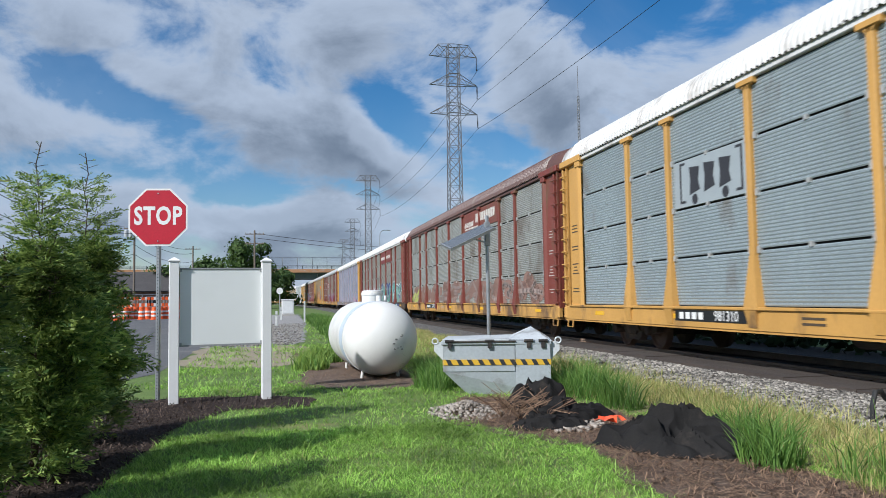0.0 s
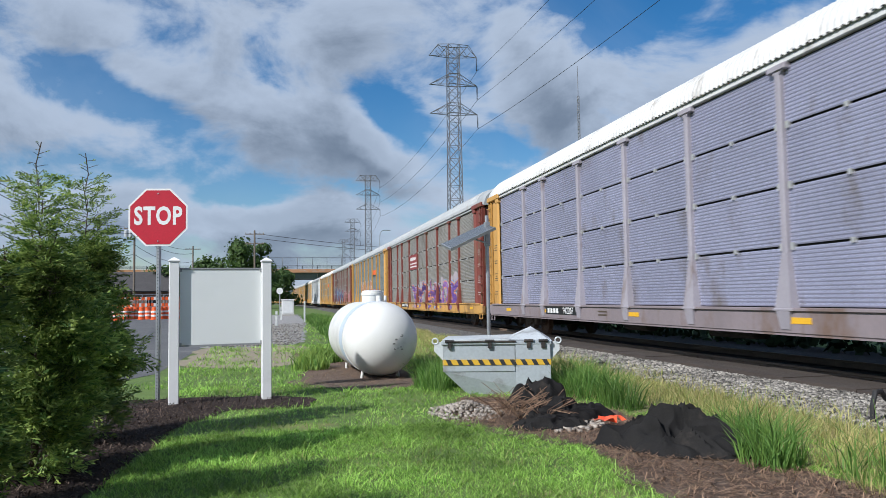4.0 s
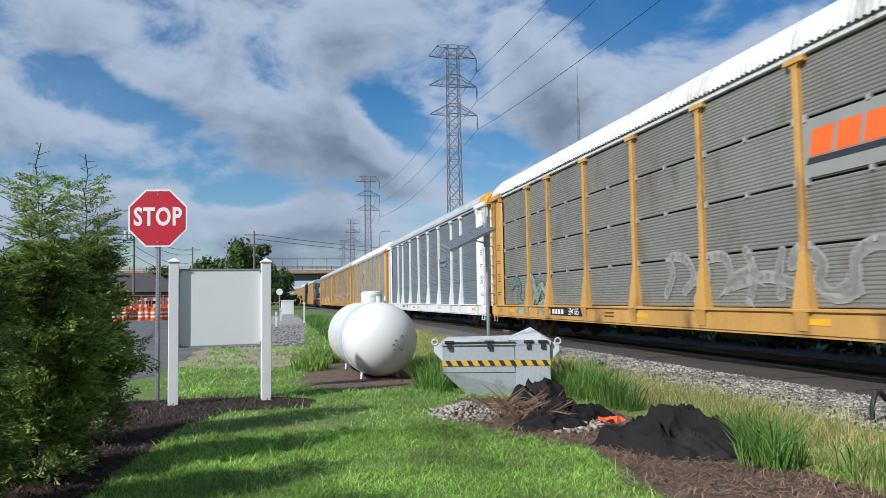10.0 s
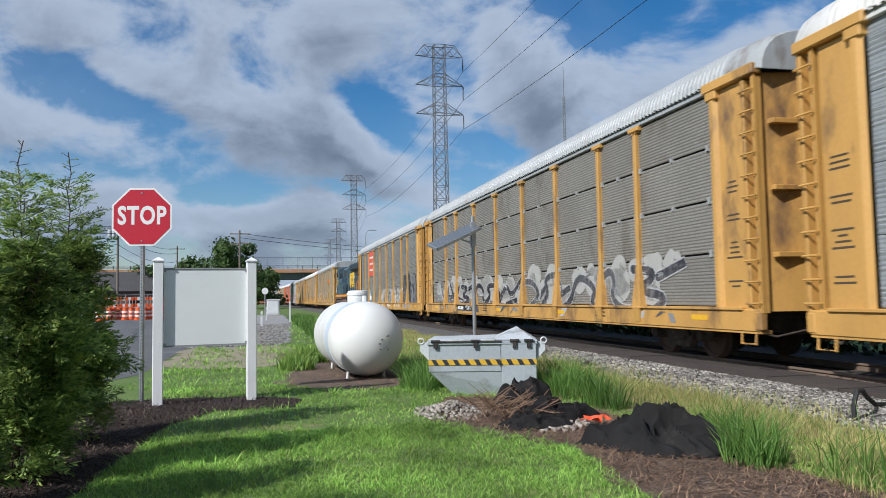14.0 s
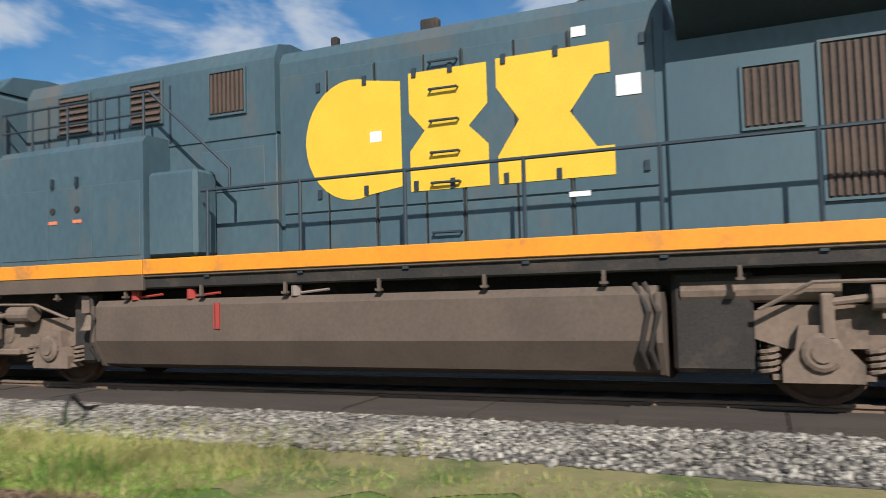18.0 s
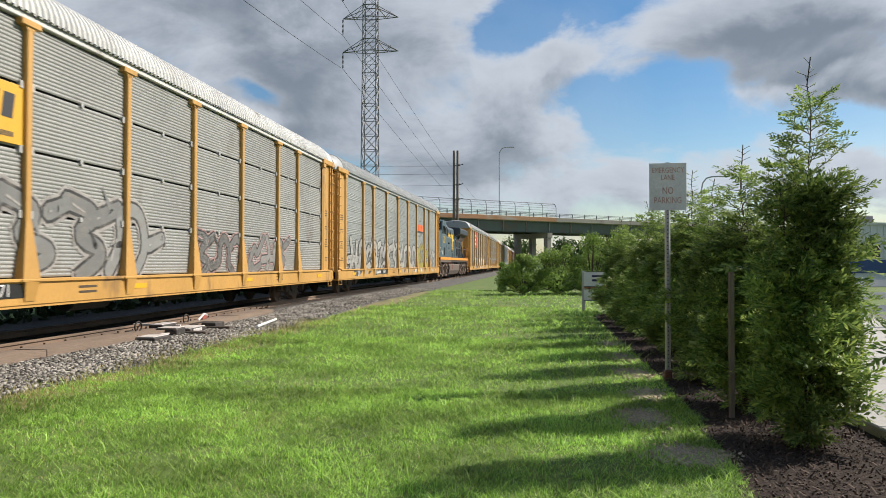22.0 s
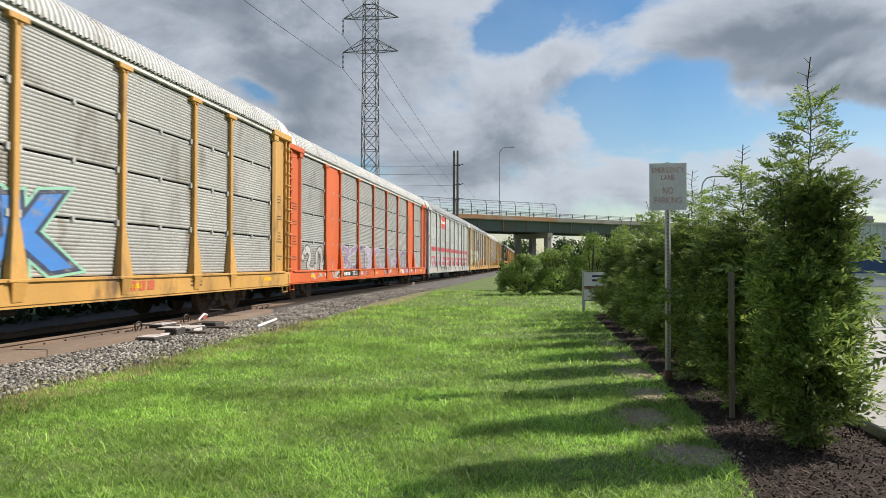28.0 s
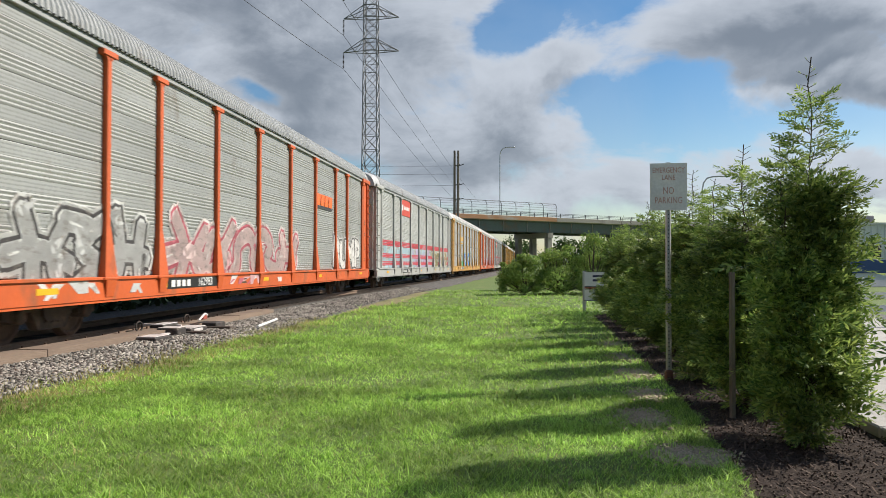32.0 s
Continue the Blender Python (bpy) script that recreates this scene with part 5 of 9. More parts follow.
    for y, m in ((-9.75, LSTRIPE), (-10.62, LSTRIPE)):
        k = 1 if y > 0 else -1
        top = 3.0 if abs(y) < 10.3 else 2.9
        part("grab_rail", Shape().pipe([(-1.52, y, 0.75), (-1.55, y, 1.5), (-1.50, y - 0.1 * k, top - 0.15), (-1.40, y - 0.25 * k, top), (-1.38, y - 0.45 * k, top)], 0.026, 7), m, e, "yellow painted grab rail")
    # steps, plows, couplers
    for k in (1, -1):
        ya = 9.95 if k < 0 else 10.35
        part("step_well", Shape().box(-1.50, k * (ya - 0.1), 0.45, -1.42, k * ya, 1.62).box(-1.50, k * 10.75, 0.45, -0.95, k * 10.80, 1.62).box(-1.05, k * (ya - 0.1), 0.45, -0.98, k * 10.8, 1.62), LGRIME, e)
        for z in (0.48, 0.77, 1.06, 1.35):
            st = part("step", Shape().box(-1.52, k * ya, z, -1.02, k * 10.75, z + 0.04), LGRIME, e)
            part("step_edge", Shape().box(-1.535, k * ya, z - 0.005, -1.515, k * 10.75, z + 0.045), LSTRIPE if z < 1.2 and k < 0 else LGRIME, st)
        part("snowplow", Shape().add([(-1.35, k * 10.7, 0.16), (-1.45, k * 10.85, 0.85), (0, k * 11.15, 0.85), (0, k * 11.0, 0.16), (1.45, k * 10.85, 0.85), (1.35, k * 10.7, 0.16)], [(0, 1, 2, 3), (3, 2, 4, 5)]).box(-1.4, k * 10.55, 0.5, 1.4, k * 10.7, 1.5), BLACK, e)
        part("coupler", coupler_shape(k, 10.75), TRUCK, e)
        dl = part("ditch_light", Shape().box(-1.05, k * 10.68, 1.75, -0.8, k * 10.85, 2.0, None, 0.04), BLACK, e)
        part("lens", Shape().rod((-0.925, k * 10.85, 1.875), (-0.925, k * 10.87, 1.875), 0.08, 12), STEEL, dl)
        if k < 0:
            part("red_marker", Shape().box(-1.52, k * 10.2, 0.66, -1.5, k * 10.55, 0.74), plain((0.6, 0.05, 0.05)), e)
    part("platform_rail", Shape().pipe([(-1.3, 10.75, 1.65), (-1.3, 10.75, 2.75), (1.3, 10.75, 2.75), (1.3, 10.75, 1.65)], 0.022, 6), LYEL, e)
    part("platform_rail", Shape().pipe([(-1.3, -10.75, 1.65), (-1.3, -10.75, 2.75), (1.3, -10.75, 2.75), (1.3, -10.75, 1.65)], 0.022, 6), LSTRIPE, e)
    # trucks
    for yc, k in ((7.80, 1), (-6.95, -1)):
        for a in (0, 180):
            sf = part("truck_frame", shared(("lside", k), lambda: loco_side()), LGRIME2, e, "grime-covered three-axle truck side")
            sf.matrix_basis = pose(0, yc, 0, 0, 0, a)
        for d in (-2.15, 0, 2.15):
            for a in (0, 180):
                w = part("wheel", shared("lwheel", lambda: wheel_shape(0.53), 30), RUST, e)
                w.matrix_basis = pose(0, yc + d, 0, 0, 0, a)
            bx = part("axle_box", shared("abox", lambda: Shape().prism([(-0.36, 0.28), (0.36, 0.28), (0.36, 0.46), (0.24, 0.60), (0.20, 0.84), (-0.20, 0.84), (-0.24, 0.60), (-0.36, 0.46)], "x", -1.36, -1.12)
                      .lathe([(0.15, -1.42), (0.19, -1.40), (0.19, -1.3)], 14, Matrix.Translation((0, 0, 0.58)) @ Matrix.Rotation(radians(90), 4, "Y"))
                      .lathe([(0.10, -1.44), (0.10, -1.3)], 12, Matrix.Translation((0, 0, 0.58)) @ Matrix.Rotation(radians(90), 4, "Y"))), LGRIME2, e)
            bx.location.y = yc + d
            for q in (-0.48, 0.48):
                sp = part("coil_spring", shared("coil", lambda: coil()), LGRIME2, e)
                sp.location = (-1.24, yc + d + q, 0.36)
            bc = part("brake_cylinder", shared("brk", lambda: Shape().rod((-1.38, -0.30, 1.10), (-1.38, 0.18, 1.10), 0.125, 14).rod((-1.38, 0.18, 1.10), (-1.38, 0.55, 1.06), 0.04, 8).box(-1.4, -0.1, 0.9, -1.2, 0.1, 1.1).box(-1.42, 0.50, 0.7, -1.3, 0.62, 1.15, None, 0.02)), LGRIME2, e)
            bc.location.y = yc + d + 0.62 * k
        pp = Shape().pipe([(-1.42, yc - 2.6, 1.02), (-1.42, yc - 1.9, 1.24), (-1.42, yc - 0.8, 1.26), (-1.42, yc - 0.2, 1.16), (-1.42, yc + 1.0, 1.26), (-1.42, yc + 2.2, 1.26), (-1.42, yc + 2.7, 1.0)], 0.022, 6)
        pp.pipe([(-1.3, yc - 1.1, 1.5), (-1.42, yc - 1.0, 1.3), (-1.42, yc - 0.6, 1.2)], 0.025, 6).pipe([(-1.3, yc + 1.6, 1.5), (-1.42, yc + 1.5, 1.3), (-1.42, yc + 1.2, 1.2)], 0.025, 6)
        part("brake_pipe", pp, LGRIME2, e)
        dm = part("damper", Shape().rod((-1.46, yc + 1.1, 0.55), (-1.46, yc + 1.1, 1.1), 0.06, 10).rod((-1.46, yc + 1.1, 1.1), (-1.46, yc + 1.1, 1.3), 0.035, 8), LGRIME2, e)
        part("motor", Shape().box(-0.8, yc - 2.6, 0.25, 0.8, yc + 2.6, 1.0, None, 0.05), BLACK, e)
    for y0, y1 in ((-4.2, -3.4), (4.75, 5.3)):
        part("equipment_box", Shape().box(-1.25, y0, 0.35, 1.25, y1, 1.42, None, 0.05), BLACK, e)
    part("air_reservoir", Shape().rod((-1.15, -5.0, 1.2), (-1.15, -3.5, 1.2), 0.14, 14), LGRIME2, e)
    part("bell", Shape().lathe([(0.17, 0.0), (0.13, 0.06), (0.09, 0.2), (0.05, 0.26)], 14, Matrix.Translation((-1.3, 4.85, 0.85))).box(-1.4, 4.8, 1.1, -1.2, 4.95, 1.35), LGRIME2, e)
    return e


def loco_side():
    s = Shape()
    top = [(-2.75, 0.98), (-2.5, 1.04), (-1.6, 1.02), (-1.3, 0.92), (-0.8, 0.92), (-0.5, 1.02), (0.5, 1.02), (0.8, 0.92), (1.3, 0.92), (1.6, 1.02), (2.5, 1.04), (2.75, 0.98), (2.75, 0.70), (2.45, 0.60),
           (1.75, 0.60), (1.5, 0.48), (0.65, 0.48), (0.42, 0.62), (-0.42, 0.62), (-0.65, 0.48), (-1.5, 0.48), (-1.75, 0.60), (-2.45, 0.60), (-2.75, 0.70)]
    s.prism(top, "x", -1.22, -1.05)
    for y in (-1.08, 1.08):
        s.rod((-1.235, y, 0.76), (-1.215, y, 0.76), 0.11, 14)
        s.box(-1.30, y - 0.3, 0.46, -1.1, y + 0.3, 0.56, None, 0.02)
    s.box(-1.3, -2.6, 0.30, -1.15, -1.7, 0.36).box(-1.3, -0.5, 0.24, -1.12, 0.5, 0.30).box(-1.3, 1.7, 0.30, -1.15, 2.6, 0.36)
    return s


def coil():
    s = Shape()
    pts = [(0.085 * math.cos(a), 0.085 * math.sin(a), 0.26 * a / (8 * math.pi)) for a in [i * math.pi / 4 for i in range(33)]]
    s.pipe(pts, 0.022, 5)
    return s


ENGINE = make_engine()
PALEP = plain((0.60, 0.58, 0.53), 0.6)
DARKP = plain((0.03, 0.03, 0.035), 0.6)
YELB, REDB, ORGB = plain((0.70, 0.38, 0.03), 0.5), plain((0.55, 0.06, 0.035), 0.5), plain((0.85, 0.14, 0.02), 0.5)


def bracket_mark(car, y, z, col):
    """Dark stencilled mark between square brackets."""
    s = Shape()
    x = FACE - 0.035
    for d in (-1.1, 1.1):
        s.box(x, y + d - 0.03, z - 0.42, x + 0.004, y + d + 0.03, z + 0.42)
        for h in (-0.42, 0.37):
            s.box(x, y + d * 0.9 - 0.08, z + h, x + 0.004, y + d * 0.9 + 0.08, z + h + 0.05)
    for k, w in ((0.55, 0.2), (0.0, 0.2), (-0.55, 0.2)):
        s.prism([(y + k - w, z - 0.2), (y + k + w, z - 0.28), (y + k + w * 0.8, z + 0.05), (y + k + w, z + 0.3), (y + k - w, z + 0.26), (y + k - w * 0.7, z)], "x", x, x + 0.004)
    for d in (-0.55, 0.55):
        s.lathe([(0.11, 0), (0.11, 0.004)], 12, Matrix.Translation((x, y + d, z - 0.38)) @ Matrix.Rotation(radians(90), 4, "Y"))
    pl = part("name_board", Shape().box(FACE - 0.03, y - 1.36, 3.10, FACE - 0.01, y + 1.36, 4.07), plain((0.31, 0.35, 0.365), 0.55), car, "plain grey board with a dark stencilled mark")
    part("stencilled_mark", s, col, pl)


def stripe_mark(car, y, z, col):
    """Dark parallel bars with two rows of short bars below."""
    s = Shape()
    x = FACE - 0.035
    for i in range(5):
        s.box(x, y + 0.1, z - 0.25 + i * 0.11, x + 0.004, y + 1.2 - 0.05 * i, z - 0.19 + i * 0.11)
    s.prism([(y + 0.05, z - 0.3), (y - 0.5, z - 0.3), (y - 0.62, z + 0.3), (y - 0.05, z + 0.3)], "x", x, x + 0.004)
    s.prism([(y - 0.6, z - 0.3), (y - 1.1, z - 0.3), (y - 1.2, z + 0.3), (y - 0.72, z + 0.3)], "x", x, x + 0.004)
    for r in (0.55, 0.85):
        for i in range(7):
            s.box(x, y + 0.0 - 0.19 * i, z - r - 0.1, x + 0.004, y + 0.13 - 0.19 * i, z - r + 0.1)
    part("stencilled_mark", s, col, car, "dark stencilled mark")


def heavy_mark(car, y0, y1, z0, z1, board, col):
    sign_bars(car, y0, y1, z0, z1, board, [(0.08, 0.33, 0.62, 0.5), (0.38, 0.62, 0.62, 0.5), (0.67, 0.92, 0.62, 0.5), (0.1, 0.9, 0.15, 0.1)], col)


def slant_mark(car, y0, y1, z):
    s = Shape()
    x = FACE - 0.035
    n = 4
    w = (y0 - y1) / n
    for i in range(n):
        y = y0 - i * w
        s.prism([(y, z), (y - w * 0.85, z), (y - w * 1.02, z + 0.42), (y - w * 0.17, z + 0.42)], "x", x, x + 0.004)
    part("slanted_mark", s, ORGB, car, "slanted orange blocks in a row")
    part("slanted_shadow", Shape().prism([(y0 + 0.1, z - 0.12), (y1 + 0.1, z - 0.12), (y1 - 0.1, z - 0.02), (y0, z - 0.02)], "x", x, x + 0.004), DARKP, car)


TRAIN = []


def build_cars():
    Y = "yellow steel "
    c = autorack(Y + "autorack car with blue-grey perforated screens and white roof", YEL, (0.33, 0.39, 0.41), R_WHITE, 0, plate="981310", grime=0.12)
    bracket_mark(c, 5.84, 3.60, DARKP)
    TRAIN.append(c)
    c = autorack("maroon autorack car with rusty brown roof, spray paint along its foot", MAR, (0.37, 0.38, 0.35), R_BROWN, 0, YEL, "253302", 0.4)
    sign_bars(c, -1.4, -7.1, 4.25, 5.07, paint((0.22, 0.055, 0.035)), [(0.08, 0.36, 0.35, 0.3), (0.42, 0.95, 0.55, 0.5), (0.08, 0.5, 0.12, 0.1)], PALEP)
    cloud_paint(c, 12, -12, 1.0, 1.9, (0.24, 0.145, 0.115), 3, 120, 0.38)
    tag_paint(c, 5.5, -11.5, 1.15, 1.95, (0.33, 0.25, 0.22), (0.27, 0.18, 0.15), None, 8, 4, 0.05)
    tag_paint(c, 12, 10, 1.1, 1.8, (0.5, 0.55, 0.1), (0.4, 0.42, 0.2), None, 1, 2, 0.12)
    TRAIN.append(c)
    c = autorack("maroon autorack car with white roof and teal graffiti", MAR, (0.30, 0.285, 0.25), R_WHITE, 0, (0.07, 0.045, 0.03), "516754", 0.4)
    sign_bars(c, -1.4, -7.1, 4.15, 5.07, paint((0.22, 0.04, 0.035)), [(0.06, 0.42, 0.45, 0.28), (0.58, 0.92, 0.45, 0.28)], PALEP)
    cloud_paint(c, 12.5, 1.2, 1.5, 2.3, (0.34, 0.275, 0.28), 8, 50, 0.30)
    cloud_paint(c, 1.5, -1.5, 1.0, 2.0, (0.46, 0.36, 0.42), 9, 12, 0.35)
    sill_wash(c, 12.2, 1.2, (0.05, 0.17, 0.10), 14)
    sill_wash(c, -0.5, -11.4, (0.05, 0.075, 0.17), 15)
    tag_paint(c, 12.0, 2.0, 0.75, 2.15, (0.035, 0.055, 0.27), (0.74, 0.74, 0.76), (0.60, 0.50, 0.60), 6, 5, 0.21, (0.05, 0.10, 0.36))
    cloud_paint(c, -0.8, -11.2, 1.0, 2.2, (0.05, 0.085, 0.20), 10, 34, 0.5)
    tag_paint(c, 0.0, -11.2, 0.75, 2.35, (0.16, 0.46, 0.40), (0.03, 0.05, 0.14), (0.60, 0.70, 0.66), 6, 6, 0.24, (0.5, 0.68, 0.62))
    TRAIN.append(c)
    c = autorack(Y + "autorack car with lilac-grey screens and cream roof", YEL, (0.34, 0.345, 0.46), R_WHITE, 0, (0.30, 0.25, 0.26), "942207", 0.15, posts=(0.43, 0.40, 0.44))
    tag_paint(c, -7, -10, 1.1, 1.6, (0.6, 0.12, 0.35), (0.5, 0.2, 0.4), None, 2, 3, 0.06)
    TRAIN.append(c)
    c = autorack("maroon autorack car with grimy screens and purple graffiti", MAR, (0.33, 0.31, 0.275), R_GREY, 0, YEL, "983708", 0.35)
    sign_bars(c, 4.38, 1.56, 3.12, 4.06, paint((0.30, 0.04, 0.04)), [(0.06, 0.8, 0.72, 0.24), (0.06, 0.9, 0.4, 0.1), (0.06, 0.9, 0.2, 0.1)], WHITE)
    cloud_paint(c, 3.5, -9, 1.0, 2.3, (0.38, 0.33, 0.36), 18, 40, 0.35)
    tag_paint(c, 3.4, -9.0, 0.7, 2.2, (0.16, 0.07, 0.36), (0.75, 0.30, 0.10), (0.28, 0.36, 0.62), 7, 9, 0.17, (0.45, 0.2, 0.45))
    TRAIN.append(c)
    c = autorack(Y + "autorack car with dark grey ribbed screens and brown graffiti", YEL, (0.25, 0.275, 0.265), R_GREY, 1, plate="965584", grime=0.15)
    slant_mark(c, -4.66, -6.95, 3.45)
    tag_paint(c, -0.5, -8.0, 1.15, 1.95, (0.10, 0.05, 0.22), (0.55, 0.22, 0.32), None, 5, 3, 0.3)
    fat_letters(c, "WASP", 4.3, -4.6, 1.05, 2.85, (0.42, 0.19, 0.10), (0.66, 0.60, 0.52), (0.16, 0.07, 0.04), 22, 0.11)
    tag_paint(c, -8.6, -12.0, 0.8, 1.9, (0.04, 0.04, 0.04), (0.55, 0.56, 0.55), None, 3, 33, 0.12)
    TRAIN.append(c)
    c = autorack("maroon autorack car with grimy screens, blue and pink graffiti", MAR, (0.28, 0.265, 0.235), R_GREY, 0, (0.52, 0.27, 0.05), "990375", 0.4)
    stripe_mark(c, 5.94, 3.85, DARKP)
    cloud_paint(c, 10.5, -2.5, 1.0, 2.5, (0.40, 0.07, 0.07), 28, 26, 0.35)
    tag_paint(c, 9.6, -2.8, 0.7, 2.75, (0.015, 0.045, 0.17), (0.55, 0.66, 0.68), (0.06, 0.34, 0.42), 6, 41, 0.26, (0.03, 0.20, 0.50))
    tag_paint(c, -4.4, -12.0, 0.78, 2.35, (0.60, 0.24, 0.25), (0.10, 0.05, 0.05), (0.66, 0.58, 0.56), 6, 44, 0.24, (0.16, 0.40, 0.36))
    TRAIN.append(c)
    c = autorack(Y + "autorack car with brownish screens and white roof", YEL, (0.275, 0.27, 0.235), R_WHITE, 0, plate="594185", grime=0.25)
    slant_mark(c, -4.66, -6.95, 3.45)
    part("name_board", Shape().box(FACE - 0.03, -7.21, 3.12, FACE - 0.01, -4.48, 4.05), plain((0.27, 0.27, 0.25)), c)
    tag_paint(c, 11.4, 7.4, 0.95, 2.2, (0.32, 0.42, 0.34), (0.05, 0.1, 0.07), None, 3, 51, 0.13)
    tag_paint(c, 0.0, -6.6, 1.2, 2.2, (0.345, 0.34, 0.31), (0.36, 0.355, 0.325), None, 5, 52, 0.05)
    TRAIN.append(c)
    c = autorack("white autorack car with slate-grey ribbed screens", WHT, (0.20, 0.245, 0.27), (0.42, 0.45, 0.47), 1, plate="10039", grime=0.0, solid=(0.72, 0.38, 0.03), rise=LOW)
    sign_bars(c, -3.8, -6.2, 2.95, 3.4, paint((0.21, 0.25, 0.275)), [(0.35, 0.95, 0.5, 0.3)], DARKP)
    part("red_mark", Shape().prism([(-3.85, 2.98), (-4.5, 2.98), (-4.3, 3.18), (-4.55, 3.4), (-3.9, 3.4), (-4.1, 3.2)], "x", FACE - 0.05, FACE - 0.045), REDB, c)
    TRAIN.append(c)
    c = autorack(Y + "autorack car with pale grey ribbed screens and cream roof", YEL, (0.36, 0.385, 0.39), (0.82, 0.80, 0.75), 1, plate="963260", grime=0.15)
    bracket_mark(c, 2.92, 3.60, DARKP)
    sill_mark(c)
    TRAIN.append(c)
    c = autorack(Y + "autorack car with brownish screens and pale graffiti", YEL, (0.30, 0.28, 0.24), R_GREY, 0, plate="974611", grime=0.35)
    cloud_paint(c, 11.5, -11, 1.05, 2.0, (0.38, 0.37, 0.34), 61, 60, 0.4)
    tag_paint(c, 11.0, -11, 0.9, 2.0, (0.06, 0.06, 0.07), (0.45, 0.45, 0.44), None, 11, 62, 0.07)
    TRAIN.append(c)
    c = autorack(Y + "autorack car with a red name board and white graffiti", YEL, (0.275, 0.27, 0.24), R_GREY, 1, plate="985012", grime=0.22)
    sign_bars(c, 7.35, 4.53, 3.12, 5.06, plain((0.62, 0.09, 0.05), 0.5), [(0.12, 0.85, 0.75, 0.09), (0.12, 0.75, 0.5, 0.09), (0.12, 0.8, 0.25, 0.09)], WHITE)
    tag_paint(c, 8.2, 4.2, 0.75, 2.1, (0.30, 0.46, 0.52), (0.70, 0.68, 0.6), None, 4, 71, 0.13)
    tag_paint(c, 1.2, -7.2, 0.75, 2.0, (0.72, 0.70, 0.66), (0.62, 0.55, 0.45), None, 6, 72, 0.17)
    tag_paint(c, -8.0, -12.2, 0.8, 2.7, (0.33, 0.34, 0.35), (0.03, 0.03, 0.03), None, 3, 73, 0.24)
    TRAIN.append(c)
    # behind the locomotive
    c = autorack(Y + "autorack car with ribbed screens and white bubble graffiti", YEL, (0.33, 0.355, 0.345), R_GREY, 1, plate="25924", grime=0.1)
    slant_mark(c, -4.66, -6.95, 3.45)
    tag_paint(c, 11.9, -4.6, 0.75, 2.6, (0.64, 0.64, 0.61), (0.03, 0.03, 0.03), None, 11, 81, 0.2)
    tag_paint(c, -4.9, -9.0, 0.72, 2.6, (0.58, 0.50, 0.07), (0.05, 0.05, 0.12), (0.6, 0.62, 0.62), 4, 82, 0.2)
    tag_paint(c, -9.2, -11.9, 0.8, 2.4, (0.62, 0.64, 0.62), (0.04, 0.04, 0.04), None, 3, 83, 0.15)
    TRAIN.append(c)
    c = autorack(Y + "autorack car with a yellow name board and black scrawl", YEL, (0.34, 0.345, 0.33), R_WHITE, 0, plate="981771", grime=0.18)
    heavy_mark(c, 7.21, 4.48, 3.12, 4.05, YELB, DARKP)
    tag_paint(c, 6.5, 0.5, 1.0, 2.6, (0.30, 0.31, 0.3), (0.03, 0.03, 0.03), (0.4, 0.38, 0.36), 4, 91, 0.12)
    tag_paint(c, -1.5, -8.5, 1.0, 2.2, (0.30, 0.30, 0.29), (0.04, 0.04, 0.04), (0.5, 0.32, 0.3), 6, 92, 0.1)
    TRAIN.append(c)
    c = autorack(Y + "autorack car with ribbed screens and washed-out graffiti", YEL, (0.30, 0.315, 0.30), R_GREY, 1, plate="702987", grime=0.2)
    stripe_mark(c, 2.97, 3.85, DARKP)
    cloud_paint(c, 11.9, 1.5, 1.05, 2.6, (0.50, 0.52, 0.44), 95, 40, 0.4)
    tag_paint(c, 11.8, 2.0, 0.75, 2.5, (0.24, 0.42, 0.38), (0.55, 0.58, 0.5), None, 6, 96, 0.17)
    tag_paint(c, -1.0, -4.4, 0.75, 2.0, (0.60, 0.18, 0.15), (0.6, 0.3, 0.28), None, 3, 97, 0.2)
    tag_paint(c, -4.6, -9.0, 0.8, 2.1, (0.30, 0.50, 0.36), (0.6, 0.58, 0.35), None, 4, 98, 0.18)
    tag_paint(c, -9.3, -11.9, 1.1, 2.1, (0.60, 0.52, 0.48), (0.12, 0.08, 0.08), None, 2, 99, 0.1)
    TRAIN.append(c)
    c = autorack("silver autorack car with red stripes along ribbed screens", SIL, (0.50, 0.525, 0.51), (0.5, 0.52, 0.53), 1, plate="700412", grime=0.08)
    sill_mark(c)
    red_stripes(c)
    sign_bars(c, 7.35, 4.53, 4.12, 5.06, REDB, [(0.1, 0.25, 0.5, 0.4), (0.3, 0.9, 0.5, 0.25)], WHITE)
    tag_paint(c, 3.0, -4.5, 1.2, 1.9, (0.60, 0.30, 0.33), (0.75, 0.72, 0.7), None, 6, 105, 0.05)
    tag_paint(c, 12.0, 6.0, 0.8, 1.9, (0.45, 0.38, 0.44), (0.68, 0.6, 0.62), None, 4, 106, 0.12)
    TRAIN.append(c)
    c = autorack("orange autorack car with grey screens and white graffiti", ORG, (0.36, 0.37, 0.36), R_WHITE, 0, plate="302118", grime=0.12)
    s = Shape()
    for i in (1, 7):
        s.box(FACE - 0.03, EDGES[i] + 0.05, 1.05, FACE - 0.005, EDGES[i + 1] - 0.05, 5.1)
    part("solid_panel", s, paint(ORG, amount=0.12), c, "plain orange steel panels")
    tag_paint(c, 12.0, 7.4, 0.75, 2.1, (0.68, 0.68, 0.66), (0.05, 0.05, 0.05), None, 4, 111, 0.14)
    tag_paint(c, 7.0, -11.0, 0.9, 2.2, (0.36, 0.28, 0.46), (0.62, 0.60, 0.66), None, 9, 112, 0.09)
    TRAIN.append(c)
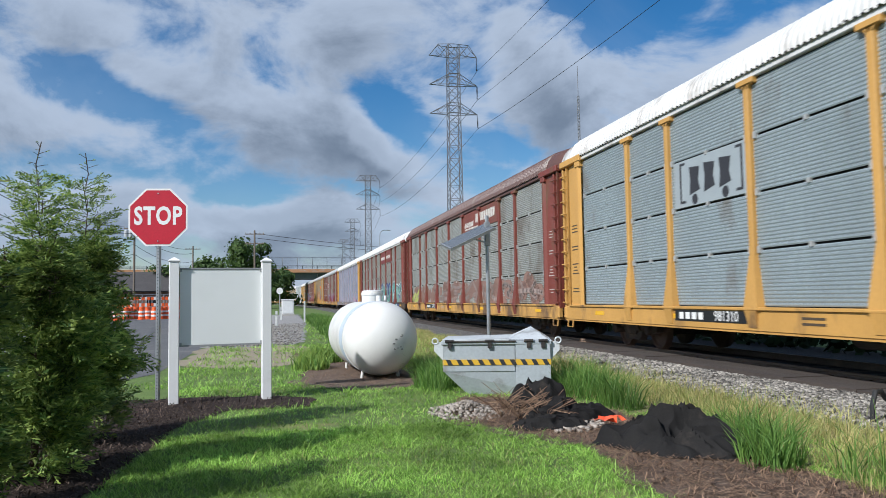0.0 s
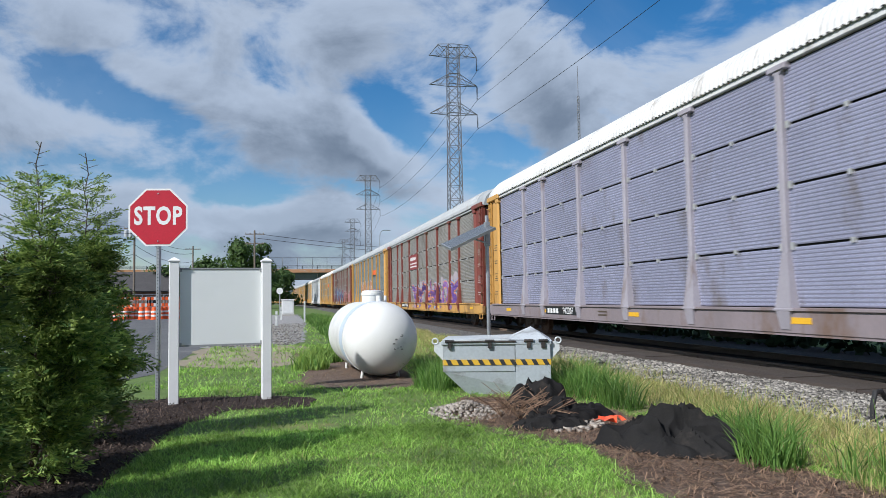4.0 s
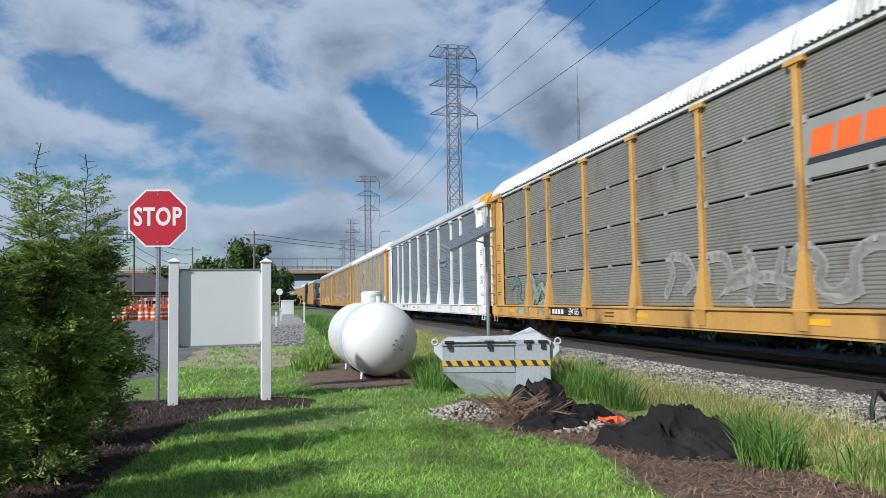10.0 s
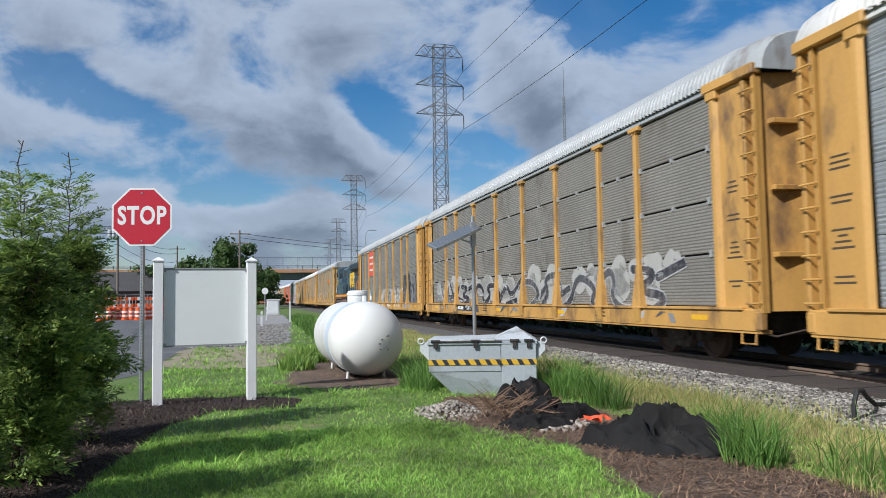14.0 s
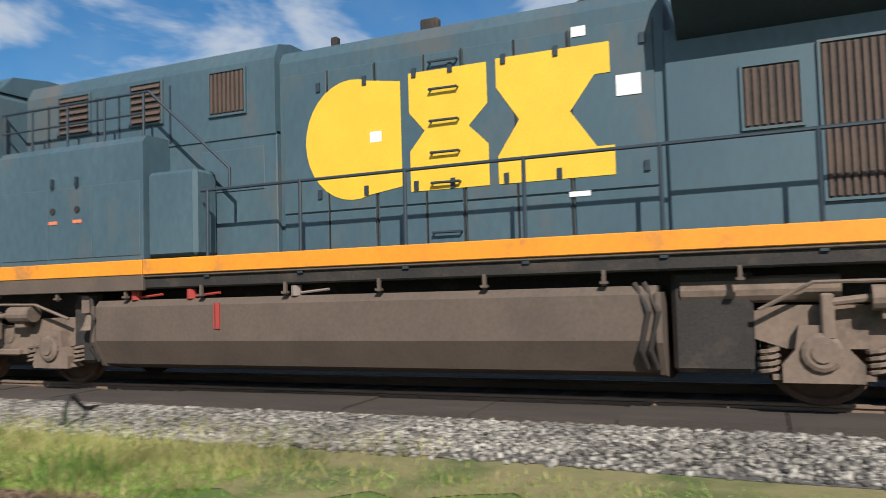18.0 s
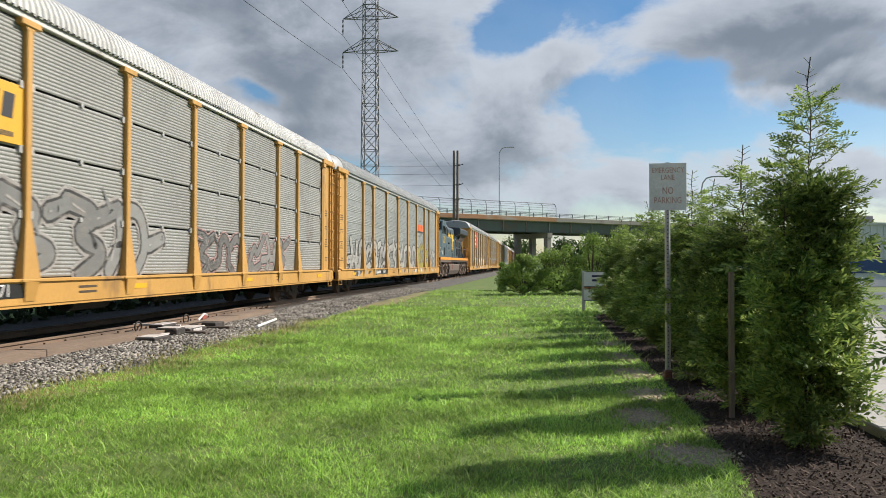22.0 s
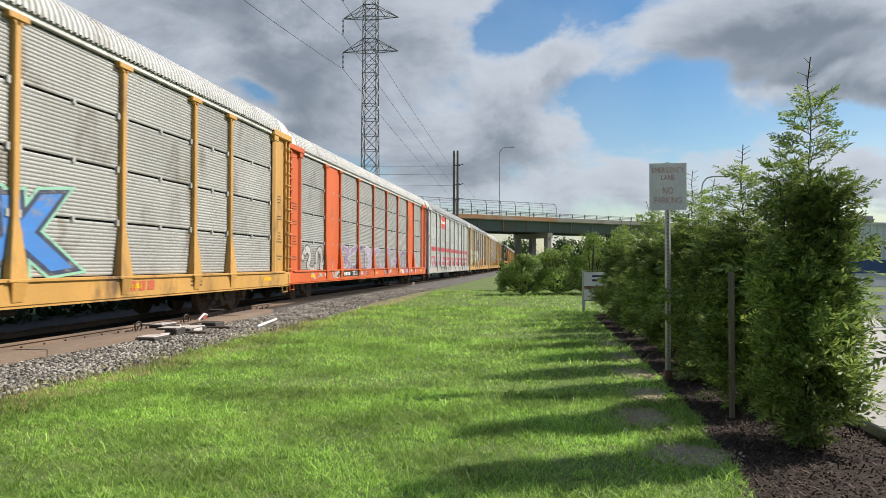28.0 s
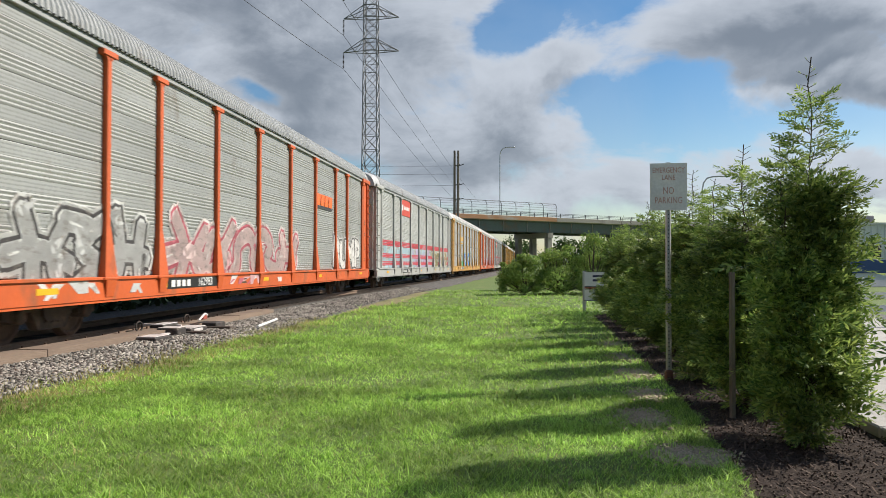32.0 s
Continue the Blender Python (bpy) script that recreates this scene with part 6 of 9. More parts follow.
    c = autorack(Y + "autorack car with brownish screens, blue and green graffiti", YEL, (0.40, 0.405, 0.39), R_WHITE, 0, plate="851403", grime=0.25)
    heavy_mark(c, 7.21, 4.48, 3.12, 4.05, plain((0.36, 0.355, 0.335)), YELB)
    sill_mark(c)
    fat_letters(c, "CLICK", 4.7, -2.7, 1.05, 2.3, (0.03, 0.20, 0.58), (0.015, 0.03, 0.08), (0.25, 0.55, 0.40), 121, 0.07)
    tag_paint(c, 6.6, 4.6, 0.72, 1.5, (0.05, 0.36, 0.16), (0.04, 0.2, 0.09), None, 2, 122, 0.25)
    TRAIN.append(c)
    c = autorack("silver autorack car with red stripes and pastel graffiti", SIL, (0.48, 0.50, 0.485), (0.5, 0.52, 0.53), 1, plate="700655", grime=0.1)
    red_stripes(c)
    sign_bars(c, 7.35, 4.53, 4.12, 5.06, REDB, [(0.1, 0.25, 0.5, 0.4), (0.3, 0.9, 0.5, 0.25)], WHITE)
    cloud_paint(c, 12.0, -1.0, 1.05, 2.3, (0.36, 0.52, 0.58), 130, 60, 0.4)
    cloud_paint(c, 4.0, -3.0, 1.05, 2.1, (0.42, 0.36, 0.52), 131, 25, 0.4)
    tag_paint(c, -4.0, -11.5, 0.75, 2.2, (0.30, 0.27, 0.12), (0.68, 0.60, 0.48), (0.34, 0.54, 0.46), 6, 132, 0.17)
    TRAIN.append(c)
    c = autorack("orange autorack car with silver ribbed screens and white graffiti", ORG, (0.37, 0.39, 0.375), R_GREY, 1, plate="162983", grime=0.06)
    tag_paint(c, 12.0, 8.0, 0.72, 2.3, (0.50, 0.52, 0.51), (0.05, 0.05, 0.05), (0.6, 0.62, 0.6), 3, 141, 0.2)
    tag_paint(c, 7.0, -2.0, 0.75, 2.4, (0.62, 0.50, 0.48), (0.50, 0.10, 0.14), (0.64, 0.58, 0.56), 5, 142, 0.24)
    fat_letters(c, "BUMP", -7.0, -12.1, 1.03, 2.25, (0.62, 0.62, 0.60), (0.07, 0.07, 0.07), (0.52, 0.52, 0.51), 143, 0.08)
    slant_mark(c, -4.66, -6.95, 3.45)
    TRAIN.append(c)
    for k, (col, scr) in enumerate(((YEL, GREY), (MAR, BROWNG), (YEL, DARKG))):
        TRAIN.append(autorack("autorack car with weathered grey screens and plain roof", col, scr, R_GREY, k % 2, plate=str(961240 + 377 * k), grime=0.3))


build_cars()
# ---- things on the near lawn ----
def octagon(r):
    return [(r * math.cos(radians(22.5 + 45 * i)), r * math.sin(radians(22.5 + 45 * i))) for i in range(8)]


SIGNRED = surf("sign_red", (0.48, 0.012, 0.03), (0.42, 0.012, 0.028), 2, 0.4)


def channel_post(parent, h, name="post"):
    s = Shape()
    s.prism([(-0.035, 0.0), (-0.035, 0.02), (-0.02, 0.02), (-0.014, -0.012), (0.014, -0.012), (0.02, 0.02), (0.035, 0.02), (0.035, 0.0), (0.018, -0.03), (-0.018, -0.03)], "z", 0, h)
    p = part(name, s, STEEL, parent)
    hs = Shape()
    for i in range(int(h / 0.05)):
        hs.box(-0.006, -0.0315, 0.03 + i * 0.05, 0.006, -0.0295, 0.045 + i * 0.05)
    tagged(part("punched_hole", hs, BLACKP, p), kind="stuff")
    return p


st = thing("stop_sign", (-1.88, 12.42, 0), -8, "red octagonal stop sign on a galvanised steel post", "sign")
channel_post(st, 3.2)
face = part("sign_face", Shape().prism([(x, z + 2.82) for x, z in octagon(0.485)], "y", -0.045, -0.040), WHITE, st)
part("red_field", Shape().prism([(x, z + 2.82) for x, z in octagon(0.455)], "y", -0.049, -0.0455), SIGNRED, face)
words("STOP", 0.385, Matrix.Translation((0, -0.050, 2.83)) @ Matrix.Rotation(radians(90), 4, "X"), WHITE, face, "sign_word", 0.002, 0.74, 1.1, 0.012)
for z in (2.45, 3.19):
    part("bolt", Shape().rod((0, -0.05, z), (0, -0.058, z), 0.012, 8), STEEL, face)

VINYL = surf("white_vinyl", (0.80, 0.80, 0.79), (0.76, 0.76, 0.75), 1.5, 0.35, 0, 0.0, 400, (0.55, 0.55, 0.52), 0.1, 1.0)
BOARDW = surf("board_panel", (0.80, 0.82, 0.80), (0.77, 0.79, 0.77), 1.2, 0.45, 0, 0.0, 400, (0.7, 0.72, 0.7), 0.1, 0.8)
nb = thing("notice_board", (-0.9, 11.95, 0), 8, "blank white vinyl notice board on two square posts", "board")
for k, x in enumerate((-0.68, 0.66)):
    p = part("post", Shape().box(x - 0.072, -0.072, 0, x + 0.072, 0.072, 2.10, None, 0.008), VINYL, nb)
    cp = Shape().box(x - 0.085, -0.085, 2.10, x + 0.085, 0.085, 2.125, None, 0.005)
    cp.add([(x - 0.08, -0.08, 2.125), (x + 0.08, -0.08, 2.125), (x + 0.08, 0.08, 2.125), (x - 0.08, 0.08, 2.125), (x, 0, 2.175)], [(0, 1, 4), (1, 2, 4), (2, 3, 4), (3, 0, 4)])
    part("post_cap", cp, VINYL, p)
part("panel", Shape().box(-0.60, -0.0, 0.86, 0.59, 0.035, 1.99, None, 0.006), BOARDW, nb, "blank off-white panel")
part("panel_edge", Shape().box(-0.60, -0.01, 1.99, 0.59, 0.045, 2.01).box(-0.60, -0.01, 0.84, 0.59, 0.045, 0.86), plain((0.3, 0.31, 0.31)), nb)
for x in (-0.60, 0.585):
    for z in (0.88, 1.97):
        part("bracket", Shape().box(x - 0.02, -0.03, z - 0.02, x + 0.03, 0.0, z + 0.02), STEEL, nb)

# gas tank
TANKW = surf("chalky_white_paint", (0.74, 0.735, 0.70), (0.66, 0.655, 0.62), 1.1, 0.4, 0, 0.0, 300, (0.50, 0.49, 0.45), 0.2, 0.9)
gt = thing("gas_tank", (1.83, 14.5, 0), 3, "white horizontal propane tank on short legs", "tank")
R = 0.70
prof = [(0.02, -0.62)] + [(R * math.sin(radians(a)), -0.62 * math.cos(radians(a))) for a in range(10, 91, 8)] + [(R, 0.2), (R + 0.008, 0.2), (R + 0.008, 0.26), (R, 0.26), (R, 2.6)]
prof += [(R * math.cos(radians(a)), 2.6 + 0.62 * math.sin(radians(a))) for a in range(6, 90, 8)] + [(0.02, 3.22)]
part("shell", Shape().lathe(prof, 48, Matrix.Translation((0, 0, R + 0.05)) @ Matrix.Rotation(radians(-90), 4, "X")), TANKW, gt, "", 35)
part("band", Shape().lathe([(R + 0.004, 0.0), (R + 0.012, 0.0), (R + 0.012, 0.42), (R + 0.004, 0.42)], 48, Matrix.Translation((0, 0.28, R + 0.05)) @ Matrix.Rotation(radians(-90), 4, "X")), plain((0.52, 0.60, 0.68), 0.4), gt, "pale blue faded band", 35)
dome = part("dome", Shape().lathe([(0.20, 0.0), (0.21, 0.02), (0.21, 0.20), (0.20, 0.235), (0.16, 0.25), (0.0, 0.255)], 28, Matrix.Translation((0, 0.95, 2 * R + 0.03))), TANKW, gt, "round valve dome with a lid", 40)
part("lid_rim", Shape().lathe([(0.215, 0.15), (0.222, 0.155), (0.222, 0.20), (0.215, 0.205)], 28, Matrix.Translation((0, 0.95, 2 * R + 0.03))), TANKW, dome)
part("gauge", Shape().rod((0.2, 0.55, 2 * R - 0.01), (0.2, 0.55, 2 * R + 0.17), 0.025, 10).rod((0.05, 0.45, 2 * R + 0.03), (0.05, 0.45, 2 * R + 0.17), 0.05, 10), WHITE, gt)
for y in (0.1, 2.3):
    for x in (-0.32, 0.32):
        part("leg", Shape().rod((x * 1.1, y, 0.0), (x, y, 0.32), 0.03, 8), TANKW, gt)
mk = Shape()
rnd = random.Random(4)
for i in range(9):
    a, h = rnd.uniform(0.10, 0.30), rnd.uniform(-0.22, 0.12)
    dy = -0.62 * math.sqrt(max(0.0, 1 - (a * a + h * h) / (R * R))) - 0.004
    mk.box(a, dy, R + 0.05 + h, a + rnd.uniform(0.015, 0.05), dy + 0.02, R + 0.05 + h + rnd.uniform(0.012, 0.03))
tagged(part("scuff_mark", mk, plain((0.16, 0.16, 0.15)), gt), kind="stuff")

# skip
SKIPG = surf("chipped_grey_paint", (0.40, 0.44, 0.46), (0.34, 0.375, 0.395), 1.2, 0.5, 0.1, 0.06, 25, (0.20, 0.19, 0.18), 0.2, 1.6)
SKIPL = surf("faded_lid", (0.58, 0.61, 0.61), (0.50, 0.53, 0.54), 1.0, 0.45, 0.05, 0.05, 25, (0.22, 0.22, 0.21), 0.3, 1.4)
HAZY, HAZB = plain((0.62, 0.38, 0.03), 0.5), plain((0.03, 0.03, 0.03), 0.5)
sk = thing("waste_skip", (3.40, 11.95, 0), -17, "small grey steel skip with hazard stripe and closed lid", "skip")
W, D = 0.82, 0.58
body = Shape()
rim, mid, low = 0.80, 0.36, 0.0
ring = [[(-W, -D, rim), (W, -D, rim), (W, D, rim), (-W, D, rim)], [(-W, -D, mid), (W, -D, mid), (W, D, mid), (-W, D, mid)], [(-W + 0.36, -D + 0.1, low), (W - 0.02, -D + 0.04, low), (W - 0.02, D - 0.1, low), (-W + 0.36, D - 0.1, low)]]
vs = [p for r in ring for p in r]
body.add(vs, [(4 * k + i, 4 * k + (i + 1) % 4, 4 * k + 4 + (i + 1) % 4, 4 * k + 4 + i) for k in range(2) for i in range(4)] + [(8, 9, 10, 11)])
bd = part("body", body, SKIPG, sk)
part("side_plate", Shape().box(0.30, -D - 0.03, 0.02, W + 0.01, -D - 0.005, rim - 0.02, None, 0.006), SKIPG, bd)
part("side_plate", Shape().box(-W - 0.01, -D - 0.012, mid, 0.285, -D - 0.003, rim - 0.02, None, 0.003), SKIPG, bd)
part("rim", Shape().box(-W - 0.03, -D - 0.04, rim - 0.03, W + 0.03, -D + 0.03, rim + 0.03, None, 0.01).box(-W - 0.03, D - 0.03, rim - 0.03, W + 0.03, D + 0.04, rim + 0.03, None, 0.01)
     .box(-W - 0.04, -D, rim - 0.03, -W + 0.02, D, rim + 0.03, None, 0.01).box(W - 0.02, -D, rim - 0.03, W + 0.04, D, rim + 0.03, None, 0.01), SKIPG, sk)
ld = Shape()
ld.add([(-W, -D, rim + 0.035), (W, -D, rim + 0.035), (W, D, rim + 0.05), (-W, D, rim + 0.05), (0.25, D, rim + 0.07), (0.55, 0.15, rim + 0.22), (W * 0.9, D, rim + 0.10), (0.2, -D, rim + 0.045)], [(0, 7, 4, 3), (7, 5, 4), (7, 1, 5), (1, 2, 6, 5), (4, 5, 6), (2, 6, 5)])
ld.box(-W - 0.02, -D - 0.03, rim + 0.03, 0.2, D, rim + 0.055, None, 0.005)
part("lid", ld, SKIPL, sk, "pale dented steel lid")
for x in (-0.72, -0.1, 0.5, 0.72):
    part("lid_hinge", Shape().rod((x - 0.07, -D - 0.05, rim + 0.03), (x + 0.07, -D - 0.05, rim + 0.03), 0.022, 8).box(x - 0.03, -D - 0.06, rim - 0.08, x + 0.03, -D - 0.03, rim + 0.05), BLACK, sk)
part("lid_bar", Shape().rod((-0.78, -D - 0.05, rim + 0.02), (0.3, -D - 0.05, rim + 0.02), 0.012, 6), BLACK, sk)
for k in (-1, 1):
    lg = Shape()
    lg.prism([(k * W, rim + 0.02), (k * (W + 0.15), rim - 0.0), (k * (W + 0.15), rim - 0.12), (k * W, rim - 0.28)], "y", -D + 0.02, -D + 0.05)
    part("lifting_lug", lg, SKIPL, sk)
    part("lifting_ring", Shape().pipe([(k * (W + 0.13) + 0.045 * math.cos(a), -D + 0.02, rim + 0.03 + 0.045 * math.sin(a)) for a in [i * math.pi / 6 for i in range(13)]], 0.012, 6), SKIPL, sk)
z0, z1 = 0.46, 0.545
part("hazard_band", Shape().box(-W - 0.004, -D - 0.022, z0, 0.288, -D - 0.010, z1).box(0.295, -D - 0.037, z0, W + 0.012, -D - 0.029, z1).box(-W - 0.016, -D, z0, -W - 0.006, D, z1), HAZY, sk, "yellow band with dark slanted stripes")
for i in range(10):
    x = -0.74 + i * 0.165
    yy = -D - 0.0235 if x < 0.24 else -D - 0.0385
    part("hazard_stripe", Shape().add([(x, yy, z0), (x + 0.07, yy, z0), (x + 0.02, yy, z1), (x - 0.05, yy, z1)], [(0, 1, 2, 3)]), HAZB, sk)
for i in range(6):
    y = -0.48 + i * 0.18
    part("hazard_stripe", Shape().add([(-W - 0.0175, y, z0), (-W - 0.0175, y + 0.07, z0), (-W - 0.0175, y + 0.02, z1), (-W - 0.0175, y - 0.05, z1)], [(0, 1, 2, 3)]), HAZB, sk)

# solar lamp on a pole
sl = thing("solar_lamp", (3.72, 13.6, 0), 0, "thin steel pole with a tilted solar panel", "lamp post")
part("pole", Shape().rod((0, 0, 0), (0, 0, 3.02), 0.036, 12), STEEL, sl)
pn = part("solar_panel", Shape().box(-0.86, -0.28, -0.02, 0.04, 0.28, 0.018, pose(-0.0, -0.05, 2.80, 14, -25, 0), 0.005), plain((0.10, 0.11, 0.12), 0.25), sl, "dark tilted panel")
part("panel_frame", Shape().box(-0.87, -0.29, -0.03, 0.05, -0.27, 0.022, pose(0, -0.05, 2.80, 14, -25, 0)).box(-0.88, -0.29, -0.03, -0.85, 0.29, 0.022, pose(0, -0.05, 2.80, 14, -25, 0)), STEEL, pn)
part("panel_bracket", Shape().box(-0.05, -0.05, 2.45, 0.05, 0.05, 2.9, None, 0.01).rod((0, -0.04, 2.5), (-0.4, -0.05, 2.62), 0.015, 6), STEEL, sl)

# sign beside the hedge
es = thing("lane_sign", (-1.80, -10.07, 0), 176, "faded white emergency lane no parking sign on a steel post", "sign")
channel_post(es, 2.81)
SIGNW = surf("faded_sign_white", (0.66, 0.66, 0.64), (0.60, 0.60, 0.585), 3, 0.5, 0, 0.02, 30, (0.5, 0.49, 0.46), 0.15, 2)
FADED = plain((0.50, 0.27, 0.22), 0.6)
fc = part("sign_face", Shape().box(-0.232, -0.046, 2.19, 0.232, -0.040, 2.80, None, 0.002), SIGNW, es)
for txt, z, sz in (("EMERGENCY", 2.705, 0.098), ("LANE", 2.61, 0.098), ("NO", 2.44, 0.125), ("PARKING", 2.315, 0.115)):
    words(txt, sz, Matrix.Translation((0, -0.0475, z)) @ Matrix.Rotation(radians(90), 4, "X"), FADED, fc, "sign_word", 0.001, 0.72)
part("post_foot", Shape().box(-0.05, -0.05, 0, 0.05, 0.05, 0.14, None, 0.02), surf("rusty_foot", (0.14, 0.06, 0.035)), es)

WOOD = surf("grey_wood", (0.19, 0.155, 0.12), (0.14, 0.115, 0.09), 3, 0.9, 0, 0.5, 40, None, 0, 1, (6, 6, 0.6))
sw = thing("wooden_stake", (-1.97, -7.66, 0), 20, "weathered wooden tree stake in the mulch", "stake")
part("stake", Shape().box(-0.022, -0.022, 0, 0.022, 0.022, 1.42, None, 0.004), WOOD, sw)

fs = thing("site_sign", (-2.55, -24.2, 0), 182, "white two-panel site sign on dark posts", "sign")
for x in (-0.80, 0.80):
    part("post", Shape().box(x - 0.05, -0.05, 0, x + 0.05, 0.05, 1.28, None, 0.01), plain((0.5, 0.5, 0.5)), fs)
for z0, z1 in ((0.78, 1.26), (0.34, 0.72)):
    pn = part("panel", Shape().box(-0.80, -0.07, z0, 0.80, -0.05, z1, None, 0.004), plain((0.80, 0.81, 0.82)), fs)
    part("border", Shape().box(-0.80, -0.075, z0, 0.80, -0.0705, z0 + 0.02).box(-0.80, -0.075, z1 - 0.02, 0.80, -0.0705, z1), plain((0.03, 0.035, 0.06)), pn)
    for i in range(2):
        part("name_bar", Shape().box(-0.55, -0.074, z1 - 0.18 - 0.13 * i, 0.3 + 0.15 * i, -0.0705, z1 - 0.11 - 0.13 * i), plain((0.04, 0.04, 0.10)), pn)
part("red_line", Shape().box(-0.80, -0.075, 0.735, 0.80, -0.068, 0.765), plain((0.4, 0.05, 0.06)), fs)

# switch machine beside the track
sm = thing("switch_machine", (7.15, -15.3, 0.05), 0, "grey trackside switch machine on timbers", "switch machine")
MACH = surf("pale_machine_paint", (0.66, 0.62, 0.60), (0.55, 0.52, 0.50), 2, 0.5, 0.1, 0.05, 25, (0.16, 0.14, 0.12), 0.3, 3)
part("timber", Shape().box(-0.65, -1.0, -0.06, 1.3, -0.78, 0.06, None, 0.015), TIE, sm)
part("timber", Shape().box(-0.65, 0.25, -0.06, 1.3, 0.47, 0.06, None, 0.015), TIE, sm)
MACHD = surf("dark_machine_case", (0.05, 0.045, 0.042), (0.035, 0.032, 0.03), 4, 0.7, 0.2, 0.2, 30, (0.16, 0.13, 0.11), 0.3, 4)
for k, (x0, y0, z0, x1, y1, z1, m) in enumerate(((-0.30, -0.40, 0.02, 0.18, 0.40, 0.17, MACHD), (-0.27, -0.38, 0.172, 0.15, 0.38, 0.20, MACH), (-0.33, -0.10, 0.05, -0.305, 0.30, 0.16, MACH), (-0.22, 0.45, 0.02, 0.22, 0.85, 0.24, MACHD), (-0.20, 0.47, 0.242, 0.20, 0.83, 0.27, MACH),
        (0.25, -0.2, 0.02, 0.55, 0.5, 0.30, MACHD), (0.27, -0.18, 0.302, 0.53, 0.48, 0.33, MACH), (-0.35, 1.35, 0.0, 0.15, 2.0, 0.12, MACHD), (-0.32, 1.38, 0.122, 0.12, 1.97, 0.15, MACH), (-0.3, -1.35, 0.03, 0.2, -0.85, 0.22, MACHD), (-0.10, 0.87, 0.06, 0.0, 1.33, 0.12, MACH))):
    z0, z1 = z0 * 0.6, z1 * 0.6
    part(("motor_case", "motor_lid", "door_plate", "gear_case", "gear_lid", "relay_box", "relay_lid", "junction_box", "junction_lid", "dark_case", "throw_rod")[k], Shape().box(x0, y0, z0, x1, y1, z1, None, 0.015), m, sm)
part("lever_arm", Shape().pipe([(-0.1, -0.4, 0.22), (-0.1, -0.7, 0.34), (-0.05, -0.95, 0.30)], 0.025, 7), MACH, sm)
part("connecting_rod", Shape().rod((0.15, -0.1, 0.12), (1.2, -0.1, 0.14), 0.03, 8), MACH, sm)
part("red_handle", Shape().box(-0.12, -0.80, 0.22, -0.04, -0.60, 0.30, None, 0.01), plain((0.35, 0.08, 0.06)), sm)
for y in (-1.0, 1.1):
    part("cable_coil", Shape().pipe([(0.45, y + 0.13 * math.cos(q), 0.20 + 0.10 * math.sin(q)) for q in [i * math.pi / 8 for i in range(17)]], 0.016, 6), BLACK, sm)
wp = thing("white_pipe", (6.15, -17.5, 0.06), 8, "white plastic pipe lying on the ballast", "pipe")
part("pipe", Shape().rod((0, -1.1, 0.03), (0, 1.1, 0.03), 0.03, 10), WHITE, wp)
bc = thing("black_cable", (6.75, 7.6, 0.0), 30, "black cable looping out of the ballast", "cable")
part("loop", Shape().pipe([(-0.35, 0, 0.0), (-0.33, 0.0, 0.22), (-0.22, 0, 0.36), (-0.05, 0, 0.36), (0.25, 0.05, 0.24), (0.7, 0.1, 0.1), (1.2, 0.1, 0.06)], 0.028, 8), RUBBER, bc)
# ---- towers, wires, bridges, poles ----
def lattice(s, a, b, w0, w1, n, r):
    """Four legs and their crossed bracing between the points a and b on a mast, half-widths w0 and w1."""
    for i in range(n):
        f, g = i / n, (i + 1) / n
        za, zb = a + (b - a) * f, a + (b - a) * g
        wa, wb = w0 + (w1 - w0) * f, w0 + (w1 - w0) * g
        ca = [(-wa, -wa, za), (wa, -wa, za), (wa, wa, za), (-wa, wa, za)]
        cb = [(-wb, -wb, zb), (wb, -wb, zb), (wb, wb, zb), (-wb, wb, zb)]
        for k in range(4):
            s.rod(ca[k], cb[k], r, 4, None, False)
            s.rod(ca[k], cb[(k + 1) % 4], r * 0.55, 4, None, False)
            s.rod(ca[(k + 1) % 4], cb[k], r * 0.55, 4, None, False)
            s.rod(cb[k], cb[(k + 1) % 4], r * 0.55, 4, None, False)


ARMS = (33.4, 38.5, 43.6)
ARM_L = 4.25


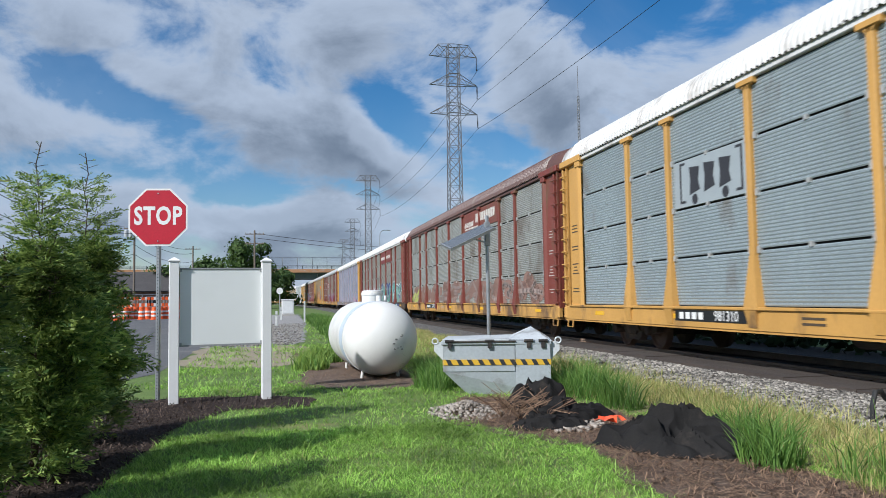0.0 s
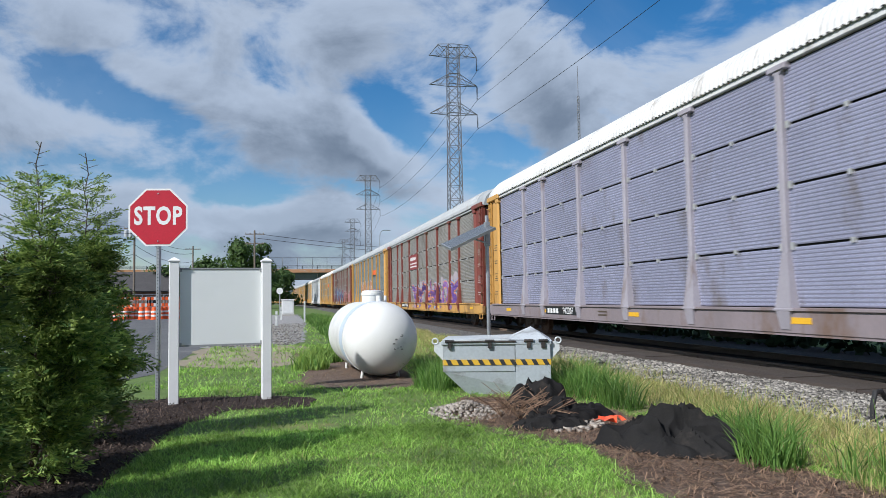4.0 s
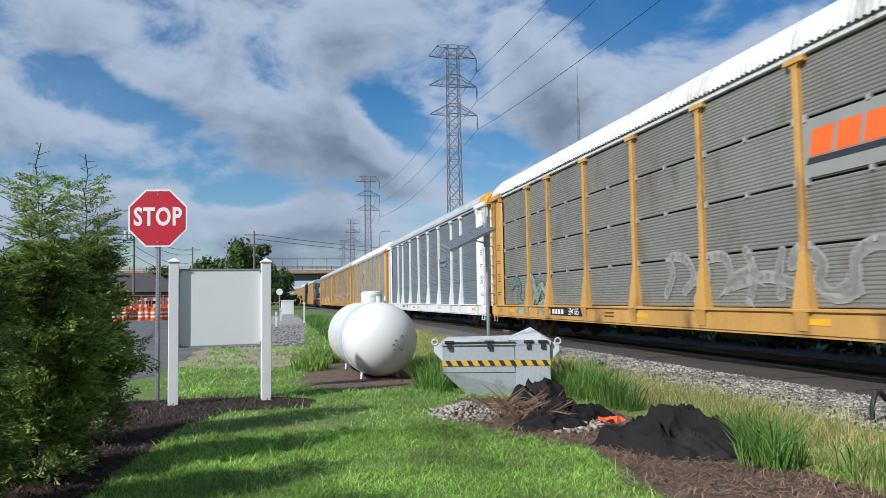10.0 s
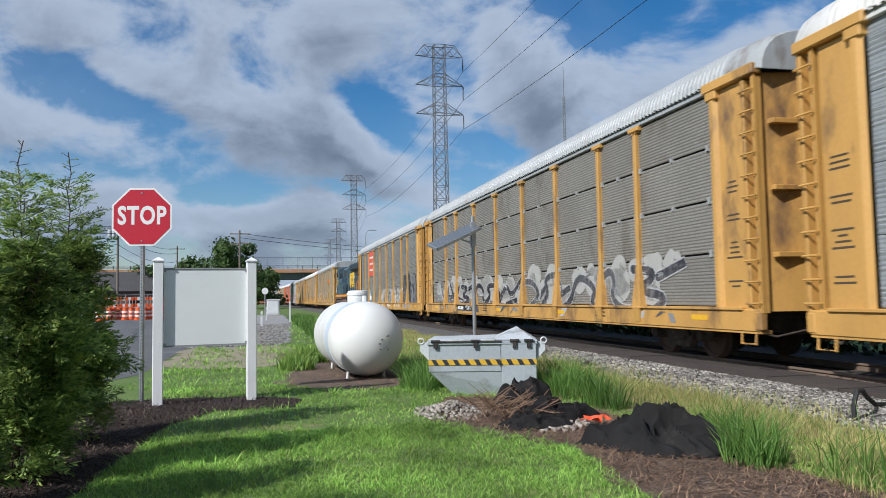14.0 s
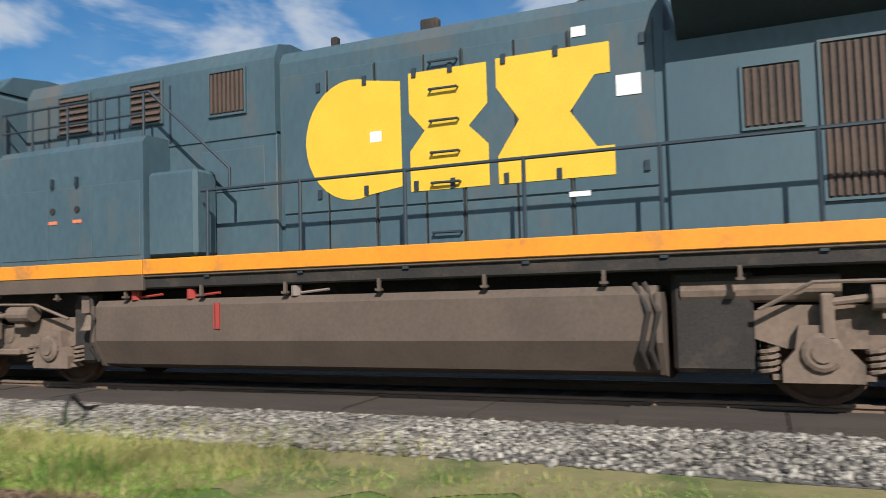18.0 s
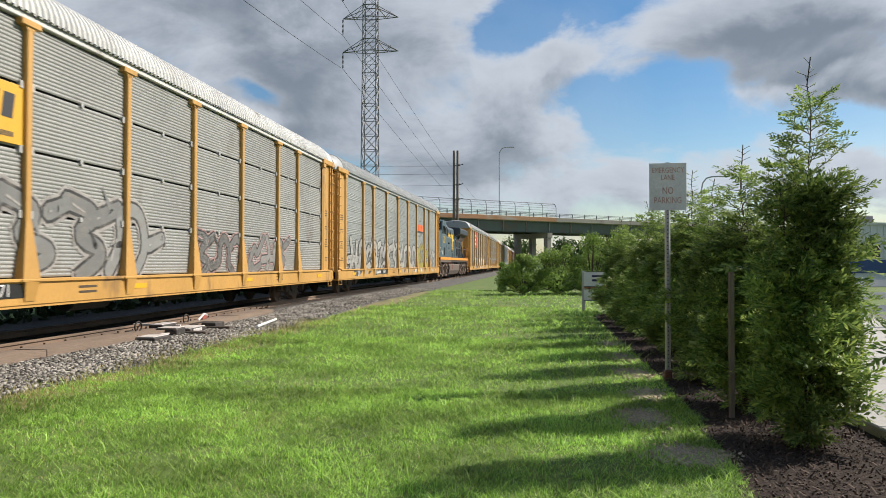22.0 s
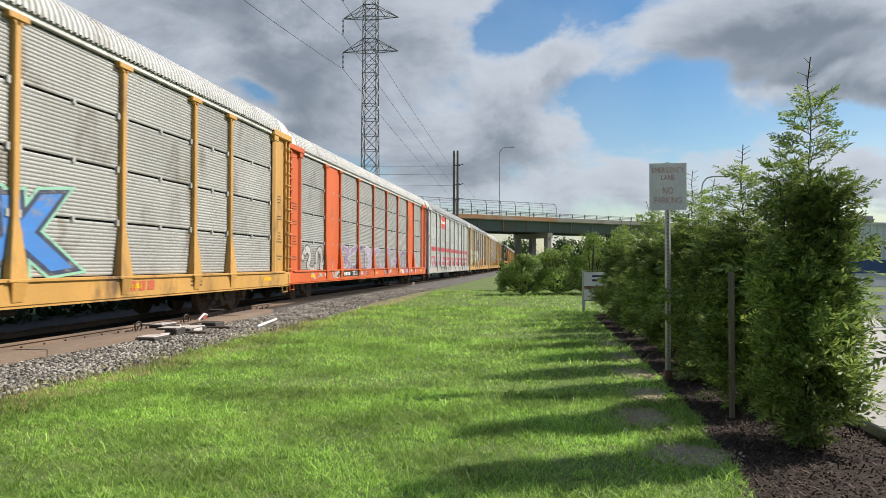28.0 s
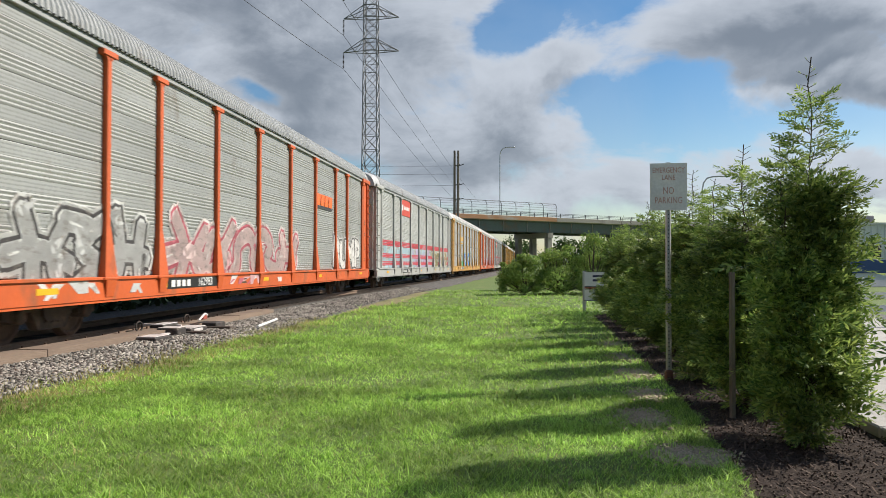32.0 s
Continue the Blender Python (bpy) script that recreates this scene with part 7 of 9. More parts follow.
def pylon():
    t = thing("power_pylon", label="grey steel lattice power pylon with three cross arms", category="pylon", group="power pylons beside the track")
    s = Shape()
    lattice(s, 0, 30, 1.25, 1.02, 13, 0.085)
    lattice(s, 30, 45.5, 1.02, 0.95, 9, 0.07)
    part("mast", s, TOWER, t)
    for k, z in enumerate(ARMS):
        a = Shape()
        top = 1.75 if k < 2 else 1.95
        out = 0.95 if k < 2 else 2.7
        for sd in (-1, 1):
            tip = (sd * ARM_L, 0, z)
            for dy in (-0.95, 0.95):
                a.rod((0, dy, z), tip, 0.06, 4, None, False)
                a.rod((0, dy, z + top), (sd * out, dy * (0.45 if k == 2 else 1), z + top), 0.06, 4, None, False)
                a.rod((sd * out, dy * (0.45 if k == 2 else 1), z + top), tip, 0.06, 4, None, False)
                a.rod((sd * 0.95, dy, z), (sd * out, dy * 0.45, z + top), 0.045, 4, None, False)
                a.rod((sd * 0.95, dy, z + top), (sd * 2.4, dy * 0.5, z), 0.045, 4, None, False)
                a.rod((sd * 2.4, dy * 0.5, z), (sd * 3.1, dy * 0.3, z + top * 0.45), 0.04, 4, None, False)
            for f in (0.33, 0.66):
                x = sd * (0.95 + (ARM_L - 0.95) * f)
                a.rod((x, -0.95 * (1 - f), z), (x, 0.95 * (1 - f), z), 0.04, 4, None, False)
        part("cross_arm", a, TOWER, t)
        ins = Shape()
        for i in range(12):
            ins.lathe([(0.06, 0), (0.15, 0.06), (0.06, 0.12)], 8, Matrix.Translation((ARM_L, 0, z - 0.25 - i * 0.19)))
        part("insulator", ins, BLACK, t)
    return t


PYLONS = [(29.2, 127.0), (29.8, 268.0), (37.5, 415.0), (44.0, 560.0), (23.5, -112.0), (16.0, -700.0)]
first_pylon = pylon()
first_pylon.matrix_basis = pose(PYLONS[0][0], PYLONS[0][1], 0, 0, 0, 0)
for x, y in PYLONS[1:]:
    copy_thing(first_pylon, pose(x, y, 0, 0, 0, 0))


def wire(name, a, b, sag, r, label):
    pts = []
    for i in range(25):
        f = i / 24
        pts.append((a[0] + (b[0] - a[0]) * f, a[1] + (b[1] - a[1]) * f, a[2] + (b[2] - a[2]) * f - sag * 4 * f * (1 - f)))
    return tagged(part(name, Shape().pipe(pts, r, 4), BLACK), label, "cable")


chain = [PYLONS[3], PYLONS[2], PYLONS[1], PYLONS[0], PYLONS[4], PYLONS[5]]
for (xa, ya), (xb, yb) in zip(chain, chain[1:]):
    for z in ARMS:
        wire("power_cable", (xa + ARM_L, ya, z - 2.5), (xb + ARM_L, yb, z - 2.5), 9.0 if abs(ya - yb) > 400 else 5.0 if abs(ya - yb) > 200 else 2.5, 0.035, "dark overhead power cable between pylons")

# thin radio mast
rm = thing("radio_mast", (114, 277, 0), 0, "tall thin guyed radio mast", "mast")
s = Shape()
lattice(s, 0, 80, 0.45, 0.35, 60, 0.05)
part("mast", s, TOWER, rm)
part("antenna", Shape().rod((0, 0, 80), (0, 0, 92), 0.12, 6), TOWER, rm)


def pole(at, h, arms=1, cans=0, lean=0.0, turn=0.0):
    t = thing("utility_pole", at, turn, "wooden utility pole with cross arms and insulators", "utility pole")
    part("pole", Shape().rod((0, 0, 0), (lean, 0, h), 0.16, 10, 0.11), WOOD, t)
    for k in range(arms):
        z = h - 0.5 - k * 1.3
        part("cross_arm", Shape().box(-1.25, -0.06, z - 0.06, 1.25, 0.06, z + 0.06), WOOD, t)
        for x in (-1.15, -0.6, 0.6, 1.15):
            part("insulator", shared("poleins", lambda: Shape().lathe([(0.05, 0), (0.07, 0.1), (0.05, 0.2)], 8)), STEEL, t).location = (x, 0, z + 0.06)
    for k in range(cans):
        part("transformer", Shape().lathe([(0.22, 0), (0.24, 0.05), (0.24, 0.75), (0.20, 0.85)], 14, Matrix.Translation((-0.55 + 0.5 * k - 0.35, -0.3, h - 1.6))), plain((0.5, 0.52, 0.53)), t)
    return t


def bearing(px_angle, d):
    return d * math.sin(radians(px_angle)), d * math.cos(radians(px_angle))


for ang, d, h, arms, cans in ((-2.0, 105, 11.0, 2, 0), (-6.3, 136, 11.0, 1, 0), (-10.2, 101, 11.2, 1, 2), (-19.0, 60, 10.5, 1, 0)):
    pole((*bearing(ang, d), 0), h, arms, cans)
POLES = [(*bearing(a, d), z) for a, d, z in ((-19.0, 60, 10.2), (-10.2, 101, 10.9), (-6.3, 136, 10.6))]
for k, (a, b) in enumerate(zip(POLES, POLES[1:])):
    for dz in (0, -0.8, -2.2, -3.4):
        wire("utility_cable", (a[0], a[1], a[2] + dz), (b[0], b[1], b[2] + dz), 1.0, 0.03, "dark utility cable between wooden poles")
wire("utility_cable", (-22, 21, 15.5), POLES[0], 0.6, 0.03, "dark utility cable between wooden poles")
for dz in (0, -0.6):
    wire("utility_cable", (*bearing(-2.0, 105), 10.6 + dz), (60, 150, 11.5 + dz), 1.5, 0.03, "dark utility cable between wooden poles")

GIRDER = surf("green_bridge_steel", (0.10, 0.13, 0.115), (0.08, 0.105, 0.095), 0.3, 0.6, 0.1, 0.05, 5, (0.13, 0.09, 0.06), 0.25, 0.3)
RUSTC = surf("rust_stained_concrete", (0.52, 0.27, 0.14), (0.40, 0.20, 0.10), 0.25, 0.85, 0, 0.1, 5, (0.40, 0.36, 0.31), 0.35, 0.3, (1, 1, 3))
DECKC = surf("bridge_concrete", (0.36, 0.33, 0.29), (0.30, 0.28, 0.25), 0.3, 0.85, 0, 0.1, 6, (0.2, 0.18, 0.16), 0.25, 0.4, (1, 1, 0.4))
RAILG = plain((0.12, 0.13, 0.14), 0.5, 0.3)


def overpass(name, at, turn, x0, x1, width, under, piers, cage, gh, label, posts):
    """A girder bridge: it runs along its own x, its near face at y = 0."""
    t = thing(name, at, turn, label, "bridge")
    deck = part("deck", Shape().box(x0, 0.0, under + gh, x1, width, under + gh + 0.4, None, 0.03), DECKC, t)
    for k in range(4):
        y = 0.7 + k * (width - 1.6) / 3
        g = Shape().box(x0, y, under, x1, y + 0.06, under + gh - 0.02).box(x0, y - 0.2, under, x1, y + 0.26, under + 0.06).box(x0, y - 0.15, under + gh - 0.08, x1, y + 0.2, under + gh - 0.01)
        gi = part("girder", g, GIRDER, t)
        if k == 0:
            for i in range(int((x1 - x0) / 6)):
                part("stiffener", shared((name, "stiff"), lambda: Shape().box(-0.04, -0.2, under + 0.05, 0.04, 0, under + gh - 0.1)), DECKC, gi).location = (x0 + 3 + 6 * i, y, 0)
    for a, b, m in posts:
        part("parapet", Shape().box(a, -0.25, under + gh + 0.1, b, 0.1, under + gh + 0.95, None, 0.03), m, t)
    part("parapet", Shape().box(x0, width - 0.1, under + gh + 0.1, x1, width + 0.25, under + gh + 0.95, None, 0.03), DECKC, t)
    rl = Shape()
    for z in (gh + 1.2, gh + 1.5, gh + 1.75):
        rl.rod((x0, -0.08, under + z), (x1, -0.08, under + z), 0.045, 5)
    part("railing", rl, RAILG, t)
    for i in range(int((x1 - x0) / 3.5)):
        part("railing_post", shared((name, "rpost"), lambda: Shape().box(-0.09, -0.14, under + gh + 0.95, 0.09, -0.02, under + gh + 1.8)), RAILG, t).location.x = x0 + 1.3 + 3.5 * i
    if cage:
        a, b = cage
        n = int((b - a) / 3.5)
        for i in range(n + 1):
            x = a + (b - a) * i / n
            part("fence_hoop", shared((name, "hoop"), lambda: Shape().pipe([(0, -0.1, under + gh + 0.9), (0, -0.1, under + gh + 2.9), (0, 0.05, under + gh + 3.4), (0, 0.4, under + gh + 3.75), (0, 1.0, under + gh + 3.9)], 0.06, 6)), RAILG, t).location.x = x
        wires = Shape()
        for y, z in ((-0.1, gh + 1.4), (-0.1, gh + 1.9), (-0.1, gh + 2.4), (-0.1, gh + 2.9), (0.05, gh + 3.4), (0.4, gh + 3.75), (1.0, gh + 3.9)):
            wires.rod((a, y, under + z), (b, y, under + z), 0.028, 4)
        tagged(part("fence_wire", wires, RAILG, t), kind="stuff")
    for x, d in piers:
        cap = part("pier_cap", Shape().box(x - 0.7, 0.2, under - 1.1, x + 0.7, width - 0.2, under, None, 0.06), DECKC, t)
        for y in (1.0, width / 2, width - 1.0):
            part("pier_column", Shape().box(x - 0.6, y - 0.6, -0.2, x + 0.6, y + 0.6, under - 1.08, None, 0.1), DECKC, cap)
    return t


def street_lamp(at, h, turn, reach=2.4):
    t = thing("street_lamp", at, turn, "tall grey street lamp with a curved arm", "street lamp", "street lamps on the bridges")
    pts = [(0, 0, 0), (0, 0, h - 1.6), (0.15, 0, h - 0.8), (0.6, 0, h - 0.2), (1.3, 0, h), (reach, 0, h + 0.05)]
    part("pole", Shape().pipe(pts, 0.09, 8), STEEL, t)
    part("lamp_head", Shape().box(reach - 0.2, -0.16, h - 0.06, reach + 0.65, 0.16, h + 0.10, None, 0.05), STEEL, t)
    return t


# the skewed road bridge towards -y: its line passes (11.5, -146)
BT = math.degrees(math.atan2(-0.626, -0.78))
overpass("road_bridge", (11.5, -146.0, 0.0), BT, -90, 190, 12.0, 7.95, ((-40, 0), (20.9, 0), (75, 0), (120, 0)), (-60, 22.3), 2.2, "skewed girder road bridge with rust-stained parapet and fence", ((-90, 22.3, RUSTC), (22.3, 190, DECKC)))
ab = thing("bridge_abutment", (11.5 - 0.78 * 84, -146 - 0.626 * 84, 0), BT, "grey concrete abutment under the road bridge", "abutment")
part("wall", Shape().box(0, 0.3, 0, 100, 11.7, 8.0, None, 0.05), DECKC, ab)


def on_bridge(k, z, back=0.5):
    return (11.5 - 0.78 * k + 0.626 * back, -146.0 - 0.626 * k - 0.78 * back, z)


street_lamp((*on_bridge(8.0, 0)[:2], 10.5), 14.2, 185)
street_lamp((-21.6, -97.6, 0), 12.4, 185)
# the second bridge towards +y
overpass("far_bridge", (-150, 172, 0.0), 5, 0, 330, 12.0, 6.7, ((120, 0), (172, 0), (60, 0)), (140, 200), 1.35, "tan concrete and steel road bridge beyond the trees", ((0, 330, RUSTC),))
street_lamp((24, 190, 8.4), 10.5, 20)
# a pair of tall dark poles by the bridge
for d in (0.0, 1.0):
    tp = thing("tall_pole", (8.6 + d * 0.45, -93.5, 0), 0, "tall dark wooden pole by the bridge", "utility pole")
    part("pole", Shape().rod((0, 0, 0), (0, 0, 15.5), 0.19, 10, 0.13), WOOD, tp)
    for z in (13.6, 11.2, 9.4):
        part("insulator", Shape().rod((0, 0, z), (-0.7, 0, z + 0.2), 0.05, 6), BLACK, tp)
for z in (13.6, 12.6, 11.2, 9.4):
    wire("line_cable", (8.6, -93.5, z), (75, -70, z + 1.0), 1.0, 0.014, "dark cable between poles")
# ---- plants ----
def leafmat(name, a, b, rough=0.6, spread=0.3, through_light=0.25):
    m = bpy.data.materials.new(name)
    m.use_nodes = True
    nt = m.node_tree
    p = nt.nodes["Principled BSDF"]
    N, L = nt.nodes.new, nt.links.new
    g = N("ShaderNodeNewGeometry")
    r = N("ShaderNodeMix")
    r.data_type = "RGBA"
    r.inputs[6].default_value, r.inputs[7].default_value = (*a, 1), (*b, 1)
    L(g.outputs["Random Per Island"], r.inputs[0])
    tc = N("ShaderNodeTexCoord")
    nz = N("ShaderNodeTexNoise")
    nz.inputs["Scale"].default_value = 0.9
    L(tc.outputs["Object"], nz.inputs["Vector"])
    hs = N("ShaderNodeHueSaturation")
    mr = N("ShaderNodeMapRange")
    mr.inputs[1].default_value, mr.inputs[2].default_value, mr.inputs[3].default_value, mr.inputs[4].default_value = 0.3, 0.7, 1 - spread, 1 + spread
    L(nz.outputs["Fac"], mr.inputs[0])
    L(mr.outputs[0], hs.inputs["Value"])
    L(r.outputs[2], hs.inputs["Color"])
    L(hs.outputs[0], p.inputs["Base Color"])
    p.inputs["Roughness"].default_value = rough
    p.inputs["Specular IOR Level"].default_value = 0.25
    if through_light:
        tr = N("ShaderNodeBsdfTranslucent")
        L(hs.outputs[0], tr.inputs[0])
        mx = N("ShaderNodeMixShader")
        mx.inputs[0].default_value = through_light
        out = nt.nodes["Material Output"]
        L(p.outputs[0], mx.inputs[1])
        L(tr.outputs[0], mx.inputs[2])
        L(mx.outputs[0], out.inputs[0])
    return m


THUJA = leafmat("thuja_leaf", (0.062, 0.14, 0.034), (0.38, 0.48, 0.12), 0.5, 0.5, 0.42)
BUSHL = leafmat("bush_leaf", (0.11, 0.21, 0.045), (0.32, 0.43, 0.10), 0.6, 0.35, 0.45)
TREEL = leafmat("tree_leaf", (0.045, 0.085, 0.025), (0.085, 0.135, 0.035))
LAWNL = leafmat("lawn_blade", (0.11, 0.24, 0.03), (0.50, 0.74, 0.17), 0.45, 0.45, 0.5)
# leaf colour near black, so the added weeds pass for shade under the cars
SHADEL = leafmat("shade_dark_leaf", (0.022, 0.04, 0.015), (0.045, 0.07, 0.025), 0.7, 0.3, 0.0)
TALLL = leafmat("tall_blade", (0.08, 0.18, 0.035), (0.19, 0.31, 0.07), 0.5, 0.3, 0.4)
DRYL = leafmat("dry_blade", (0.52, 0.43, 0.20), (0.20, 0.27, 0.06), 0.6, 0.4, 0.35)
BARK = surf("brown_bark", (0.09, 0.065, 0.048), (0.06, 0.045, 0.035), 6, 0.95, 0, 0.6, 30, None, 0, 1, (3, 3, 0.6))


def raw_mesh(name, verts, quads):
    """Many loose faces of four corners at once."""
    v = np.asarray(verts, dtype=np.float32).reshape(-1, 3)
    q = np.asarray(quads, dtype=np.int32).reshape(-1, 4)
    me = bpy.data.meshes.new(name)
    me.vertices.add(len(v))
    me.vertices.foreach_set("co", v.ravel())
    me.loops.add(q.size)
    me.loops.foreach_set("vertex_index", q.ravel())
    me.polygons.add(len(q))
    me.polygons.foreach_set("loop_start", np.arange(len(q), dtype=np.int32) * 4)
    me.update(calc_edges=True)
    me.validate()
    return me


def sprays(rng, base, out, size, loose=0.16):
    """Flat fern-like fans of scale leaves: a stem with pairs of fingers, the tip drooping. base, out: n x 3."""
    n = len(base)
    out = out / np.linalg.norm(out, axis=1, keepdims=True)
    side = np.cross(out, np.array([0, 0, 1.0]) + rng.normal(size=(n, 3)) * 0.55)
    side /= np.linalg.norm(side, axis=1, keepdims=True) + 1e-9
    leaf = []
    drop = rng.uniform(0.05, 0.35, size=n)
    for f, a, ln in ((0.0, 0.0, 0.52), (0.48, 0.0, 0.54), (0.08, 0.80, 0.36), (0.14, -0.80, 0.40), (0.26, 0.75, 0.42), (0.33, -0.75, 0.40), (0.46, 0.72, 0.36), (0.54, -0.70, 0.32), (0.66, 0.65, 0.26), (0.74, -0.6, 0.22)):
        st = base + out * (size * f)[:, None]
        st[:, 2] -= drop * size * f * f
        d = out * math.cos(a) + side * math.sin(a)
        d = d + rng.normal(size=(n, 3)) * loose
        d[:, 2] -= drop * f
        d /= np.linalg.norm(d, axis=1, keepdims=True)
        w = np.cross(d, np.cross(out, side) + rng.normal(size=(n, 3)) * 0.30)
        w /= np.linalg.norm(w, axis=1, keepdims=True) + 1e-9
        L = size * ln
        wd = (size * (0.034 if a == 0 else 0.055))[:, None]
        tip = st + d * L[:, None]
        mid = st + d * (L * 0.6)[:, None]
        leaf.append(np.stack([st, mid + w * wd, tip, mid - w * wd], axis=1))
    V = np.concatenate(leaf, axis=0).reshape(-1, 3)
    return V, np.arange(len(V)).reshape(-1, 4)


def thuja(seed, h, wid):
    """An arborvitae: a ragged body of many branches with gaps, and thin open leaders with bare tips above it."""
    rng = np.random.default_rng(seed)
    t = thing("arborvitae", label="young green arborvitae shrub in the mulch bed", category="shrub", group="hedge of arborvitae")
    bases, outs, sizes = [], [], []

    def spray(p, o, s):
        bases.append(np.array(p, float))
        outs.append(np.array(o, float))
        sizes.append(s)

    part("trunk", Shape().pipe([(0, 0, 0), (0.02, 0.01, h * 0.3), (0.01, -0.01, h * 0.55)], 0.026, 7), BARK, t)
    twig = Shape()
    body = h * 0.64
    for i in range(150):
        f = (i + rng.random()) / 150
        z = 0.06 + (body - 0.06) * f
        prof = np.interp(f, [0, 0.1, 0.3, 0.55, 0.75, 0.9, 1.0], [0.66, 0.92, 1.0, 0.86, 0.66, 0.44, 0.22])
        a = rng.uniform(0, 2 * math.pi)
        lobe = 1.0 + 0.24 * math.sin(2 * a + 5 * f + seed) + 0.16 * math.sin(5 * a - 9 * f)
        L = wid * prof * lobe * rng.uniform(0.55, 1.22)
        rise = rng.uniform(0.05, 0.75)
        d = np.array([math.cos(a), math.sin(a), rise])
        d /= np.linalg.norm(d)
        p0 = np.array([0, 0, z])
        if i % 3 == 0:
            twig.rod(tuple(p0), tuple(p0 + d * L * 0.9), 0.006, 4, 0.002, False)
        for j in range(int(30 * max(0.4, prof))):
            g = math.sqrt(rng.uniform(0.10, 1.0))
            b = p0 + d * L * g + rng.normal(size=3) * 0.05
            b[2] = max(b[2], 0.05)
            o = d * 0.8 + rng.normal(size=3) * 0.42 + np.array([0, 0, 0.12])
            spray(b, o, rng.uniform(0.10, 0.21))
    for k in range(5):
        # one tall open leader, one half as tall, and short shoots on the shoulders
        a = rng.uniform(0, 6.28)
        off = 0.02 if k == 0 else rng.uniform(0.35, 0.75) * wid
        top = h if k == 0 else body + (h - body) * (0.48 if k == 1 else rng.uniform(0.05, 0.26))
        x0, y0 = off * math.cos(a), off * math.sin(a)
        low = body * 0.80
        pts = []
        for q in range(8):
            u = q / 7
            pts.append((x0 * (1 + 0.2 * u) + rng.normal() * 0.014, y0 * (1 + 0.2 * u) + rng.normal() * 0.014, low + (top - low) * u))
        part("leader", Shape().pipe(pts, 0.0042 if k == 0 else 0.0032, 5), BARK, t)
        P = np.array(pts)
        bare = 0.76
        n = int(34 * (top - low)) + 3
        for j in range(n):
            u = 0.12 + 0.85 * (j + rng.random()) / n
            c = np.array([np.interp(u, np.linspace(0, 1, 8), P[:, m]) for m in range(3)])
            an = 2.4 * j + rng.uniform(-0.5, 0.5)
            d = np.array([math.cos(an), math.sin(an), rng.uniform(0.15, 0.75)])
            d /= np.linalg.norm(d)
            if u > bare:
                ln = rng.uniform(0.04, 0.13) * (1.15 - u) / 0.3
                twig.rod(tuple(c), tuple(c + d * ln), 0.003, 4, 0.0012, False)
                spray(c + d * ln * 0.6, d + rng.normal(size=3) * 0.2, rng.uniform(0.025, 0.05))
                continue
            ln = (0.40 if k == 0 else 0.24) * (1.0 - 0.62 * u / bare) * rng.uniform(0.6, 1.15)
            bend = c + d * ln * 0.6
            tip = c + d * ln + np.array([0, 0, 0.12 * ln])
            twig.rod(tuple(c), tuple(bend), 0.0035, 4, 0.0025, False)
            twig.rod(tuple(bend), tuple(tip), 0.0025, 4, 0.001, False)
            turn = np.cross(d, np.array([0, 0, 1.0]))
            for q, g in enumerate(np.arange(0.30, 1.01, 0.085)):
                e = d * 0.8 + turn * (0.8 if q % 2 else -0.8) + rng.normal(size=3) * 0.16
                if g > 0.92:
                    e = d
                spray(c + (tip - c) * g, e, rng.uniform(0.08, 0.15))
    tagged(part("twig", twig, BARK, t), kind="stuff")
    V, Q = sprays(rng, np.array(bases), np.array(outs), np.array(sizes))
    part("foliage", raw_mesh("foliage", V, Q), THUJA, t)
    return t


shrubs = [thuja(11, 2.88, 0.43), thuja(12, 2.76, 0.39), thuja(13, 2.6, 0.41)]
spots = [(-2.09, 7.2, 0, 10, 1.02), (-2.13, 8.9, 1, 200, 1.14), (-2.3, 5.6, 2, 130, 1.0), (-2.35, 4.0, 1, 30, 0.95)]
ys = [-4.3, -6.67, -8.25, -9.95, -11.6, -13.2, -14.9, -16.5, -18.1, -19.7, -21.3, -23.0]
for i, y in enumerate(ys):
    spots.append(((-2.62, -2.33, -2.26, -2.34)[i] if i < 4 else -2.38 - 0.02 * i, y, (0, 1, 2)[i % 3], 47 * i, (0.95, 1.03, 1.06, 0.88, 0.92, 0.93, 0.95, 0.9, 0.92, 0.9, 0.9, 0.88)[i]))
used = set()
WIDE = {0: 1.15, 1: 1.1, 2: 1.3, 3: 1.3, 5: 0.91, 6: 0.90}
for i_spot, (x, y, k, a, sc) in enumerate(spots):
    wide = sc * WIDE.get(i_spot, 1.08)
    m = pose(x, y, 0, 0, 0, a) @ Matrix.Diagonal((wide, wide, sc, 1))
    if k not in used:
        shrubs[k].matrix_basis = m
        used.add(k)
    else:
        copy_thing(shrubs[k], m)


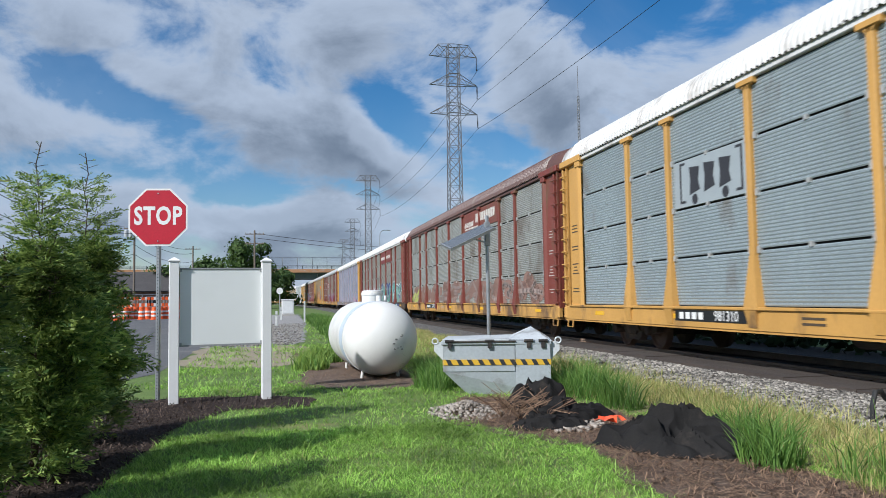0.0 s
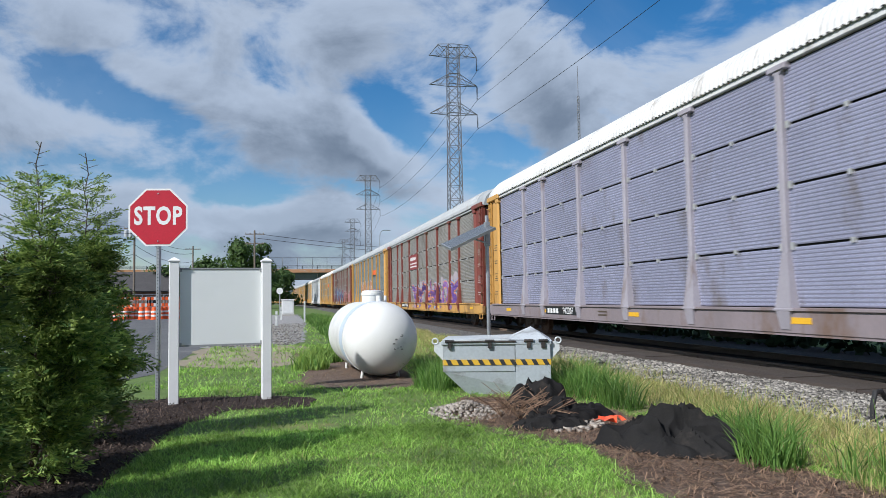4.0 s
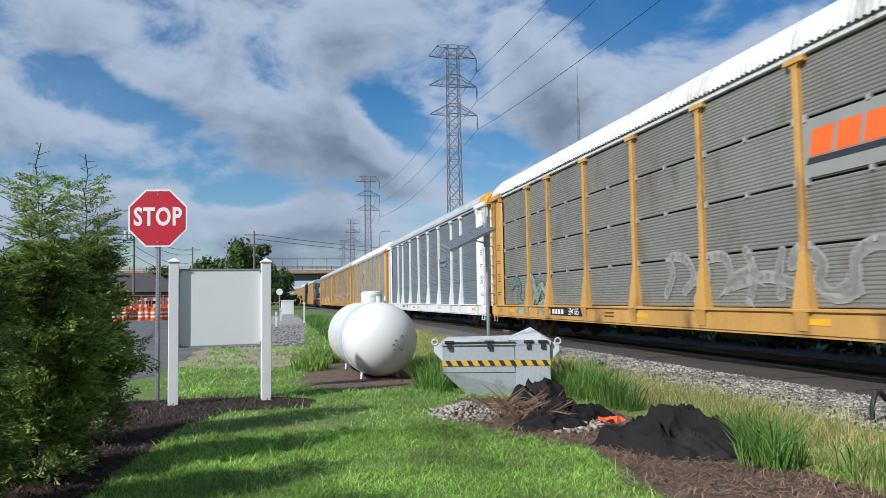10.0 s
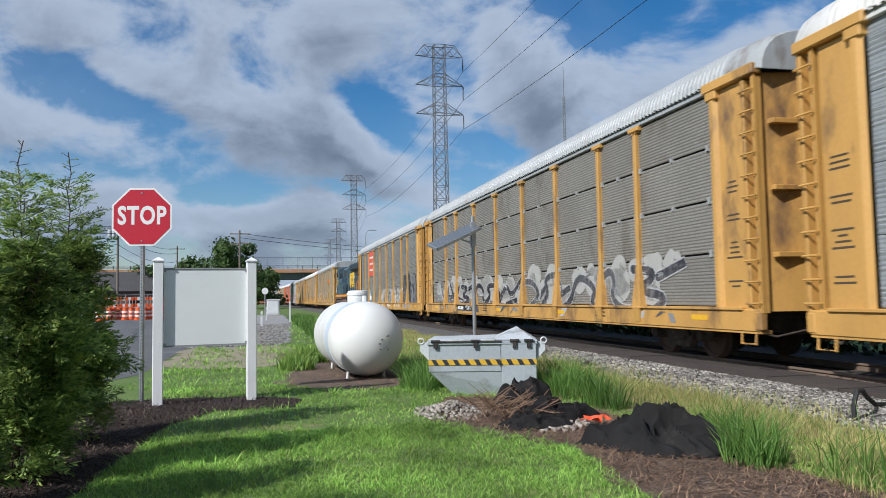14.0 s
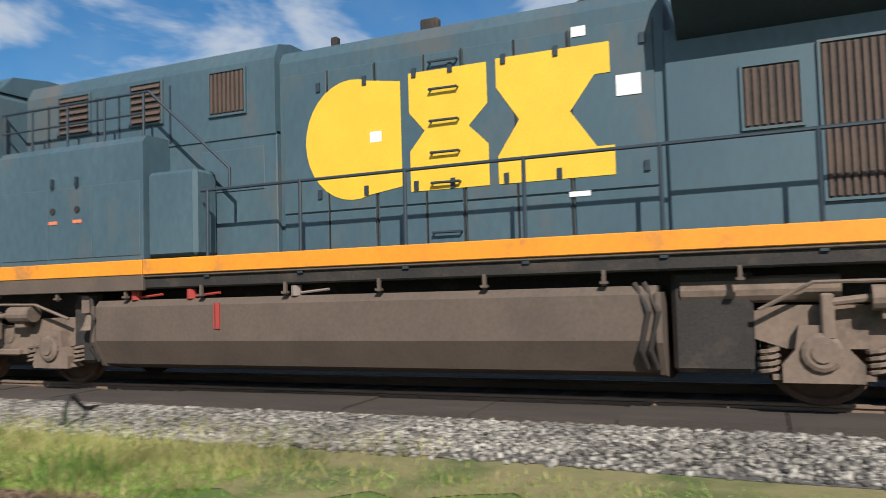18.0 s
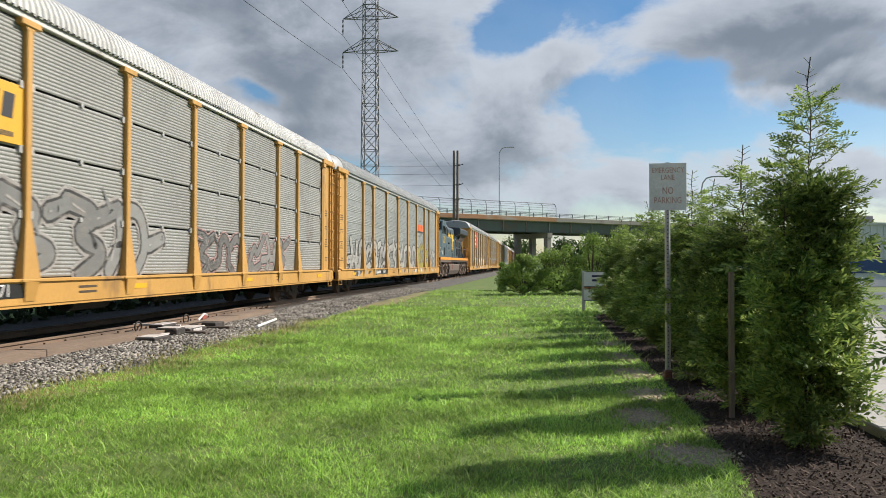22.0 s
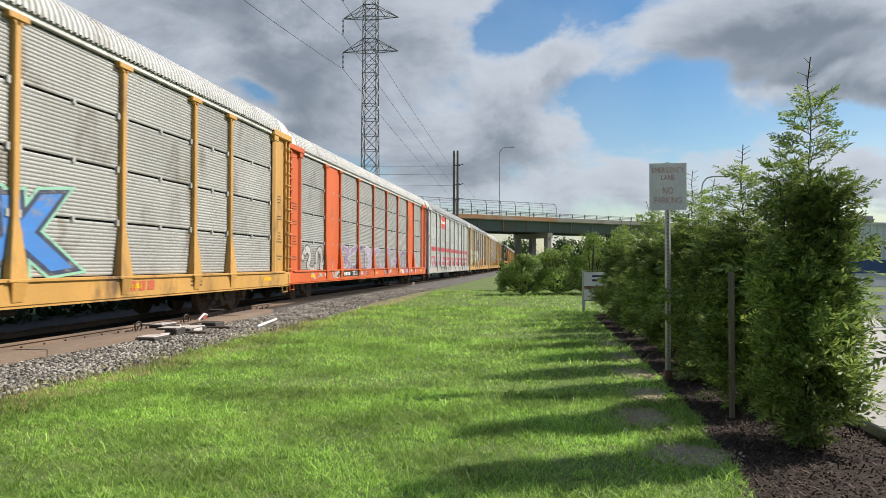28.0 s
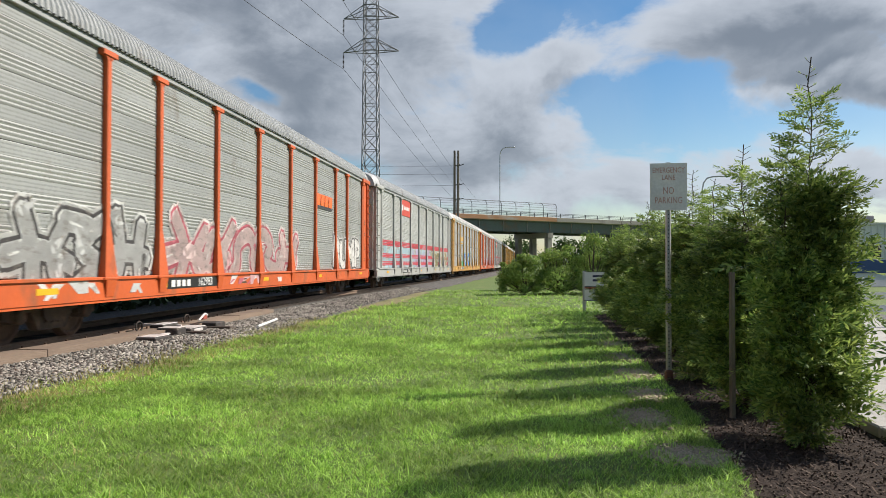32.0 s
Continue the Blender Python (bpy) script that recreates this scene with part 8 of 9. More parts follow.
def clump_tree(name, at, h, r, seed, mat_leaf, trunk_h, n=2600, leaf=0.35, squash=1.0, label="", category="tree", group="", lumps=22):
    """A broad-leaved tree or bush: limbs, and a crown of many small leaves in uneven clumps."""
    rng = np.random.default_rng(seed)
    t = thing(name, at, 0, label, category, group)
    tr = Shape().rod((0, 0, 0), (0, 0, trunk_h), 0.035 * h, 8, 0.024 * h)
    cl = []
    for i in range(lumps):
        a, u = rng.uniform(0, 6.28), rng.uniform(0.0, 1.0)
        rad = r * math.sqrt(rng.uniform(0.05, 1.0)) * (1.0 - 0.55 * u)
        c = np.array([rad * math.cos(a), rad * math.sin(a) * squash, trunk_h * 0.7 + (h - trunk_h * 0.7) * (0.10 + 0.82 * u)])
        cl.append((c, r * rng.uniform(0.16, 0.42) * (1.25 if lumps < 25 else 0.85)))
        tr.rod((0, 0, trunk_h * rng.uniform(0.6, 1.0)), tuple(c), 0.012 * h, 5, 0.004 * h, False)
    part("trunk", tr, BARK, t)
    P, D = [], []
    for c, cr in cl:
        m = n // len(cl)
        d = rng.normal(size=(m, 3))
        d /= np.linalg.norm(d, axis=1, keepdims=True)
        P.append(c + d * (cr * rng.uniform(0.45, 1.08, size=(m, 1))) * np.array([1, 1, 0.8]))
        D.append(d)
    P, D = np.concatenate(P), np.concatenate(D)
    k = len(P)
    u = np.cross(D, rng.normal(size=(k, 3)))
    u /= np.linalg.norm(u, axis=1, keepdims=True)
    nn = D + rng.normal(size=(k, 3)) * 0.7
    w = np.cross(nn, u)
    w /= np.linalg.norm(w, axis=1, keepdims=True)
    s = leaf * rng.uniform(0.6, 1.3, size=(k, 1))
    V = np.stack([P - u * s, P + w * s * 0.5, P + u * s, P - w * s * 0.5], axis=1).reshape(-1, 3)
    part("crown", raw_mesh("crown", V, np.arange(len(V))), mat_leaf, t)
    return t


clump_tree("tree", (-6.0, 148, 0), 12.6, 6.4, 31, TREEL, 2.2, 5200, 0.42, 1.0, "large dark green broad-leaved tree by the bridge")
clump_tree("tree", (-13.5, 152, 0), 9.5, 4.6, 32, TREEL, 2.0, 3000, 0.42, 1.0, "dark green broad-leaved tree by the bridge")
clump_tree("tree", (0.6, 158, 0), 8.0, 4.0, 33, TREEL, 1.5, 2400, 0.42, 1.0, "dark green broad-leaved tree by the bridge")
clump_tree("tree", (-15.5, 108, 0), 6.5, 3.0, 34, TREEL, 1.5, 1600, 0.32, 1.0, "small green tree beside the house")
for k, (x, y, h, r) in enumerate(((0.2, -37.0, 2.0, 1.4), (-1.5, -37.8, 2.5, 1.6), (-3.2, -38.8, 3.1, 1.7), (-5.0, -38.6, 3.2, 1.7), (-7.0, -40, 3.2, 1.8), (-1.2, -45, 2.3, 1.6), (-4.4, -47, 2.5, 1.8), (-9.5, -45, 2.4, 1.9), (0.9, -43, 1.7, 1.2))):
    clump_tree("bush", (x, y, 0), h, r, 50 + k, BUSHL, 0.08, 8500, 0.055, 1.0, "leafy green bush below the road bridge", "bush", "bushes below the bridge", 34)
for k, (x, y, h, r) in enumerate(((-20, -190, 9, 7), (-45, -230, 10, 8), (-75, -235, 11, 9), (-14, -260, 9, 7), (4, -330, 12, 9), (-30, -340, 12, 10))):
    clump_tree("tree", (x, y, 0), h, r, 70 + k, TREEL, 1.5, 1700, 0.6, 1.0, "dark green trees beyond the road bridge", "tree", "trees beyond the bridge")
for k, (x, y) in enumerate(((34, -8), (42, -24), (30, -38), (46, 12), (36, 30))):
    clump_tree("tree", (x, y, 0), 6.5 + k % 3, 4.5, 90 + k, TREEL, 1.5, 1500, 0.4, 1.0, "green tree on the far side of the track", "tree", "trees across the track")


# ---- grass ----
def blades(rng, x, y, h, w, lean, z=0.0):
    """Bent blades of two joined faces at the points x, y."""
    n = len(x)
    a = rng.uniform(0, 2 * np.pi, n)
    b = a + rng.uniform(-1.2, 1.2, n)
    ux, uy = np.cos(a) * w, np.sin(a) * w
    lx, ly = -np.sin(b) * lean * h, np.cos(b) * lean * h
    zz = np.full(n, z) if np.isscalar(z) else z
    v = np.zeros((n, 6, 3))
    v[:, 0] = np.stack([x - ux, y - uy, zz], 1)
    v[:, 1] = np.stack([x + ux, y + uy, zz], 1)
    v[:, 2] = np.stack([x + ux * 0.8 + lx * 0.35, y + uy * 0.8 + ly * 0.35, zz + h * 0.6], 1)
    v[:, 3] = np.stack([x - ux * 0.8 + lx * 0.35, y - uy * 0.8 + ly * 0.35, zz + h * 0.6], 1)
    v[:, 4] = np.stack([x + lx + ux * 0.1, y + ly + uy * 0.1, zz + h], 1)
    v[:, 5] = np.stack([x + lx - ux * 0.1, y + ly - uy * 0.1, zz + h], 1)
    base = (np.arange(n) * 6)[:, None]
    q = np.concatenate([base + [0, 1, 2, 3], base + [3, 2, 4, 5]], axis=0)
    return v.reshape(-1, 3), q


def inside(poly, x, y):
    c = np.zeros(len(x), bool)
    j = len(poly) - 1
    for i in range(len(poly)):
        xi, yi = poly[i]
        xj, yj = poly[j]
        c ^= ((yi > y) != (yj > y)) & (x < (xj - xi) * (y - yi) / (yj - yi + 1e-12) + xi)
        j = i
    return c


NO_GRASS = [
    [(-3.0, -24), (-1.85, -22), (-1.75, -10.3), (-1.62, -7.2), (-1.45, -5.0), (-1.45, 3.0), (-1.5, 6.2), (-1.35, 8.0), (-1.2, 9.6), (-0.8, 10.9), (0.35, 11.0), (0.5, 11.7), (-0.1, 12.4), (-1.7, 12.6), (-2.9, 12.4), (-3.0, 5)],
    [(2.1, 9.0), (2.95, 7.2), (2.75, 5.2), (3.2, 3.6), (4.4, 4.2), (4.2, 6.6), (4.3, 8.5), (3.9, 10.6), (2.6, 11.2), (2.2, 10.2)],
    [(0.3, 14.0), (1.0, 12.8), (2.5, 12.9), (2.6, 14.2), (2.3, 18.0), (0.8, 22.5), (0.3, 21.5), (0.6, 17.0)],
    [(-2.7, 26.3), (-1.2, 25.6), (0.2, 26.0), (0.6, 28), (1.5, 50), (1.6, 82), (-3.5, 82), (-2.5, 30)],
]
PATCH = [(-1.12, -7.6, 0.18, 0.4), (-1.25, -6.15, 0.22, 0.25), (-1.35, -8.9, 0.15, 0.3), (-1.42, -10.6, 0.15, 0.33), (-1.5, -12.5, 0.15, 0.38), (-1.5, -14.5, 0.15, 0.33)]


for k, (px, py, w, h) in enumerate(PATCH):
    ring = [(px + 1.15 * w * math.cos(a), py + 1.1 * h * math.sin(a)) for a in [j * math.pi / 5 for j in range(10)]]
    sheet("bare_patch", ring, 0.009, BARE, "trodden bare sandy soil in the lawn", "bare earth", 0.05, 40 + k, 0.12)


def lawn():
    rng = np.random.default_rng(5)
    xs, ys = [], []
    for x0, x1, y0, y1, n in ((-1.6, 5.4, 4.0, 9.0, 130000), (-1.7, 5.0, 9.0, 14.0, 24000), (-2.9, 5.0, 14.0, 26.0, 22000), (1.0, 6.0, 24, 60, 9000),
                              (-1.9, 5.6, -9.0, -3.6, 165000), (-2.0, 5.6, -15.0, -9.0, 60000), (-2.2, 5.4, -26.0, -15.0, 26000), (-9.0, 5.0, -42.0, -26.0, 12000), (3.6, 5.8, -4, 4.5, 9000)):
        xs.append(rng.uniform(x0, x1, n))
        ys.append(rng.uniform(y0, y1, n))
    x, y = np.concatenate(xs), np.concatenate(ys)
    keep = np.ones(len(x), bool)
    for poly in NO_GRASS:
        keep &= ~inside(poly, x, y)
    for px, py, w, h in PATCH:
        w, h = w * 1.45, h * 1.35
        keep &= ((x - px) / (w * 0.95)) ** 2 + ((y - py) / (h * 0.95)) ** 2 > rng.uniform(0.0, 1.2, len(x)) ** 2
    keep &= ~((x < -2.2) & (y > 15))
    x, y = x[keep], y[keep]
    # thinner and shorter in patches
    nz = np.array([noise.noise(Vector((a * 0.9, b * 0.9, 0.3))) * 0.7 + noise.noise(Vector((a * 4.5, b * 4.5, 1.3))) * 0.6 for a, b in zip(x, y)])
    keep = rng.random(len(x)) < np.clip(0.88 + 0.6 * nz, 0.45, 1)
    keep &= ~((y > 17.5) & (y < 26.5) & (x < 0.9) & (rng.random(len(x)) < 0.35 - 1.2 * nz))
    x, y, nz = x[keep], y[keep], nz[keep]
    far = np.hypot(x, y)
    fine = np.array([noise.noise(Vector((a * 11, b * 11, 4.3))) for a, b in zip(x, y)])
    h = rng.uniform(0.014, 0.046, len(x)) * (1 + 0.35 * nz + 1.5 * fine) * np.clip(far / 11, 0.9, 1.5)
    h = np.maximum(h, 0.010)
    h *= np.where(rng.random(len(x)) < 0.05, 2.2, 1.0)
    w = rng.uniform(0.0022, 0.0052, len(x)) * np.clip(far / 8, 0.8, 4.5)
    straw = rng.random(len(x)) < np.clip(0.06 - 0.25 * nz, 0.02, 0.25)
    V, Q = blades(rng, x[straw], y[straw], h[straw] * 0.9, w[straw] * 0.8, rng.uniform(0.5, 1.8, straw.sum()))
    tagged(part("dry_lawn_grass", raw_mesh("dry_lawn_grass", V, Q), DRYL), "dry straw-coloured blades in the lawn", "grass", kind="stuff")
    x, y, h, w = x[~straw], y[~straw], h[~straw], w[~straw]
    V, Q = blades(rng, x, y, h, w, rng.uniform(0.4, 2.2, len(x)))
    ob = part("lawn_grass", raw_mesh("lawn_grass", V, Q), LAWNL)
    tagged(ob, "short green mown grass blades", "grass", kind="stuff")


lawn()


def tall_grass(name, spots, n, mat_leaf, seed, h0, h1, label, w=0.006, lean=0.75):
    rng = np.random.default_rng(seed)
    xs, ys, hs = [], [], []
    for x, y, rx, ry, k in spots:
        m = int(n * k)
        a, r = rng.uniform(0, 6.28, m), np.sqrt(rng.random(m))
        xs.append(x + rx * r * np.cos(a))
        ys.append(y + ry * r * np.sin(a))
        hs.append(rng.uniform(h0, h1, m) * (1.1 - 0.4 * r))
    x, y, h = np.concatenate(xs), np.concatenate(ys), np.concatenate(hs)
    V, Q = blades(rng, x, y, h, rng.uniform(0.6, 1.3, len(x)) * w, rng.uniform(0.15, lean, len(x)))
    tagged(part(name, raw_mesh(name, V, Q), mat_leaf), label, "grass", kind="stuff")


tall_grass("tall_grass", [(4.55, 10.9, 0.45, 0.75, 1.2), (4.75, 12.2, 0.45, 0.8, 0.7), (2.5, 12.6, 0.35, 0.5, 0.7), (2.85, 14.2, 0.4, 1.2, 1.2), (4.45, 9.7, 0.25, 0.5, 0.4), (4.15, 6.0, 0.24, 0.35, 0.55), (4.35, 6.7, 0.2, 0.35, 0.3), (4.6, 5.2, 0.3, 0.4, 0.12), (4.0, 14.0, 0.9, 0.9, 1.2)], 650, TALLL, 8, 0.22, 0.62, "clumps of tall green grass", 0.006, 1.15)
tall_grass("verge_grass", [(5.0 + 0.2 * (k % 4), 5 + 1.5 * k, 0.85, 1.1, 1.7) for k in range(20)] + [(5.65, 4.5 + 1.4 * k, 0.55, 1.0, 1.2) for k in range(16)] + [(6.35 + 0.15 * (k % 3), 3.5 + 1.3 * k, 0.45, 0.9, 0.28) for k in range(16)] + [(3.4, 17 + 2.4 * k, 1.3, 1.6, 1.1) for k in range(12)], 560, DRYL, 9, 0.06, 0.26, "yellowing weedy grass along the ballast", 0.004, 1.2)
tall_grass("verge_grass_far", [(5.5 + 0.1 * (k % 3), -2 - 1.3 * k, 0.75, 1.2, 1.5) for k in range(14)] + [(5.4, 2.5, 0.6, 2.0, 1.0)], 420, DRYL, 10, 0.03, 0.11, "short yellow grass along the ballast")
tall_grass("weeds_far", [(2.6, 24 + 5 * k, 1.0, 3.0, 1.4) for k in range(9)], 420, TALLL, 12, 0.2, 0.55, "green weeds beside the gravel drive", 0.02)
tall_grass("weeds_by_tank", [(1.0, 19.0, 0.6, 0.8, 1.5), (0.6, 17.0, 0.4, 0.6, 0.8)], 420, BUSHL, 13, 0.15, 0.5, "leafy green weeds by the tank", 0.016)


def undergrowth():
    """Near-black weeds beyond the track, added to fill the gap under the train with shade."""
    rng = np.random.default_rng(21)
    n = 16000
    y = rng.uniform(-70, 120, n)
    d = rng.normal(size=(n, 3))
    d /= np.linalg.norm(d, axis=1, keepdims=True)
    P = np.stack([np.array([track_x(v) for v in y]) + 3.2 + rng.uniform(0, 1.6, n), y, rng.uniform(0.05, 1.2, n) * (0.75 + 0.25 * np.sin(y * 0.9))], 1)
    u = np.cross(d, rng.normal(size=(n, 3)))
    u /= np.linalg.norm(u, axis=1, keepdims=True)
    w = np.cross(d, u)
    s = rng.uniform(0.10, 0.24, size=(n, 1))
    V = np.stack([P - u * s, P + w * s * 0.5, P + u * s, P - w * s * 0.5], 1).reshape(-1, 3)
    tagged(part("undergrowth", raw_mesh("undergrowth", V, np.arange(len(V))), SHADEL), "near-black weeds added as the shade seen under the train", "weeds", kind="stuff")


undergrowth()


# ---- loose stones, chips, twigs ----
ROCK_Q = [(0, 1, 2, 3), (7, 6, 5, 4), (0, 4, 5, 1), (1, 5, 6, 2), (2, 6, 7, 3), (3, 7, 4, 0)]


def stones(name, x, y, z, size, mat_s, seed, label, category, parent=None):
    rng = np.random.default_rng(seed)
    n = len(x)
    c = np.array([(-1, -1, -1), (1, -1, -1), (1, 1, -1), (-1, 1, -1), (-1, -1, 1), (1, -1, 1), (1, 1, 1), (-1, 1, 1)], float)
    v = c[None] * rng.uniform(0.35, 1.0, size=(n, 8, 3))
    a, b = rng.uniform(0, 6.28, n), rng.uniform(-0.7, 0.7, n)
    ca, sa, cb, sb = np.cos(a)[:, None], np.sin(a)[:, None], np.cos(b)[:, None], np.sin(b)[:, None]
    X, Y, Z = v[..., 0], v[..., 1], v[..., 2] * 0.75
    Y, Z = Y * cb - Z * sb, Y * sb + Z * cb
    X, Y = X * ca - Y * sa, X * sa + Y * ca
    s = size[:, None]
    v = np.stack([x[:, None] + X * s, y[:, None] + Y * s, z[:, None] + Z * s], -1).reshape(-1, 3)
    q = (np.arange(n)[:, None, None] * 8 + np.array(ROCK_Q)[None]).reshape(-1, 4)
    ob = part(name, raw_mesh(name, v, q), mat_s)
    return tagged(ob, label, category, kind="stuff")


STONE = leafmat("ballast_stone", (0.045, 0.042, 0.038), (0.38, 0.355, 0.31), 0.85, 0.35, 0)
PALE = leafmat("pale_gravel", (0.15, 0.125, 0.10), (0.40, 0.36, 0.31), 0.85, 0.2, 0)
SANDY = leafmat("sandy_soil", (0.26, 0.215, 0.15), (0.42, 0.36, 0.26), 0.9, 0.2, 0)
CHIP = leafmat("bark_chip", (0.022, 0.016, 0.013), (0.13, 0.095, 0.075), 0.9, 0.3, 0)


def scatter_ballast():
    rng = np.random.default_rng(3)
    xs, ys = [], []
    for y0, y1, n in ((3.5, 12, 13000), (12, 26, 10000), (-4, 3.5, 7000), (-12, -4, 12000), (-24, -12, 11000), (-45, -24, 6000)):
        yy = rng.uniform(y0, y1, n)
        ys.append(yy)
        d = rng.beta(1.4, 1.0, n) * 1.9 - 3.5
        xs.append(np.array([track_x(v) for v in yy]) + d)
    x, y = np.concatenate(xs), np.concatenate(ys)
    c = np.array([track_x(v) for v in y])
    z = np.interp(x - c, [-3.5, -3.05, -2.3, -1.35, 1.35], [0.012, 0.03, 0.042, 0.05, 0.05])
    stones("ballast_stone", x, y, z + 0.008, rng.uniform(0.013, 0.040, len(x)), STONE, 4, "loose grey ballast stones", "stones")
    n = 900
    a, r = rng.uniform(0, 6.28, n), np.sqrt(rng.random(n))
    r = r ** 1.4
    px, py = 2.35 + 0.50 * r * np.cos(a), 9.75 + 0.70 * r * np.sin(a)
    stones("gravel_heap", px, py, 0.012 + 0.15 * (1 - r) ** 1.3, rng.uniform(0.008, 0.028, n), PALE, 5, "small heap of pale rubble stones", "stones")
    n = 4200
    px, py = rng.uniform(-2.4, 1.5, n), 26.0 + 24.0 * rng.random(n) ** 1.6
    keep = inside([(-2.4, 26.3), (-1.2, 25.7), (0.2, 26.2), (0.6, 28), (1.4, 50), (-2.4, 50)], px, py)
    stones("drive_stone", px[keep], py[keep], np.full(keep.sum(), 0.02), rng.uniform(0.012, 0.04, keep.sum()), STONE, 9, "loose grey stones on the gravel drive", "stones")
    n = 160
    px, py = rng.uniform(2.9, 3.6, n), rng.uniform(7.9, 8.7, n)
    stones("rubble", px, py, np.full(n, 0.03), rng.uniform(0.015, 0.045, n), PALE, 6, "scattered pale rubble", "stones")
    cx, cy = [], []
    for px, py, w, h in PATCH:
        m = 1500
        cx.append(px + rng.normal(size=m) * w * 0.62)
        cy.append(py + rng.normal(size=m) * h * 0.55)
    cx, cy = np.concatenate(cx), np.concatenate(cy)
    stones("soil_crumb", cx, cy, np.full(len(cx), 0.006), rng.uniform(0.008, 0.024, len(cx)), SANDY, 8, "pale crumbs of worn bare soil in the lawn", "soil")
    n = 15000
    px, py = rng.uniform(-2.95, -0.9, n), np.where(rng.random(n) < 0.55, rng.uniform(-13, -4.2, n), rng.uniform(4.5, 12.4, n))
    keep = inside(NO_GRASS[0], px, py)
    px, py = px[keep], py[keep]
    n = len(px)
    stones("mulch_chip", px, py, np.full(n, 0.016), rng.uniform(0.004, 0.010, n), CHIP, 7, "dark bark mulch chips", "mulch")


scatter_ballast()


def twigs(seed, poly, n, m, label, l0=0.04, l1=0.16, wide=0.003, name="pine_needles", category="straw"):
    rng = np.random.default_rng(seed)
    lo, hi = np.min(poly, 0), np.max(poly, 0)
    x, y = rng.uniform(lo[0], hi[0], n), rng.uniform(lo[1], hi[1], n)
    k = inside(poly, x, y)
    x, y = x[k], y[k]
    n = len(x)
    a, L = rng.uniform(0, 6.28, n), rng.uniform(l0, l1, n)
    dx, dy = np.cos(a) * L, np.sin(a) * L
    wx, wy = -np.sin(a) * wide, np.cos(a) * wide
    z0, z1 = rng.uniform(0.014, 0.04, n), rng.uniform(0.014, 0.07, n)
    v = np.stack([np.stack([x - wx, y - wy, z0], 1), np.stack([x + wx, y + wy, z0], 1), np.stack([x + dx + wx, y + dy + wy, z1], 1), np.stack([x + dx - wx, y + dy - wy, z1], 1)], 1)
    tagged(part(name, raw_mesh(name, v.reshape(-1, 3), np.arange(n * 4)), m), label, category, kind="stuff")


NEEDLE = leafmat("dry_needle", (0.06, 0.034, 0.022), (0.34, 0.22, 0.14), 0.8, 0.2, 0)
twigs(6, NO_GRASS[1], 16000, NEEDLE, "dry brown needles and twigs")
twigs(8, NO_GRASS[0], 26000, CHIP, "dark slivers of bark mulch", 0.02, 0.06, 0.006, "mulch_sliver", "mulch")
twigs(7, NO_GRASS[2], 3500, NEEDLE, "dry brown needles by the tank")
# ---- cloth heaps, litter, far clutter ----
CLOTH = surf("black_ground_cloth", (0.014, 0.0135, 0.0135), (0.022, 0.021, 0.020), 3, 0.85, 0, 0.25, 90, (0.05, 0.042, 0.036), 0.10, 3, (1, 1, 1), 0.0, 0.12)


def cloth_heap(at, rx, ry, h, seed, turn=0.0, label="heap of crumpled black ground cloth"):
    """A thrown-down sheet: a mound of sharp, hanging folds with a hem that rests on the ground."""
    n, turns = 38, 132
    off = Vector((seed * 3.1, seed * 1.7, 0))

    def fold(p, k):
        return (1 - min(1.0, 2.6 * abs(noise.noise(p * k)))) ** 1.5
    vs = []
    for i in range(n):
        for j in range(turns):
            r, q = i / (n - 1), 2 * math.pi * j / turns
            hem = 1.0 + 0.30 * noise.noise(Vector((math.cos(q) * 1.3, math.sin(q) * 1.3, seed))) + 0.14 * noise.noise(Vector((math.cos(q) * 4, math.sin(q) * 4, seed)))
            u, v = r * hem * math.cos(q), r * hem * math.sin(q)
            p = Vector((u * 1.6, v * 1.2, 0)) + off
            warp = Vector((noise.noise(p * 1.3), noise.noise(p * 1.3 + Vector((5, 1, 2))), 0)) * 0.55
            w = p + warp
            mound = max(0.0, 1 - r ** 3.2)
            z = 0.34 + 0.45 * noise.noise(w * 0.8 + Vector((4, 2, 0))) + 0.40 * fold(w, 1.0) + 0.26 * fold(w + Vector((3, 8, 1)), 1.9) + 0.04 * fold(w, 3.6)
            z += 0.22 * max(0.0, noise.noise(w * 1.4 + Vector((7, 3, 9))))
            z = h * mound * max(0.05, z)
            out = 1 + 0.16 * noise.noise(w * 2.4 + Vector((9, 9, 9))) + 0.03 * noise.noise(w * 5)
            vs.append((u * rx * out, v * ry * out, 0.012 + z))
    fs = [(i * turns + j, (i + 1) * turns + j, (i + 1) * turns + (j + 1) % turns, i * turns + (j + 1) % turns) for i in range(n - 1) for j in range(turns)]
    ob = part("ground_cloth", Shape().add(vs, fs), CLOTH, None, "", 28)
    ob.matrix_basis = pose(*at, 0, 0, turn)
    return tagged(ob, label, "cloth", "heaps of black ground cloth")


